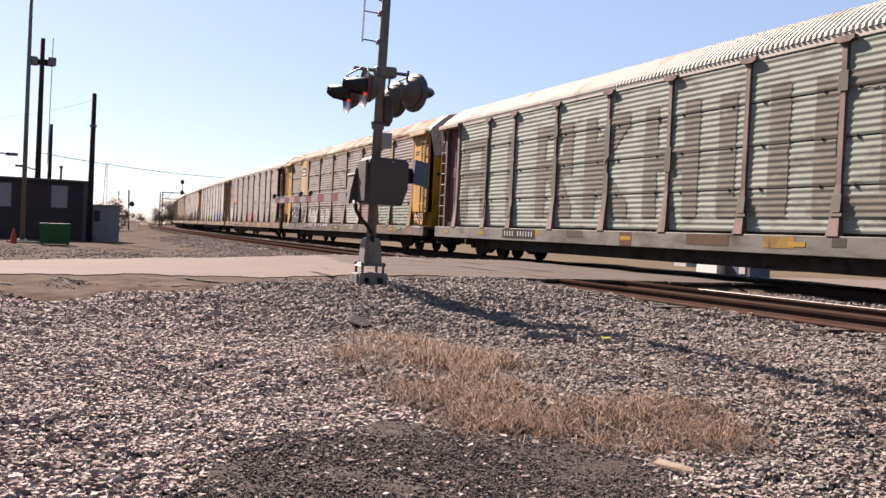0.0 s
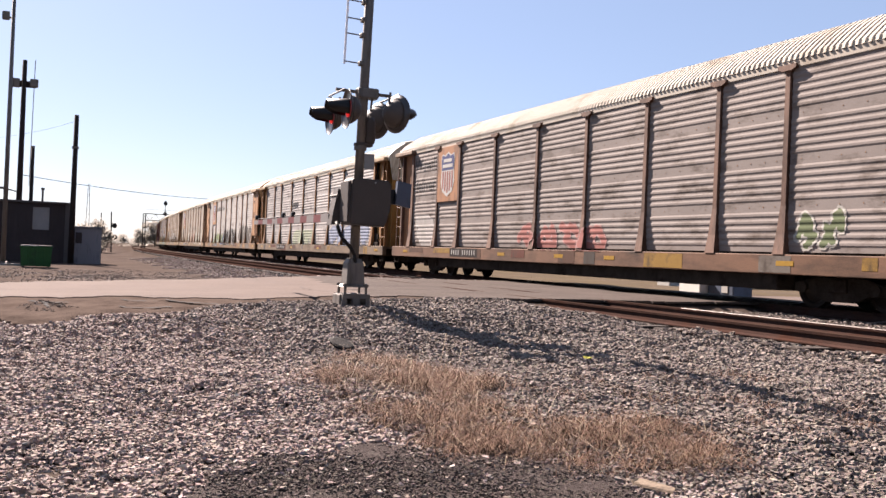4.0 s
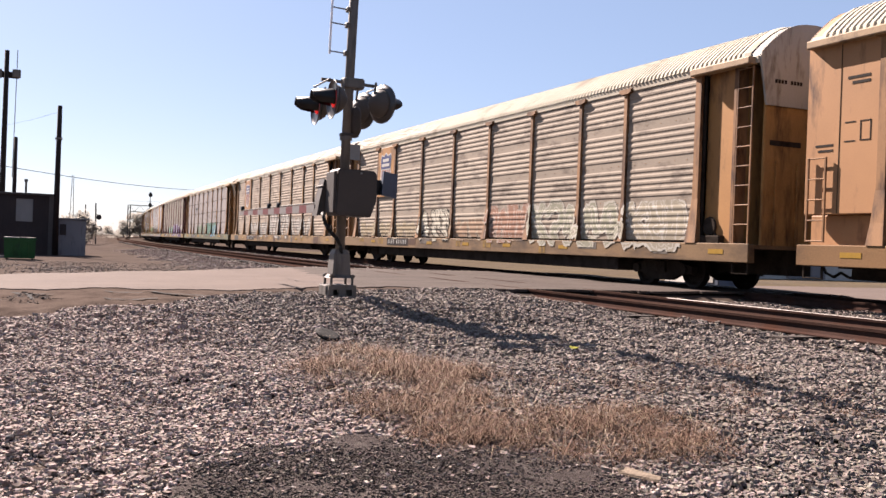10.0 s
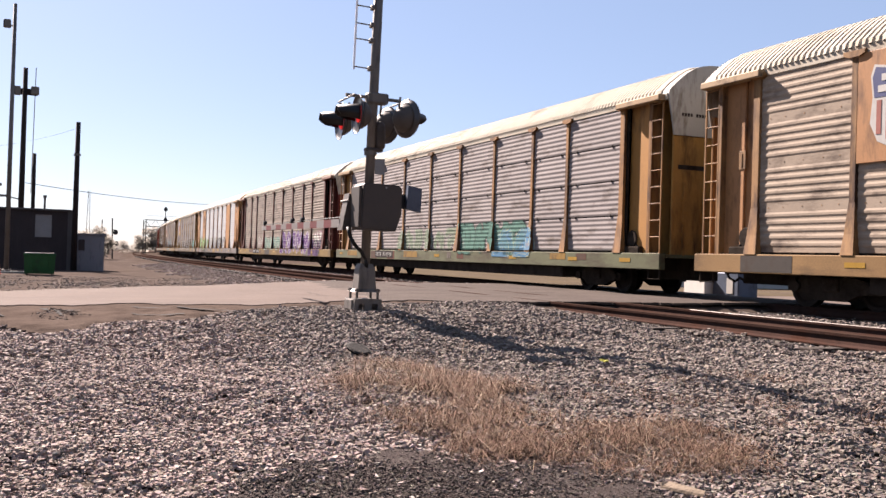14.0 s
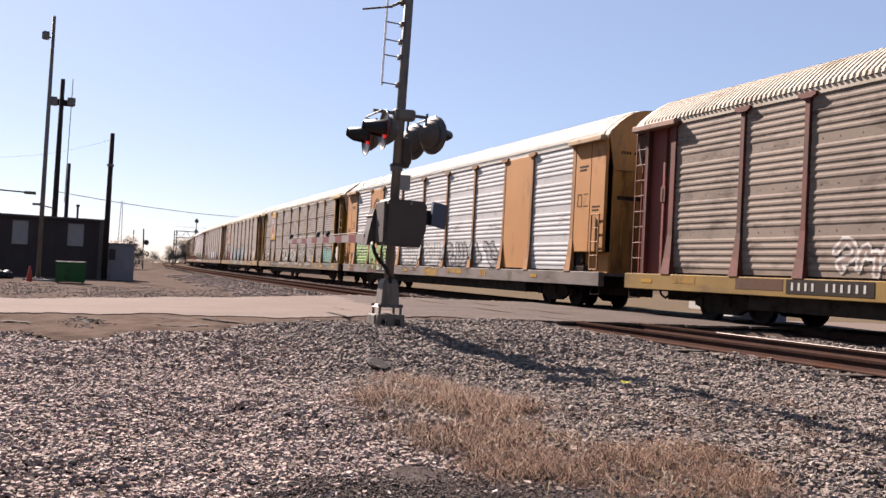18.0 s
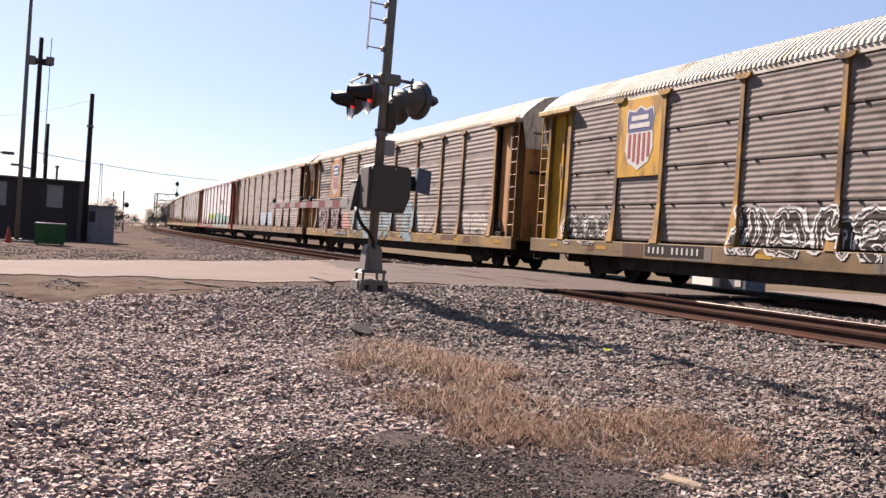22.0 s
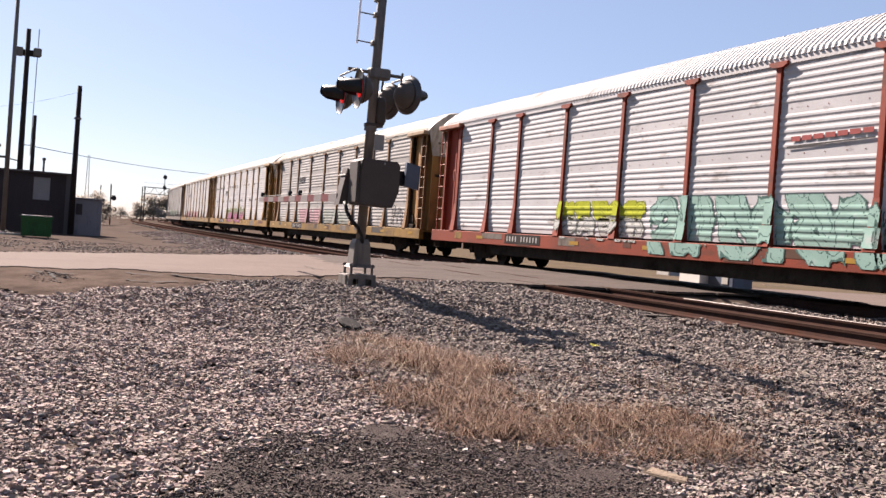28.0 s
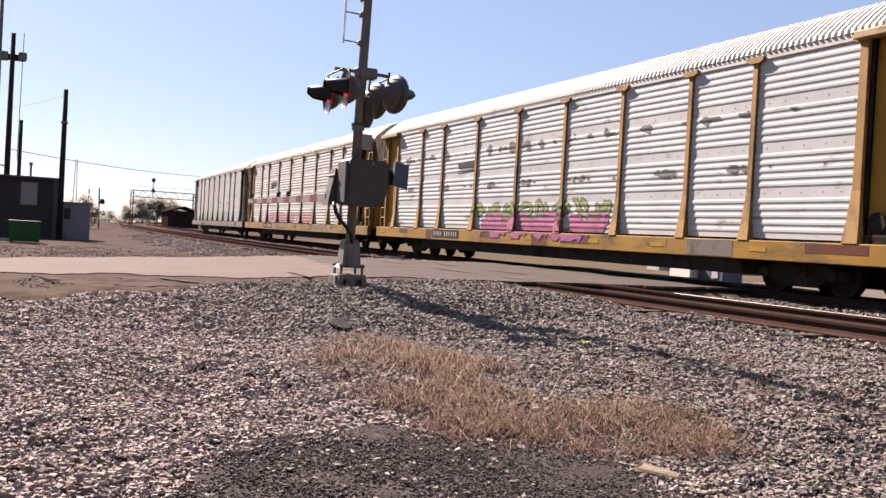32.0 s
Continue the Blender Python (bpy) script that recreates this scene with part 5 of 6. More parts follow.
        if sign > 0 or number % 3 == 0:
            gear = Build().box(k0, k1, -1.5, -1.28, 1.0, 1.22, 0.03).lathe([(0, 0.0), (0, 0.2), (0.03, 0.22), (0.06, 0.2), (0.06, 0.0)], (sign * 12.15, -1.36, 1.42), (0, -1, 0), 14)
            gear.tube((sign * 12.15, -1.36, 1.42), (sign * 12.5, -1.4, 1.1), 0.025, n=6)
            part("hand_brake", shared(("brake", sign), lambda: gear.mesh("hand_brake")), black_iron, car, "dark iron hand brake wheel and step")
        part("coupler", shared(("coupler", sign), lambda: coupler_mesh(sign)), black_iron, car)
        bogie = part("bogie", bogie_shape, black_iron, car)
        bogie.location = (sign * 10.06, 0, 0)
        for wx in (-0.9, 0.9):
            for wy, turn in ((-0.82, 0), (0.82, 180)):
                w = part("wheel", wheel_shape, wheel_steel, bogie)
                w.matrix_basis = pose(wx, wy, 0.42, 0, 0, turn)
    for i, x in enumerate(np.arange(-12.4, 12.5, 3.1)):
        if (i * 5 + number * 3) % 7 in (1, 4):
            continue
        b = part("reflector", shared("reflector", lambda: Build().box(-0.24, 0.24, -1.606, -1.6, 0.82, 0.92).mesh("reflector")), yellow_tape, car)
        b.location = (x + 0.35 * math.sin(number * 7 + i * 3), 0, 0)
    r = np.random.default_rng(300 + number)
    for i in range(9):
        w = [0.35, 0.55, 0.9, 1.5][int(r.integers(0, 4))]
        x = -12.4 + 2.75 * i + float(r.uniform(0, 2.6 - w))
        z = float(r.choice((0.0, 0.1, 0.16)))
        b = part("paint_patch", shared(("patch", w, z), lambda: Build().box(0, w, -1.604, -1.6, 0.68 + z, 1.02).mesh("paint_patch")), sill_patch[int(r.integers(0, 5))], car)
        b.location = (x, 0, 0)
    mark = Build()
    for i in range(11):
        if i != 4:
            mark.box(-7.35 + i * 0.19, -7.29 + i * 0.19, -1.612, -1.607, 0.8, 0.96)
    plate = part("number_plate", shared("number_plate", lambda: Build().box(-7.5, -5.2, -1.607, -1.6, 0.735, 1.025).mesh("number_plate")), dark_sill, car, "dark painted field")
    part("number_mark", shared("number", lambda: mark.mesh("number_mark")), white_paint, plate, "pale unreadable number marks")["kind"] = "stuff"
    if spec.get("shield"):
        part("emblem_plate", shared("plate", lambda: Build().box(POSTS[1] + 0.07, POSTS[2] - 0.07, FACE - 0.06, FACE, 2.75, WALL_T, 0.01).mesh("emblem_plate")), m_end if c_end != "#6d4743" else m_frame, car, "painted plate behind the emblem")
        shield_parts(car, (POSTS[1] + POSTS[2]) / 2, 3.0, 1.55, spec["shield"] == 1 and number not in (1, 10), number == 1)
    if spec.get("wide"):
        cx, y = (POSTS[1] + POSTS[2]) / 2, FACE - 0.051
        ring = part("emblem", Build().lathe([(0.0, 0.44), (0.006, 0.44), (0.006, 0.6), (0.0, 0.6)], (cx, y, 3.75), (0, -1, 0), 32), brown_paint, car, "round dark brown emblem")
        part("emblem_disc", Build().lathe([(0.0, 0.0), (0.006, 0.0), (0.006, 0.25), (0.0, 0.25)], (cx, y, 3.85), (0, -1, 0), 24), brown_paint, ring)
        part("emblem_ribbon", Build().box(cx - 0.45, cx + 0.45, y - 0.008, y, 3.02, 3.14), brown_paint, ring)
        part("emblem_bar", Build().box(cx - 0.22, cx + 0.22, y - 0.006, y, 2.62, 2.8), brown_paint, ring)
    if spec.get("words"):
        for wd, at, up in (("We", 0.2, 4.05), ("will", 1.36, 4.05), ("deliver", 0.2, 3.25)):
            me = shared(("word", wd), lambda: words_mesh(wd, 0.74, kind, up))
            w = part("slogan", me, dark_paint, car, "dark slogan lettering")
            w.matrix_basis = pose(POSTS[0] + at, FACE, up, 90, 0, 0)
    if spec.get("words2"):
        for wd, at in zip(spec["words2"].split(), (-6.85, -4.2)):
            w = part("slogan", shared(("word", wd), lambda: words_mesh(wd, 0.46, kind, 3.92)), dark_paint, car, "dark slogan lettering")
            w.matrix_basis = pose(at, FACE, 3.92, 90, 0, 0)
    if spec.get("smudge"):
        part("scuff", smudge_mesh(kind, ((3.55, 3.85), (2.45, 2.65)), 70 + number), surface("sooty_scuff", "#8a8684", rough=0.85, spec=0.05, var=0.35, scale=3, grain=40, bump=0.05), car, "grey sooty scuffs")["kind"] = "stuff"
    for key, mat_ in (("bars", dark_paint), ("redbars", red_paint)):
        if spec.get(key):
            v = spec[key]
            x0, x1, z = (v[0], v[0] + 1.5, v[1]) if len(v) == 2 else v
            bb = Build()
            for i in range(7):
                a = x0 + (x1 - x0) * i / 7
                bb.box(a, a + (x1 - x0) / 8.2, FACE - 0.03, FACE - 0.025, z + 0.008 * i, z + (0.1 if key == "redbars" else 0.2) + 0.008 * i)
            part("lettering", bb, mat_, car, "slanted unreadable lettering")
            part("underline", Build().prism([(x0 - 0.1, FACE - 0.03, z - 0.13), (x1, FACE - 0.03, z - 0.06), (x1, FACE - 0.03, z - 0.03), (x0 - 0.1, FACE - 0.03, z - 0.09)], (0, 0.005, 0)), dark_paint, car, "dark slanted line")
    for i, (x0, x1, z0, z1, n, fill, edge, thick, rim, fade) in enumerate(spec["tags"]):
        t = tag_mesh(kind, x0, x1, z0, z1, n, number * 10 + i, thick, rim, fade, bool(spec.get("wide")), bool(spec.get("block")))
        part("graffiti", t, [surface("spray_paint", fill, rough=0.85, spec=0.05, var=0.2, scale=2, grain=40, bump=0.05, stain=c_sheet, amount=0.12, tone=0.8), surface("spray_line", edge, rough=0.85, spec=0.05, var=0.1, scale=2, grain=40, bump=0.05, tone=0.8)], car, "spray-painted graffiti")["kind"] = "stuff"
    return car


cars = [rail_car(spec, i) for i, spec in enumerate(CARS)]


def motions():
    """The train rolls past towards the viewer, slowing a little."""
    for k, car in enumerate(cars):
        rows = []
        for i in range(33):
            s = 34.86 + (k - 0.5) * 28.55 - (13.557 * i - 0.00919 * i * i)
            x, y, a = along(s, CENTRE)
            rows.append((i, pose(x, y, 0, 0, 0, -90 - a)))
        walk(car, rows)

# ---- crossing signal with gate ----
galv = surface("weathered_steel", "#958d85", rough=0.6, metal=0.4, var=0.2, scale=3, grain=60, bump=0.1, stain="#5d5652", amount=0.35, streak=(3, 3, 0.5))
box_grey = surface("dull_grey_paint", "#5e554f", rough=0.6, var=0.12, scale=3, grain=70, bump=0.05, stain="#57504b", amount=0.3)
pale_grey = surface("pale_grey_paint", "#b9b7b2", rough=0.55, var=0.12, scale=3, grain=60, bump=0.05, stain="#8c8680", amount=0.3)
sign_black = surface("signal_black", "#1d1c1d", rough=0.4, var=0.25, scale=5, grain=60, bump=0.05)
red_glass = surface("red_glass", "#c01d1d", rough=0.15, var=0.1, scale=8, grain=60, bump=0.02)
red_glass.node_tree.nodes["Principled BSDF"].inputs["Emission Color"].default_value = (1.0, 0.03, 0.03, 1)
red_glass.node_tree.nodes["Principled BSDF"].inputs["Emission Strength"].default_value = 0.12
slate = surface("blue_grey_steel", "#6d7b92", rough=0.5, metal=0.3, var=0.15, scale=4, grain=50, bump=0.05, stain="#565e6c", amount=0.4)
gate_white = surface("gate_white", "#a39c97", rough=0.5, var=0.1, scale=3, grain=50, bump=0.04)
gate_red = surface("gate_red", "#84302c", rough=0.5, var=0.15, scale=3, grain=50, bump=0.04)
cable_black = surface("cable_black", "#2b2a2c", rough=1.0, spec=0.0, var=0.1)
rubber = surface("black_rubber", "#191818", rough=0.6, var=0.2, scale=8, grain=60, bump=0.05)
MX, MY = 3.895, 12.1


# black disc; the sun's sheen is put into a lighter grey
disc_black = surface("disc_sheen_grey", "#454141", rough=0.3, spec=0.5, var=0.25, scale=6, grain=60, bump=0.05)
housing_grey = surface("housing_grey", "#6a625c", rough=0.6, var=0.15, scale=6, grain=60, bump=0.05)


def crossing_lamp(sig, x, y, z, facing):
    """One flasher: dark disc, hood, red lens and domed housing, all about the facing direction."""
    d = Vector((*facing, 0)).normalized()
    o = Vector((x, y, z))
    lamp = part("flasher", Build().lathe([(-0.012, 0.0), (-0.012, 0.19), (-0.05, 0.185), (-0.11, 0.14), (-0.16, 0.07), (-0.17, 0.0)], o, d, 20), housing_grey, sig, "round flashing light with black disc", True)
    part("disc", Build().lathe([(-0.004, 0.0), (0.0, 0.2), (0.025, 0.252), (0.033, 0.258), (0.02, 0.258), (-0.012, 0.2), (-0.0115, 0.0)], o, d, 28), disc_black, lamp, "black background disc greyed with painted sheen", True)
    part("lens", Build().lathe([(0.03, 0.0), (0.028, 0.06), (0.012, 0.108), (0.004, 0.11)], o, d, 20), red_glass, lamp, "red lens", True)
    side, up = d.cross(Vector((0, 0, 1))).normalized(), Vector((0, 0, 1))
    hood = Build()
    n = 12
    for along_, r in ((0.0, 0.14), (0.29, 0.1), (0.29, 0.093), (0.0, 0.132)):
        for i in range(n + 1):
            a = radians(-35 + 250 * i / n)
            cut = along_ * (1 - 0.55 * max(0, -math.sin(a)))
            hood.v.append(tuple(o + d * (cut + 0.01) + side * (r * math.cos(a)) + up * (r * math.sin(a))))
    for j in range(3):
        for i in range(n):
            hood.f.append((j * (n + 1) + i, j * (n + 1) + i + 1, (j + 1) * (n + 1) + i + 1, (j + 1) * (n + 1) + i))
            hood.m.append(0)
    part("hood", hood, sign_black, lamp, "black hood", True)
    bk = Build().tube(o - d * 0.12 + up * 0.09, o - d * 0.1 + up * 0.27, 0.016, n=8)
    part("bracket", bk, galv, lamp)


def crossing_signal():
    sig = thing("crossing_signal", "railway crossing signal mast with flashers and lowered striped gate", "crossing signal")
    lean = 0.02
    part("mast", Build().tube((MX, MY, 0.5), (MX + lean * 5.6, MY, 6.1), 0.064, n=20), galv, sig, "grey steel mast", True)
    stile = Build().box(MX - 0.315, MX - 0.285, MY - 0.006, MY + 0.006, 3.27, 6.0, 0.003)
    stile.v = [(x + lean * (z - 0.5), y, z) for x, y, z in stile.v]
    part("ladder_stile", stile, surface("white_stile", "#f4f4f4", tone=1.5, rough=0.5, var=0.08), sig, "pale flat ladder stile")
    for z in (3.31, 3.69, 3.90, 4.14, 4.53, 4.74, 4.98, 5.37, 5.58, 5.82):
        dx = lean * (z - 0.5)
        part("ladder_rung", Build().tube((MX + dx - 0.3, MY, z), (MX + dx - 0.05, MY, z - 0.01), 0.009, n=6).box(MX + dx - 0.1, MX + dx - 0.04, MY - 0.05, MY + 0.05, z - 0.04, z + 0.02, 0.01), galv, sig)
    top = Build().tube((3.33, MY, 4.26), (3.72, MY, 4.35), 0.014, n=8).tube((3.72, MY, 4.35), (3.9, MY, 4.46), 0.02, n=8).box(3.86, 3.98, MY - 0.07, MY + 0.07, 4.4, 4.5, 0.02)
    part("ladder_brace", top, galv, sig, "bent steel brace at the ladder")
    part("crossarm", Build().tube((3.55, MY, 2.92), (4.34, MY, 2.90), 0.024, n=10).box(MX - 0.05, MX + 0.24, MY - 0.09, MY + 0.09, 2.83, 2.97, 0.02), galv, sig)
    for x in (3.56, 4.32):
        part("lamp_arm", Build().tube((x, MY - 0.37, 2.87), (x, MY + 0.37, 2.87), 0.012, n=10), galv, sig)
    for x, face in ((3.62, (-1.0, 0.04)), (4.27, (0.93, 0.37))):
        for y in (MY - 0.38, MY + 0.38):
            crossing_lamp(sig, x, y, 2.61, face)
    part("bell", Build().lathe([(0, 0.0), (0, 0.06), (0.05, 0.078), (0.3, 0.07), (0.36, 0.05), (0.38, 0.0)], (MX + 0.15, MY - 0.02, 2.22), (0, 0, 1), 16).box(MX - 0.05, MX + 0.19, MY - 0.07, MY + 0.07, 2.18, 2.23, 0.015), box_grey, sig, "grey bell housing", True)
    part("clamp", Build().lathe([(0, 0.064), (0, 0.085), (0.06, 0.085), (0.06, 0.064)], (MX + 0.03, MY, 2.13), (0, 0, 1), 16), galv, sig)
    part("small_sign", Build().box(MX + 0.07, MX + 0.21, MY - 0.085, MY - 0.075, 1.87, 2.08, 0.004), pale_grey, sig, "small grey back of a sign plate")
    mech = Build()
    outline = [(-0.17, 1.72), (0.30, 1.71), (0.345, 1.66), (0.345, 1.32), (0.27, 1.10), (-0.2, 1.11), (-0.215, 1.16), (-0.19, 1.69)]
    mech.prism([(MX + a, MY - 0.42, z) for a, z in outline], (0, 0.4, 0))
    case = part("gate_mechanism", mech, box_grey, sig, "dull grey gate mechanism housing")
    part("lid", Build().prism([(MX + a * 0.94 + 0.004, MY - 0.435, 1.41 + (z - 1.41) * 0.93) for a, z in outline], (0, 0.014, 0)), box_grey, case)
    part("latch", Build().lathe([(0, 0.0), (0, 0.014), (0.012, 0.012), (0.012, 0.0)], (MX + 0.12, MY - 0.435, 1.67), (0, -1, 0), 10), pale_grey, case)
    part("hinge_strip", Build().box(MX - 0.24, MX - 0.2, MY - 0.4, MY - 0.05, 1.14, 1.68, 0.008), box_grey, case)
    part("counterweight_arm", Build().box(MX + 0.3, MX + 0.58, MY - 0.12, MY - 0.05, 1.42, 1.62, 0.012), sign_black, sig)
    cw = Build().prism([(MX + 0.5, MY - 0.2, 1.42), (MX + 0.74, MY - 0.12, 1.38), (MX + 0.75, MY - 0.12, 1.71), (MX + 0.52, MY - 0.2, 1.74)], (0, 0.07, 0))
    part("counterweight", cw, slate, sig, "blue-grey steel counterweight")
    plate = Build().prism([(3.55, MY - 0.02, 1.10), (3.68, MY - 0.02, 1.12), (3.70, MY - 0.02, 1.56), (3.64, MY - 0.02, 1.6), (3.58, MY - 0.02, 1.3)], (0, 0.22, 0))
    part("arm_bracket", plate, box_grey, sig, "dark gate arm bracket")
    part("arm_bolts", Build().tube((3.62, MY - 0.06, 1.5), (3.62, MY + 0.28, 1.5), 0.016, n=8), galv, sig)
    a, b = Vector((3.585, 12.25, 1.20)), Vector((3.64, 17.35, 1.22))
    n = 13
    for i in range(n):
        p, q = a.lerp(b, i / n), a.lerp(b, (i + 1) / n)
        h = 0.056 - 0.02 * i / n
        s = Build().prism([(p.x - 0.025, p.y, p.z - h), (p.x + 0.025, p.y, p.z - h), (p.x + 0.025, p.y, p.z + h), (p.x - 0.025, p.y, p.z + h)], q - p)
        part("gate_stripe", s, gate_red if i % 2 else gate_white, sig, "red stripe" if i % 2 else "white stripe")
    for f in (0.42, 0.55, 0.97):
        p = a.lerp(b, f)
        part("gate_light", Build().box(p.x - 0.03, p.x + 0.03, p.y - 0.05, p.y + 0.05, p.z + 0.05, p.z + 0.13, 0.015), sign_black, sig, "small gate arm light")
    part("arm_cable", Build().tube(a + Vector((0, 0, 0.08)), a.lerp(b, 0.97) + Vector((0, 0, 0.06)), 0.008, n=5), rubber, sig)
    hose = Build()
    pts = [Vector(p) for p in ((3.60, 11.98, 1.14), (3.62, 11.9, 1.0), (3.68, 11.88, 0.9), (3.78, 11.92, 0.82), (3.86, 11.98, 0.72), (3.90, 12.02, 0.6))]
    for p, q in zip(pts, pts[1:]):
        hose.tube(p, q, 0.026, n=8)
    part("conduit", hose, rubber, sig, "black rubber conduit", True)
    foot = Build()
    for (z0, w0), (z1, w1) in zip(((0.28, 0.172), (0.32, 0.128), (0.6, 0.108)), ((0.32, 0.128), (0.6, 0.108), (0.66, 0.082))):
        foot.prism([(MX - w0, MY - w0, z0), (MX + w0, MY - w0, z0), (MX + w0, MY + w0, z0), (MX - w0, MY + w0, z0)], (0, 0, 0.001))
        k = len(foot.v) - 4
        foot.v[k:] = [(MX - w1, MY - w1, z1), (MX + w1, MY - w1, z1), (MX + w1, MY + w1, z1), (MX - w1, MY + w1, z1)]
    part("foot_casting", foot, galv, sig, "flared cast foot")
    for dx in (-0.145, 0.145):
        for dy in (-0.145, 0.145):
            part("anchor_bolt", Build().tube((MX + dx, MY + dy, 0.12), (MX + dx, MY + dy, 0.33), 0.018, n=8).lathe([(0, 0), (0, 0.034), (0.03, 0.034), (0.03, 0)], (MX + dx, MY + dy, 0.29), (0, 0, 1), 6), galv, sig)
    for y in (MY - 0.19, MY + 0.19):
        side = [(MX - 0.197, y - 0.03, 0.19), (MX + 0.177, y - 0.03, 0.19), (MX + 0.204, y - 0.03, -0.12), (MX + 0.136, y - 0.03, -0.12), (MX + 0.122, y - 0.03, 0.13), (MX + 0.041, y - 0.03, 0.13), (MX + 0.034, y - 0.03, -0.12), (MX - 0.054, y - 0.03, -0.12), (MX - 0.061, y - 0.03, 0.13), (MX - 0.136, y - 0.03, 0.13), (MX - 0.150, y - 0.03, -0.12), (MX - 0.224, y - 0.03, -0.12)]
        part("base_side", Build().prism(side, (0, 0.06, 0)), galv, sig, "slotted steel base")
    for x in (MX - 0.2, MX + 0.18):
        part("base_cross", Build().box(x - 0.025, x + 0.025, MY - 0.16, MY + 0.16, -0.12, 0.18, 0.01), galv, sig)
    part("base_top", Build().box(MX - 0.19, MX + 0.17, MY - 0.16, MY + 0.16, 0.15, 0.185, 0.006), galv, sig)
    return sig


crossing_signal()

# ---- dry grass and litter ----
straw = stone_material("dry_grass", ["#836856", "#967865", "#684f42", "#b49581", "#795e4e", "#8c6f5e", "#c9b19c"])


def grass(name, xy, tall, mat, label):
    n = len(xy)
    a, lean = rng.uniform(0, 2 * np.pi, n), rng.uniform(0.7, 2.3, n)
    h = tall * rng.lognormal(0, 0.4, n)
    z = land(xy[:, 0], xy[:, 1]) - 0.01
    w = rng.uniform(0.0008, 0.0022, n)
    side = np.column_stack([np.cos(a + 1.57), np.sin(a + 1.57), np.zeros(n)]) * w[:, None]
    foot = np.column_stack([xy, z])
    mid = foot + np.column_stack([np.cos(a) * h * lean * 0.35, np.sin(a) * h * lean * 0.35, h * 0.62])
    tip = foot + np.column_stack([np.cos(a) * h * lean, np.sin(a) * h * lean, h * (1.0 - 0.42 * lean)])
    v = np.stack([foot - side, foot + side, mid + side * 0.8, mid - side * 0.8, tip + side * 0.2, tip - side * 0.2], 1)
    f = np.array([(0, 1, 2, 3), (3, 2, 4, 5)])
    faces = (f[None] + 6 * np.arange(n)[:, None, None]).reshape(-1, 4)
    return tagged(raw_mesh(name, v.reshape(-1, 3), faces, mat), label, "grass", kind="stuff")


g_xy = spread(1.6, 4.5, 3.9, 9.1, 17000, lambda x, y: grassy(x + rng.normal(0, 0.1, len(x)), y + rng.normal(0, 0.12, len(x))))
clump = 0.8 * ripple(g_xy[:, 0], g_xy[:, 1], 0.9, 21) + 0.6 * ripple(g_xy[:, 0], g_xy[:, 1], 0.25, 22)
g_xy = g_xy[clump + rng.normal(0, 0.5, len(g_xy)) > 0.3]
grass("dry_grass", g_xy, 0.078, straw, "flattened straw-coloured dry grass in the gravel")
stalk = stone_material("pale_stalks", ["#c9b49c", "#dccab4", "#b79f86", "#e6d8c6"])
g4 = spread(1.8, 4.4, 4.4, 8.3, 160, grassy)
grass("grass_stalks", g4, 0.15, stalk, "long pale dry stalks lying over the grass")
g2 = spread(3.6, 6.2, 4.6, 7.0, 900, lambda x, y: ripple(x, y, 0.8, 23) > 0.3)
grass("grass_tufts", g2, 0.07, straw, "sparse dry grass blades between the stones")
g3 = spread(20, 60, 8, 60, 14, lambda x, y: ~on_road(x, y) & in_view(x, y))
grass("verge_grass", g3, 0.07, straw, "dry yellow grass beyond the tracks")

bright_yellow = surface("yellow_plastic", "#d8d23a", rough=0.5, var=0.2, scale=10, grain=40, bump=0.05)
lx, ly = 4.94, 7.8
litter = Build().prism([(lx - 0.04, ly - 0.03, float(land(lx, ly)) + 0.03), (lx + 0.04, ly - 0.015, float(land(lx, ly)) + 0.045), (lx + 0.04, ly + 0.05, float(land(lx, ly)) + 0.04), (lx - 0.03, ly + 0.04, float(land(lx, ly)) + 0.055)], (0.004, -0.004, 0.014))
tagged(part("litter", litter, bright_yellow), "crumpled bright yellow litter on the ballast", "litter")
board = surface("weathered_board", "#a3907b", rough=0.9, var=0.3, scale=8, grain=60, bump=0.3)
bz = float(land(3.18, 4.3))
wood = part("wood_scrap", Build().prism([(-0.15, -0.012, 0.01), (-0.13, -0.02, -0.012), (0.15, -0.008, -0.012), (0.15, 0.006, 0.004), (-0.12, 0.02, 0.012)], (0.004, 0.004, 0.014)), board)
wood.matrix_basis = pose(3.19, 4.3, bz + 0.045, 4, -3, -78)
tagged(wood, "pale splintered wood scrap on the gravel", "wood scrap")
# dark disc added in place of shaded lumps among the stones
hollow_shade = surface("shaded_hollow", "#231e1b", rough=0.9, var=0.3, scale=8, grain=60, bump=0.3)
cz = float(land(2.72, 8.7))
lid = part("ground_plate", Build().lathe([(0, 0.0), (0, 0.12), (0.02, 0.125), (0.03, 0.1), (0.03, 0.0)], (0, 0, 0), (0, 0, 1), 14), hollow_shade)
lid.matrix_basis = pose(2.72, 8.7, cz + 0.03, 24, 6, 12)
tagged(lid, "dark disc standing in for shaded lumps in the ballast", "metal plate")

# ---- cracks in the asphalt ----
crack_dark = surface("crack_shadow", "#2b2725", rough=1.0, var=0.3, scale=6, grain=50, bump=0.3)


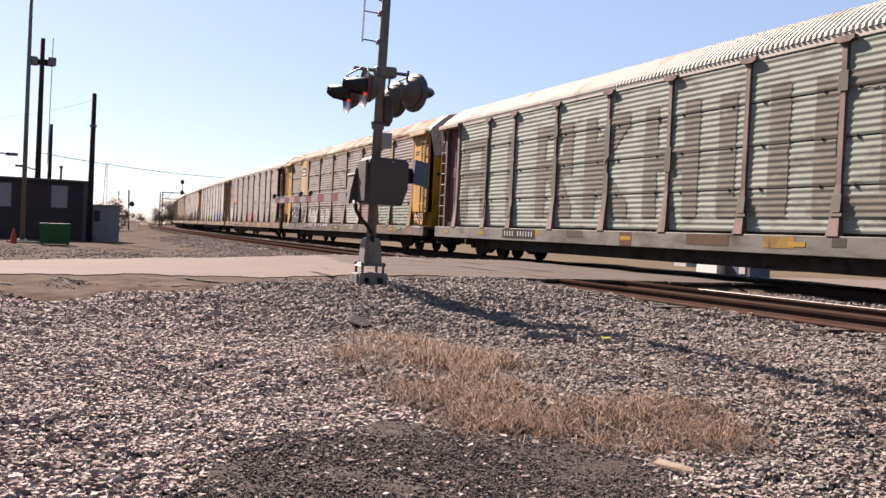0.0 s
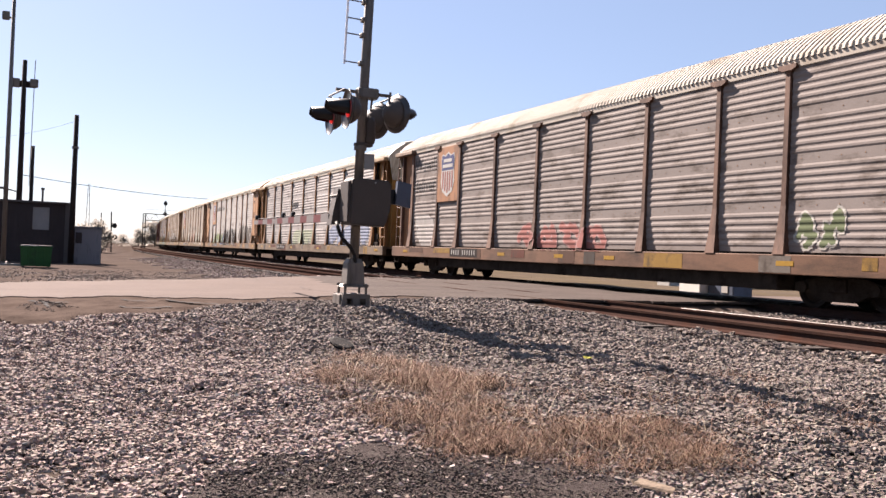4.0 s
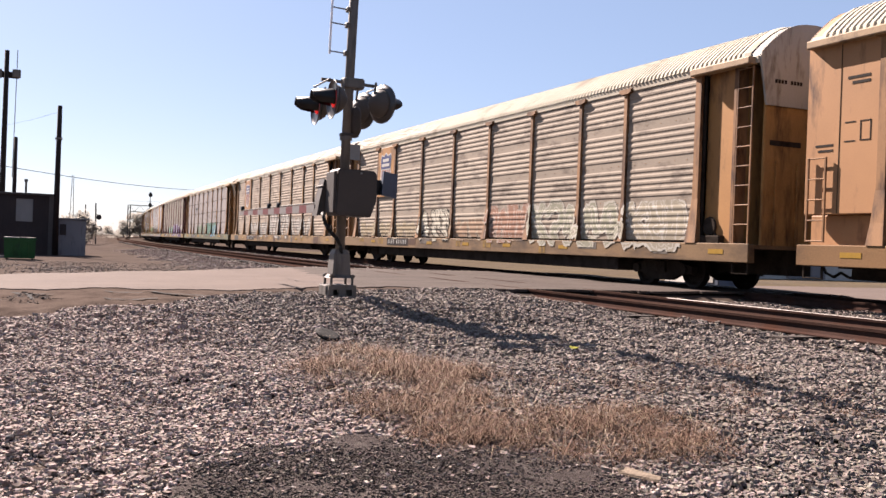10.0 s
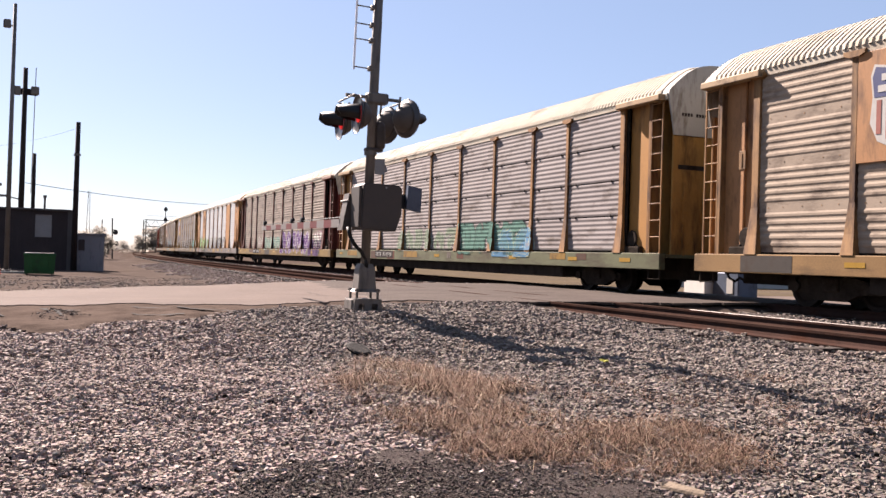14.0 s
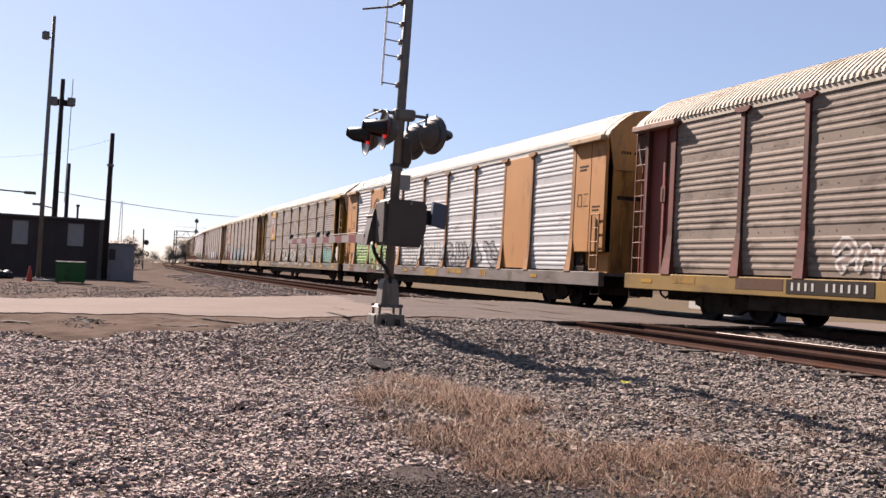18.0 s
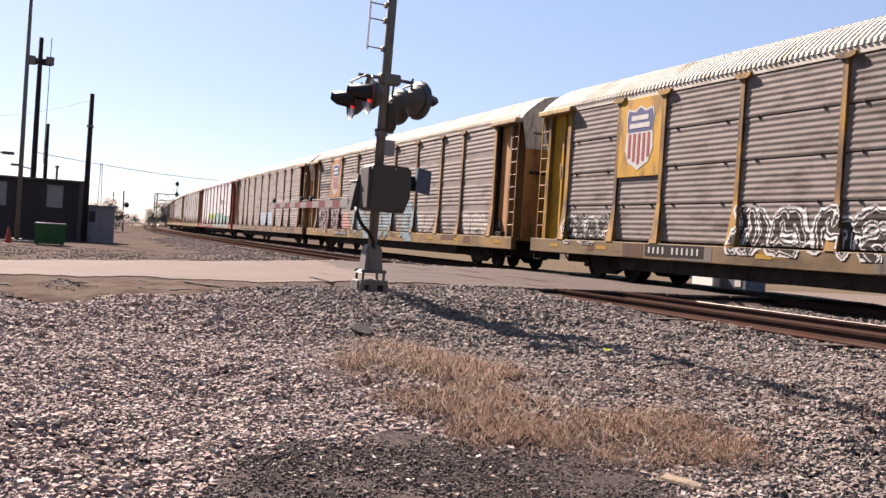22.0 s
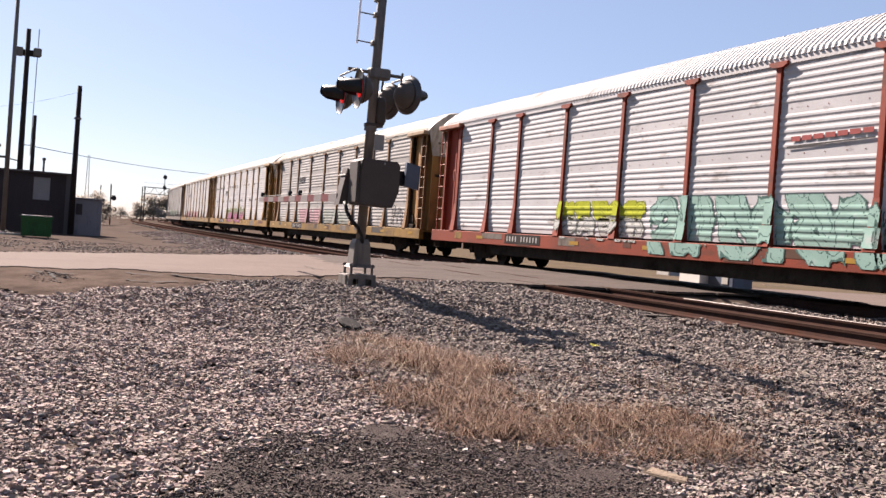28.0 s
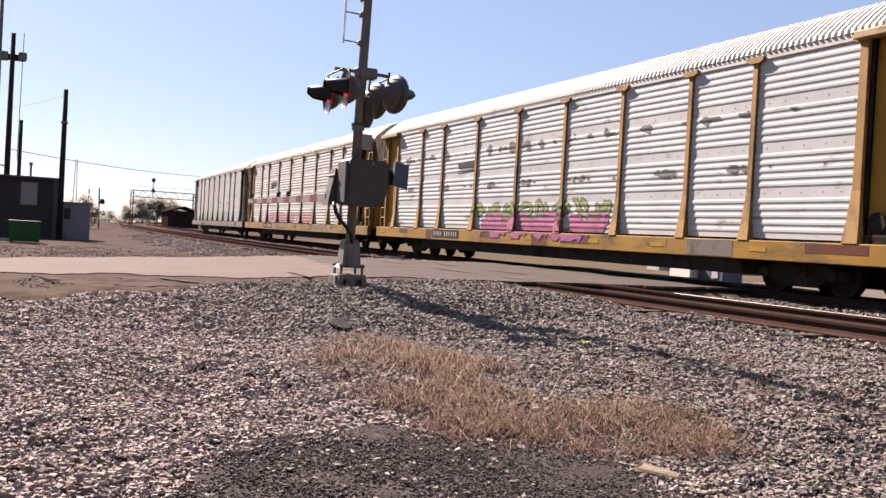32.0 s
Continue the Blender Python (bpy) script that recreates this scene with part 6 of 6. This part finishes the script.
def crack(points, wide):
    b = Build()
    fine = []
    for (x0, y0), (x1, y1) in zip(points, points[1:]):
        for i in range(6):
            fine.append((x0 + (x1 - x0) * i / 6 + random.uniform(-0.03, 0.03), y0 + (y1 - y0) * i / 6 + random.uniform(-0.04, 0.04), wide * random.uniform(0.4, 1.3)))
    lift = lambda u, v: float(max(shoulder_height(np.array(u), np.array(v)), road_height(u, v) - 0.014 if v < lane_edge(u) else road_height(u, v))) + 0.012
    for (x0, y0, w0), (x1, y1, w1) in zip(fine, fine[1:]):
        n = Vector((y0 - y1, x1 - x0)).normalized()
        n.x *= 0.4
        z0, z1 = lift(x0, y0), lift(x1, y1)
        b.face([(x0 - n.x * w0, y0 - n.y * w0, z0), (x1 - n.x * w1, y1 - n.y * w1, z1), (x1 + n.x * w1, y1 + n.y * w1, z1), (x0 + n.x * w0, y0 + n.y * w0, z0)])
    part("crack", b, crack_dark, road)


for pts, w in (([(1.07, 14.35), (1.45, 13.95), (1.81, 13.35), (2.15, 13.1), (2.5, 12.9)], 0.07), ([(-0.09, 14.05), (0.03, 13.6), (0.24, 13.6), (0.39, 13.62)], 0.07),
               ([(0.03, 13.5), (0.1, 13.0), (0.11, 12.4)], 0.05), ([(-1.3, 13.1), (-0.65, 12.8), (-0.54, 12.6)], 0.08), ([(4.8, 18.4), (4.79, 17.2), (4.77, 16.0)], 0.03), ([(0.95, 12.7), (1.3, 12.45), (1.7, 12.6)], 0.05)):
    crack(pts, w)

# ---- yard past the road ----
dark_siding = surface("dark_siding", "#4d4242", rough=0.75, var=0.2, scale=1.5, grain=30, bump=0.15, stain="#5a4c4b", amount=0.4, streak=(2, 2, 0.4))
board_grey = surface("boarded_window", "#bdb9b6", rough=0.7, var=0.12, scale=2, grain=30, bump=0.05)
trim_grey = surface("grey_trim", "#77706d", rough=0.7, var=0.15, scale=2, grain=30, bump=0.05)
shed_grey = surface("shed_grey", "#a2a0a6", rough=0.65, var=0.12, scale=1, grain=20, bump=0.08, stain="#6d6a6c", amount=0.35, streak=(2, 2, 0.4))
pole_wood = surface("creosote_pole", "#3a2c28", rough=0.9, var=0.3, scale=3, grain=40, bump=0.3, streak=(6, 6, 0.5), stain="#241b19", amount=0.4)
bin_green = surface("green_paint", "#226a30", rough=0.5, var=0.2, scale=2, grain=30, bump=0.05, stain="#27402a", amount=0.3)
cone_orange = surface("orange_plastic", "#d9482a", rough=0.5, var=0.12, scale=4, grain=30, bump=0.03)


def flat_building():
    b = thing("flat_roofed_building", "low dark flat-roofed building with boarded windows", "building")
    x0, x1, y0, y1, z0, z1 = -9.5, 1.43, 56.0, 66.0, -0.8, 2.72
    holes = [(-0.5, 0.34, 1.26, 2.5), (-3.3, -2.5, 1.2, 2.5), (-6.4, -5.5, 1.2, 2.5)]
    xs = sorted({x0, x1, *[h[0] for h in holes], *[h[1] for h in holes]})
    for a, c in zip(xs, xs[1:]):
        hole = [h for h in holes if h[0] == a]
        if hole:
            part("wall", Build().box(a, c, y0, y0 + 0.25, z0, hole[0][2]), dark_siding, b)
            part("wall", Build().box(a, c, y0, y0 + 0.25, hole[0][3], z1), dark_siding, b)
        else:
            part("wall", Build().box(a, c, y0, y0 + 0.25, z0, z1), dark_siding, b)
    part("wall", Build().box(x1 - 0.25, x1, y0 + 0.25, y1, z0, z1), dark_siding, b)
    part("wall", Build().box(x0, x0 + 0.25, y0 + 0.25, y1, z0, z1), dark_siding, b)
    part("wall", Build().box(x0, x1, y1, y1 + 0.25, z0, z1), dark_siding, b)
    part("roof", Build().box(x0 - 0.15, x1 + 0.12, y0 - 0.2, y1 + 0.4, z1, z1 + 0.1, 0.02), trim_grey, b, "flat roof with grey edge")
    part("corner_board", Build().box(x1 - 0.28, x1 + 0.02, y0 - 0.04, y0, z0, z1), trim_grey, b)
    for h in holes:
        win = part("window", Build().box(h[0], h[1], y0 + 0.05, y0 + 0.1, h[2], h[3]), board_grey, b, "boarded window")
        part("window_sill", Build().box(h[0] - 0.05, h[1] + 0.05, y0 - 0.03, y0, h[2] - 0.06, h[2], 0.005), dark_siding, win)
        part("window_head", Build().box(h[0] - 0.05, h[1] + 0.05, y0 - 0.03, y0, h[3], h[3] + 0.06, 0.005), dark_siding, win)
    for i in range(26):
        sx = x0 + 0.3 + i * 0.42
        if not any(h[0] - 0.1 < sx < h[1] + 0.1 for h in holes) and sx < x1 - 0.35:
            part("batten", Build().box(sx - 0.02, sx + 0.02, y0 - 0.02, y0, z0, z1), dark_siding, b)
    part("vent_pipe", Build().tube((-0.05, 60, z1 + 0.1), (-0.05, 60, z1 + 1.0), 0.06, n=8).box(-0.15, 0.05, 59.9, 60.1, z1 + 0.9, z1 + 1.05, 0.02), trim_grey, b)


flat_building()


def grey_shed():
    s = thing("equipment_shed", "pale grey metal equipment shed", "shed")
    body = part("body", Build().box(1.63, 3.08, 55.6, 58, -0.8, 1.46, 0.03), shed_grey, s)
    part("roof", Build().box(1.58, 3.13, 55.5, 58.1, 1.46, 1.54, 0.02), shed_grey, s)
    part("door", Build().box(1.72, 2.05, 55.56, 55.6, 0.6, 1.2, 0.01), dark_siding, s, "dark small hatch")
    part("rib", Build().box(2.34, 2.37, 55.57, 55.6, -0.7, 1.4), shed_grey, s)


grey_shed()


def pole(name, label, x, y, top, r, mat, extra=None):
    p = thing(name, label, "pole", at=pose(x, y, float(land(x, y)) - 0.3))
    part("shaft", Build().tube((0, 0, 0), (0, 0, top + 0.7), r, r * 0.72, n=12), mat, p, "", True)
    return p


up = pole("utility_pole", "dark wooden utility pole with a floodlight bracket", -1.45, 66.5, 12.4, 0.2, pole_wood)
part("bracket", Build().box(-0.55, 0.75, -0.08, 0.08, 11.35, 11.75, 0.03), pole_wood, up)
part("floodlight", Build().box(-0.75, -0.25, -0.3, 0.1, 11.3, 11.85, 0.05), galv, up, "boxy floodlight")
part("floodlight", Build().box(0.35, 0.85, -0.3, 0.1, 11.4, 11.9, 0.05), galv, up, "boxy floodlight")
part("lamp_arm", Build().tube((0, 0, 4.55), (-1.0, -0.3, 4.75), 0.04, n=6).box(-1.35, -0.85, -0.4, -0.2, 4.68, 4.82, 0.03), galv, up)
part("whip_aerial", Build().tube((0.55, 0.1, 5.0), (0.62, 0.1, 13.2), 0.025, n=5), galv, up)
pole("utility_pole", "short dark wooden pole", -0.75, 66.5, 6.9, 0.15, pole_wood)
up3 = pole("utility_pole", "dark wooden utility pole beside the grey shed", 1.5, 55.2, 7.75, 0.17, pole_wood)
part("pole_band", Build().lathe([(0, 0.17), (0, 0.19), (0.12, 0.19), (0.12, 0.17)], (0, 0, 6.6), (0, 0, 1), 12), galv, up3)
lp = pole("lamp_post", "tall grey steel lamp post", -1.68, 50, 12.6, 0.12, galv)
part("foot_plate", Build().box(-0.22, 0.22, -0.22, 0.22, 0.28, 0.42, 0.02), galv, lp)
part("lamp_head", Build().tube((0, 0, 12.2), (-0.3, 0, 12.25), 0.04, n=6).box(-0.5, -0.16, -0.12, 0.12, 12.1, 12.5, 0.05), galv, lp)
lp2 = pole("lamp_post", "grey lamp post with a long horizontal arm", -6.4, 50, 4.6, 0.1, galv)
part("arm", Build().tube((0, 0, 4.62), (4.0, 0, 4.52), 0.035, n=6), galv, lp2)
part("lamp_head", Build().box(3.85, 4.4, -0.12, 0.12, 4.44, 4.58, 0.04), galv, lp2)


def dumpster():
    d = thing("dumpster", "green steel dumpster with an open lid", "dumpster")
    x0, x1, y0, y1, z0, z1 = -0.80, 0.42, 45.0, 46.4, -0.50, 0.40
    body = Build().prism([(x0, y0, z0 + 0.08), (x1, y0, z0 + 0.08), (x1 + 0.03, y0 - 0.05, z1), (x0 - 0.03, y0 - 0.05, z1)], (0, 0.06, 0))
    body.box(x0, x0 + 0.05, y0, y1, z0 + 0.08, z1, 0.01).box(x1 - 0.05, x1, y0, y1, z0 + 0.08, z1, 0.01).box(x0, x1, y1 - 0.05, y1, z0 + 0.08, z1, 0.01).box(x0, x1, y0, y1, z0 + 0.04, z0 + 0.1, 0.01)
    part("body", body, bin_green, d)
    part("rim", Build().box(x0 - 0.06, x1 + 0.06, y0 - 0.09, y0 - 0.03, z1 - 0.05, z1 + 0.02, 0.01), bin_green, d)
    part("lid", Build().box(x0 - 0.02, x0 + 0.6, y0 - 0.05, y1, z1 + 0.03, z1 + 0.06, 0.01), pale_grey, d, "pale plastic lid")
    part("lid", Build().box(x0 + 0.62, x1 + 0.02, y0 - 0.02, y1, z1 + 0.03, z1 + 0.06, 0.01), sign_black, d, "black plastic lid")
    for x in (x0 + 0.3, x0 + 0.62, x0 + 0.94):
        part("rib", Build().box(x - 0.03, x + 0.03, y0 - 0.05, y0 + 0.01, z0 + 0.1, z1 - 0.06, 0.01), bin_green, d)
    for x in (x0 + 0.1, x1 - 0.1):
        for y in (y0 + 0.15, y1 - 0.15):
            part("caster", Build().tube((x - 0.03, y, z0 - 0.02), (x + 0.03, y, z0 - 0.02), 0.08, n=10), rubber, d)


dumpster()


def cone(x, y):
    z = float(land(x, y)) - 0.02
    c = thing("traffic_cone", "orange plastic traffic cone", "traffic cone", at=pose(x, y, z))
    part("base", Build().box(-0.19, 0.19, -0.19, 0.19, 0, 0.04, 0.01), cone_orange, c)
    part("body", Build().lathe([(0.04, 0.15), (0.7, 0.03), (0.72, 0.0)], (0, 0, 0), (0, 0, 1), 16), cone_orange, c, "", True)


cone(-1.9, 46)
pz = float(land(-3.3, 49))
pile = Build()
for i in range(7):
    cx, cy, r = random.uniform(-0.7, 0.7), random.uniform(-0.3, 0.3), random.uniform(0.2, 0.38)
    pile.lathe([(0, r * 0.8), (r * 0.5, r), (r * 1.1, r * 0.7), (r * 1.4, r * 0.2), (r * 1.45, 0)], (cx, cy, -0.02), (random.uniform(-0.2, 0.2), random.uniform(-0.2, 0.2), 1), 9)
heap = part("refuse_heap", pile, rubber)
heap.matrix_basis = pose(-3.35, 49, pz - 0.02)
tagged(heap, "heap of black refuse bags by the building", "refuse bags")
kerb = part("parking_kerb", Build().box(-0.75, 0.75, -0.09, 0.09, 0, 0.13, 0.03), pale_grey)
kerb.matrix_basis = pose(-1.5, 47.5, float(land(-1.5, 47.5)) - 0.03)
tagged(kerb, "pale concrete parking kerb", "kerb")


def wire(name, a, b, sag, r, label):
    w = Build()
    a, b = Vector(a), Vector(b)
    prev = a
    for i in range(1, 33):
        t = i / 32
        p = a.lerp(b, t) - Vector((0, 0, sag * 4 * t * (1 - t)))
        w.tube(prev, p, r, n=5, caps=False)
        prev = p
    tagged(part(name, w, cable_black), label, "cable")


wire("overhead_cable", (-1.4, 66.4, 4.85), (44.0, 150, 10.7), 1.6, 0.022, "thin black overhead cable")
wire("overhead_cable", (1.5, 55.2, 7.3), (-9, 62, 6.6), 0.8, 0.005, "thin overhead service cable")

# ---- signal gantry and far signals ----
iron = surface("dark_gantry_steel", "#4a4644", rough=0.8, metal=0.3, var=0.2, scale=2, grain=20, bump=0.1)


def gantry():
    g = thing("signal_gantry", "dark steel signal gantry over the tracks", "signal gantry")
    y, x0, x1, zb, zt = 210.0, 20.0, 33.0, 5.7, 7.1
    for x in (x0, x1):
        leg = Build()
        for dx in (-0.25, 0.25):
            for dy in (-0.4, 0.4):
                leg.box(x + dx - 0.06, x + dx + 0.06, y + dy - 0.06, y + dy + 0.06, -1.0, zt)
        for i in range(6):
            z = -0.6 + i * 1.3
            leg.tube((x - 0.25, y - 0.4, z), (x + 0.25, y - 0.4, z + 1.2), 0.035, n=5)
        part("leg", leg, iron, g)
    for z in (zb, zt):
        for dy in (-0.4, 0.4):
            part("chord", Build().box(x0, x1, y + dy - 0.06, y + dy + 0.06, z - 0.07, z + 0.07), iron, g)
    for i in range(12):
        a = x0 + (x1 - x0) * i / 12
        c = x0 + (x1 - x0) * (i + 1) / 12
        part("lattice_bar", Build().tube((a, y - 0.4, zb if i % 2 else zt), (c, y - 0.4, zt if i % 2 else zb), 0.045, n=5), iron, g)
    part("rail", Build().box(x0, x1, y - 0.45, y - 0.42, zt + 0.9, zt + 0.94), iron, g)
    sp = part("signal_post", Build().tube((24.2, y - 0.4, zb), (24.2, y - 0.4, 9.2), 0.07, n=8), iron, g)
    for z, r in ((9.45, 0.42), (7.2, 0.4)):
        part("signal_head", Build().lathe([(0, 0), (0, r), (0.06, r), (0.06, 0)], (24.2, y - 0.55, z), (0, -1, 0), 18).box(24.0, 24.4, y - 0.5, y - 0.3, z - 0.35, z + 0.55, 0.03), sign_black, g, "black signal head")


gantry()
fs = thing("far_crossing_signal", "distant crossing signal with paired flashers", "crossing signal")
part("mast", Build().tube((7.75, 120, -1), (7.6, 120, 4.4), 0.08, n=8), iron, fs)
for z, dx in ((2.7, 0.35), (1.3, 0.45)):
    part("flasher", Build().lathe([(0, 0), (0, 0.3), (0.08, 0.3), (0.08, 0)], (7.65 + dx, 119.9, z), (0, -1, 0), 14).tube((7.65, 120, z + 0.3), (7.65 + dx + 0.2, 120, z + 0.3), 0.04, n=5), sign_black, fs)
pole("utility_pole", "distant wooden utility pole", 7.0, 130, 4.6, 0.1, pole_wood)
tower = thing("lattice_mast", "distant thin lattice radio mast", "mast")
for dx in (-0.4, 0.4):
    part("rail", Build().tube((7.4 + dx, 180, -1), (7.4 + dx * 0.3, 180, 11), 0.05, n=5), galv, tower)
for i in range(9):
    part("lattice_bar", Build().tube((7.0 + 0.03 * i, 180, i * 1.2), (7.8 - 0.03 * i, 180, i * 1.2 + 1.1), 0.03, n=4), galv, tower)

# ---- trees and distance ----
# leaf greys paled so the colour carries the haze of distance
leaf_hazed = stone_material("hazed_leaves", ["#a09c92", "#aea799", "#94928a", "#b8b0a4"])
ln = leaf_hazed.node_tree
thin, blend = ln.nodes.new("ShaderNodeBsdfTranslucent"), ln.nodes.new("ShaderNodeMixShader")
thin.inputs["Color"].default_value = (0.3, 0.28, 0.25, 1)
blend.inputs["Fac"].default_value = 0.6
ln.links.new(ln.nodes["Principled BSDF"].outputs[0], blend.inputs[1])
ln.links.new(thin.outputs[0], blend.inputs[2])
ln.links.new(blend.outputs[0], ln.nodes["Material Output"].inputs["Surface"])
# trunks and limbs paled for the same haze
hazed_bark = surface("hazed_bark", "#7a6d64", rough=0.95, var=0.3, scale=3, grain=30, bump=0.4)


def tree(x, y, tall, wide, seed, bare=False):
    r = np.random.default_rng(seed)
    t = thing("tree", "leafless winter tree with fine grey twigs" if bare else "distant tree with uneven crown, paled with painted haze", "tree", group="trees in the distance", at=pose(x, y, float(land(x, y)) - 0.3))
    b = Build().tube((0, 0, 0), (0, 0, tall * 0.45), tall * 0.03, tall * 0.02, n=7)
    tips = []
    for i in range(9 if not bare else 14):
        a, e = r.uniform(0, 6.28), r.uniform(0.5, 1.25)
        s = Vector((0, 0, tall * r.uniform(0.2, 0.45)))
        q = s + Vector((math.cos(a) * math.cos(e), math.sin(a) * math.cos(e), math.sin(e))) * tall * r.uniform(0.3, 0.5)
        b.tube(s, q, tall * 0.014, tall * 0.005, n=5)
        tips.append(q)
        if bare:
            for _ in range(6):
                k = s.lerp(q, r.uniform(0.4, 1))
                b.tube(k, k + Vector((r.normal(0, 1), r.normal(0, 1), abs(r.normal(0.6, 0.6)))) * tall * 0.12, tall * 0.004, tall * 0.0015, n=4, caps=False)
    part("trunk", b, hazed_bark, t)
    if not bare:
        n = 2300
        lumps = np.column_stack([r.normal(0, wide * 0.26, 14), r.normal(0, wide * 0.26, 14), tall * r.uniform(0.2, 0.85, 14)])
        lumps[:, :2] *= (1.15 - lumps[:, 2:] / tall)
        p = lumps[r.integers(0, 14, n)] + r.normal(0, 1, (n, 3)) * np.array((wide * 0.1, wide * 0.1, tall * 0.075))
        p[:, 2] = np.maximum(p[:, 2], tall * 0.05 * r.uniform(0, 3, n))
        u, w = r.normal(0, 1, (n, 3)), r.normal(0, 1, (n, 3))
        s = tall * 0.04
        v = np.stack([p - s * u * 0.5, p + s * w * 0.5, p + s * u * 0.5, p - s * w * 0.5], 1).reshape(-1, 3)
        crown = raw_mesh("crown", v, np.arange(4 * n).reshape(-1, 4), leaf_hazed, flat=True)
        crown.parent = t
        tagged(crown, kind="stuff")


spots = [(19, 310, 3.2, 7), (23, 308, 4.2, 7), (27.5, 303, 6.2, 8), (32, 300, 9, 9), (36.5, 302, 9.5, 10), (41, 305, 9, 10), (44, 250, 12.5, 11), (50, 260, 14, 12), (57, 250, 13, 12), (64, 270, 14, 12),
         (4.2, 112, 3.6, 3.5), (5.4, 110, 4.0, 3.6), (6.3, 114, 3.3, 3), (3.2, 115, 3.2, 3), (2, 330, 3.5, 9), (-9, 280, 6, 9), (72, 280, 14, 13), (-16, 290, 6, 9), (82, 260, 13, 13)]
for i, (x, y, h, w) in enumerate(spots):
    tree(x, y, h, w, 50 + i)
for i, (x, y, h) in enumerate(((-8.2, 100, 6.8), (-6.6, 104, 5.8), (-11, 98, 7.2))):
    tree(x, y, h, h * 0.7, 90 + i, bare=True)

rust_siding = surface("rust_brown_siding", "#4d3a36", rough=0.95, var=0.2, scale=1, grain=20, bump=0.1, spec=0.0)
barn = thing("trackside_barn", "low dark barn with a gabled roof past the gantry", "barn")
part("wall", Build().box(23.0, 28.5, 175, 184, -1, 2.8), rust_siding, barn)
part("roof", Build().prism([(22.7, 174.6, 2.75), (25.8, 174.6, 3.7), (28.9, 174.6, 2.75), (28.9, 174.6, 2.55), (25.8, 174.6, 3.5), (22.7, 174.6, 2.55)], (0, 10, 0)), rust_siding, barn)

# ---- beyond the tracks ----
white_block = part("concrete_block", Build().box(-0.4, 0.4, -0.56, 0.56, 0, 0.8, 0.03), surface("white_block", "#f0eee8", tone=1.0, rough=0.8, var=0.1, scale=3), None)
white_block.matrix_basis = pose(20.45, 25.66, -0.31)
tagged(white_block, "white-painted concrete block past the tracks", "concrete block")
op = thing("crossing_signal", "second crossing signal base past the tracks", "crossing signal", at=pose(20.7, 24.4, -0.31))
part("base", Build().box(-0.4, 0.4, -0.62, 0.62, 0, 0.9, 0.03), slate, op, "dark blue-grey steel base")
part("mast", Build().tube((0, 0, 0.85), (0, 0, 4.6), 0.064, n=10), galv, op)
part("marker", Build().box(-0.42, -0.4, -0.38, -0.08, 0.22, 0.72, 0.005), white_paint, op, "white marker plate")
dock = thing("loading_dock", "long pale concrete loading dock in the distance", "loading dock")
part("wall", Build().box(27, 70, 36, 37, -0.6, 1.4, 0.04), white_paint, dock)
for x in range(29, 70, 6):
    part("dock_door", Build().box(x, x + 2.6, 35.94, 36.0, -0.2, 1.1, 0.02), shed_grey, dock)

motions()
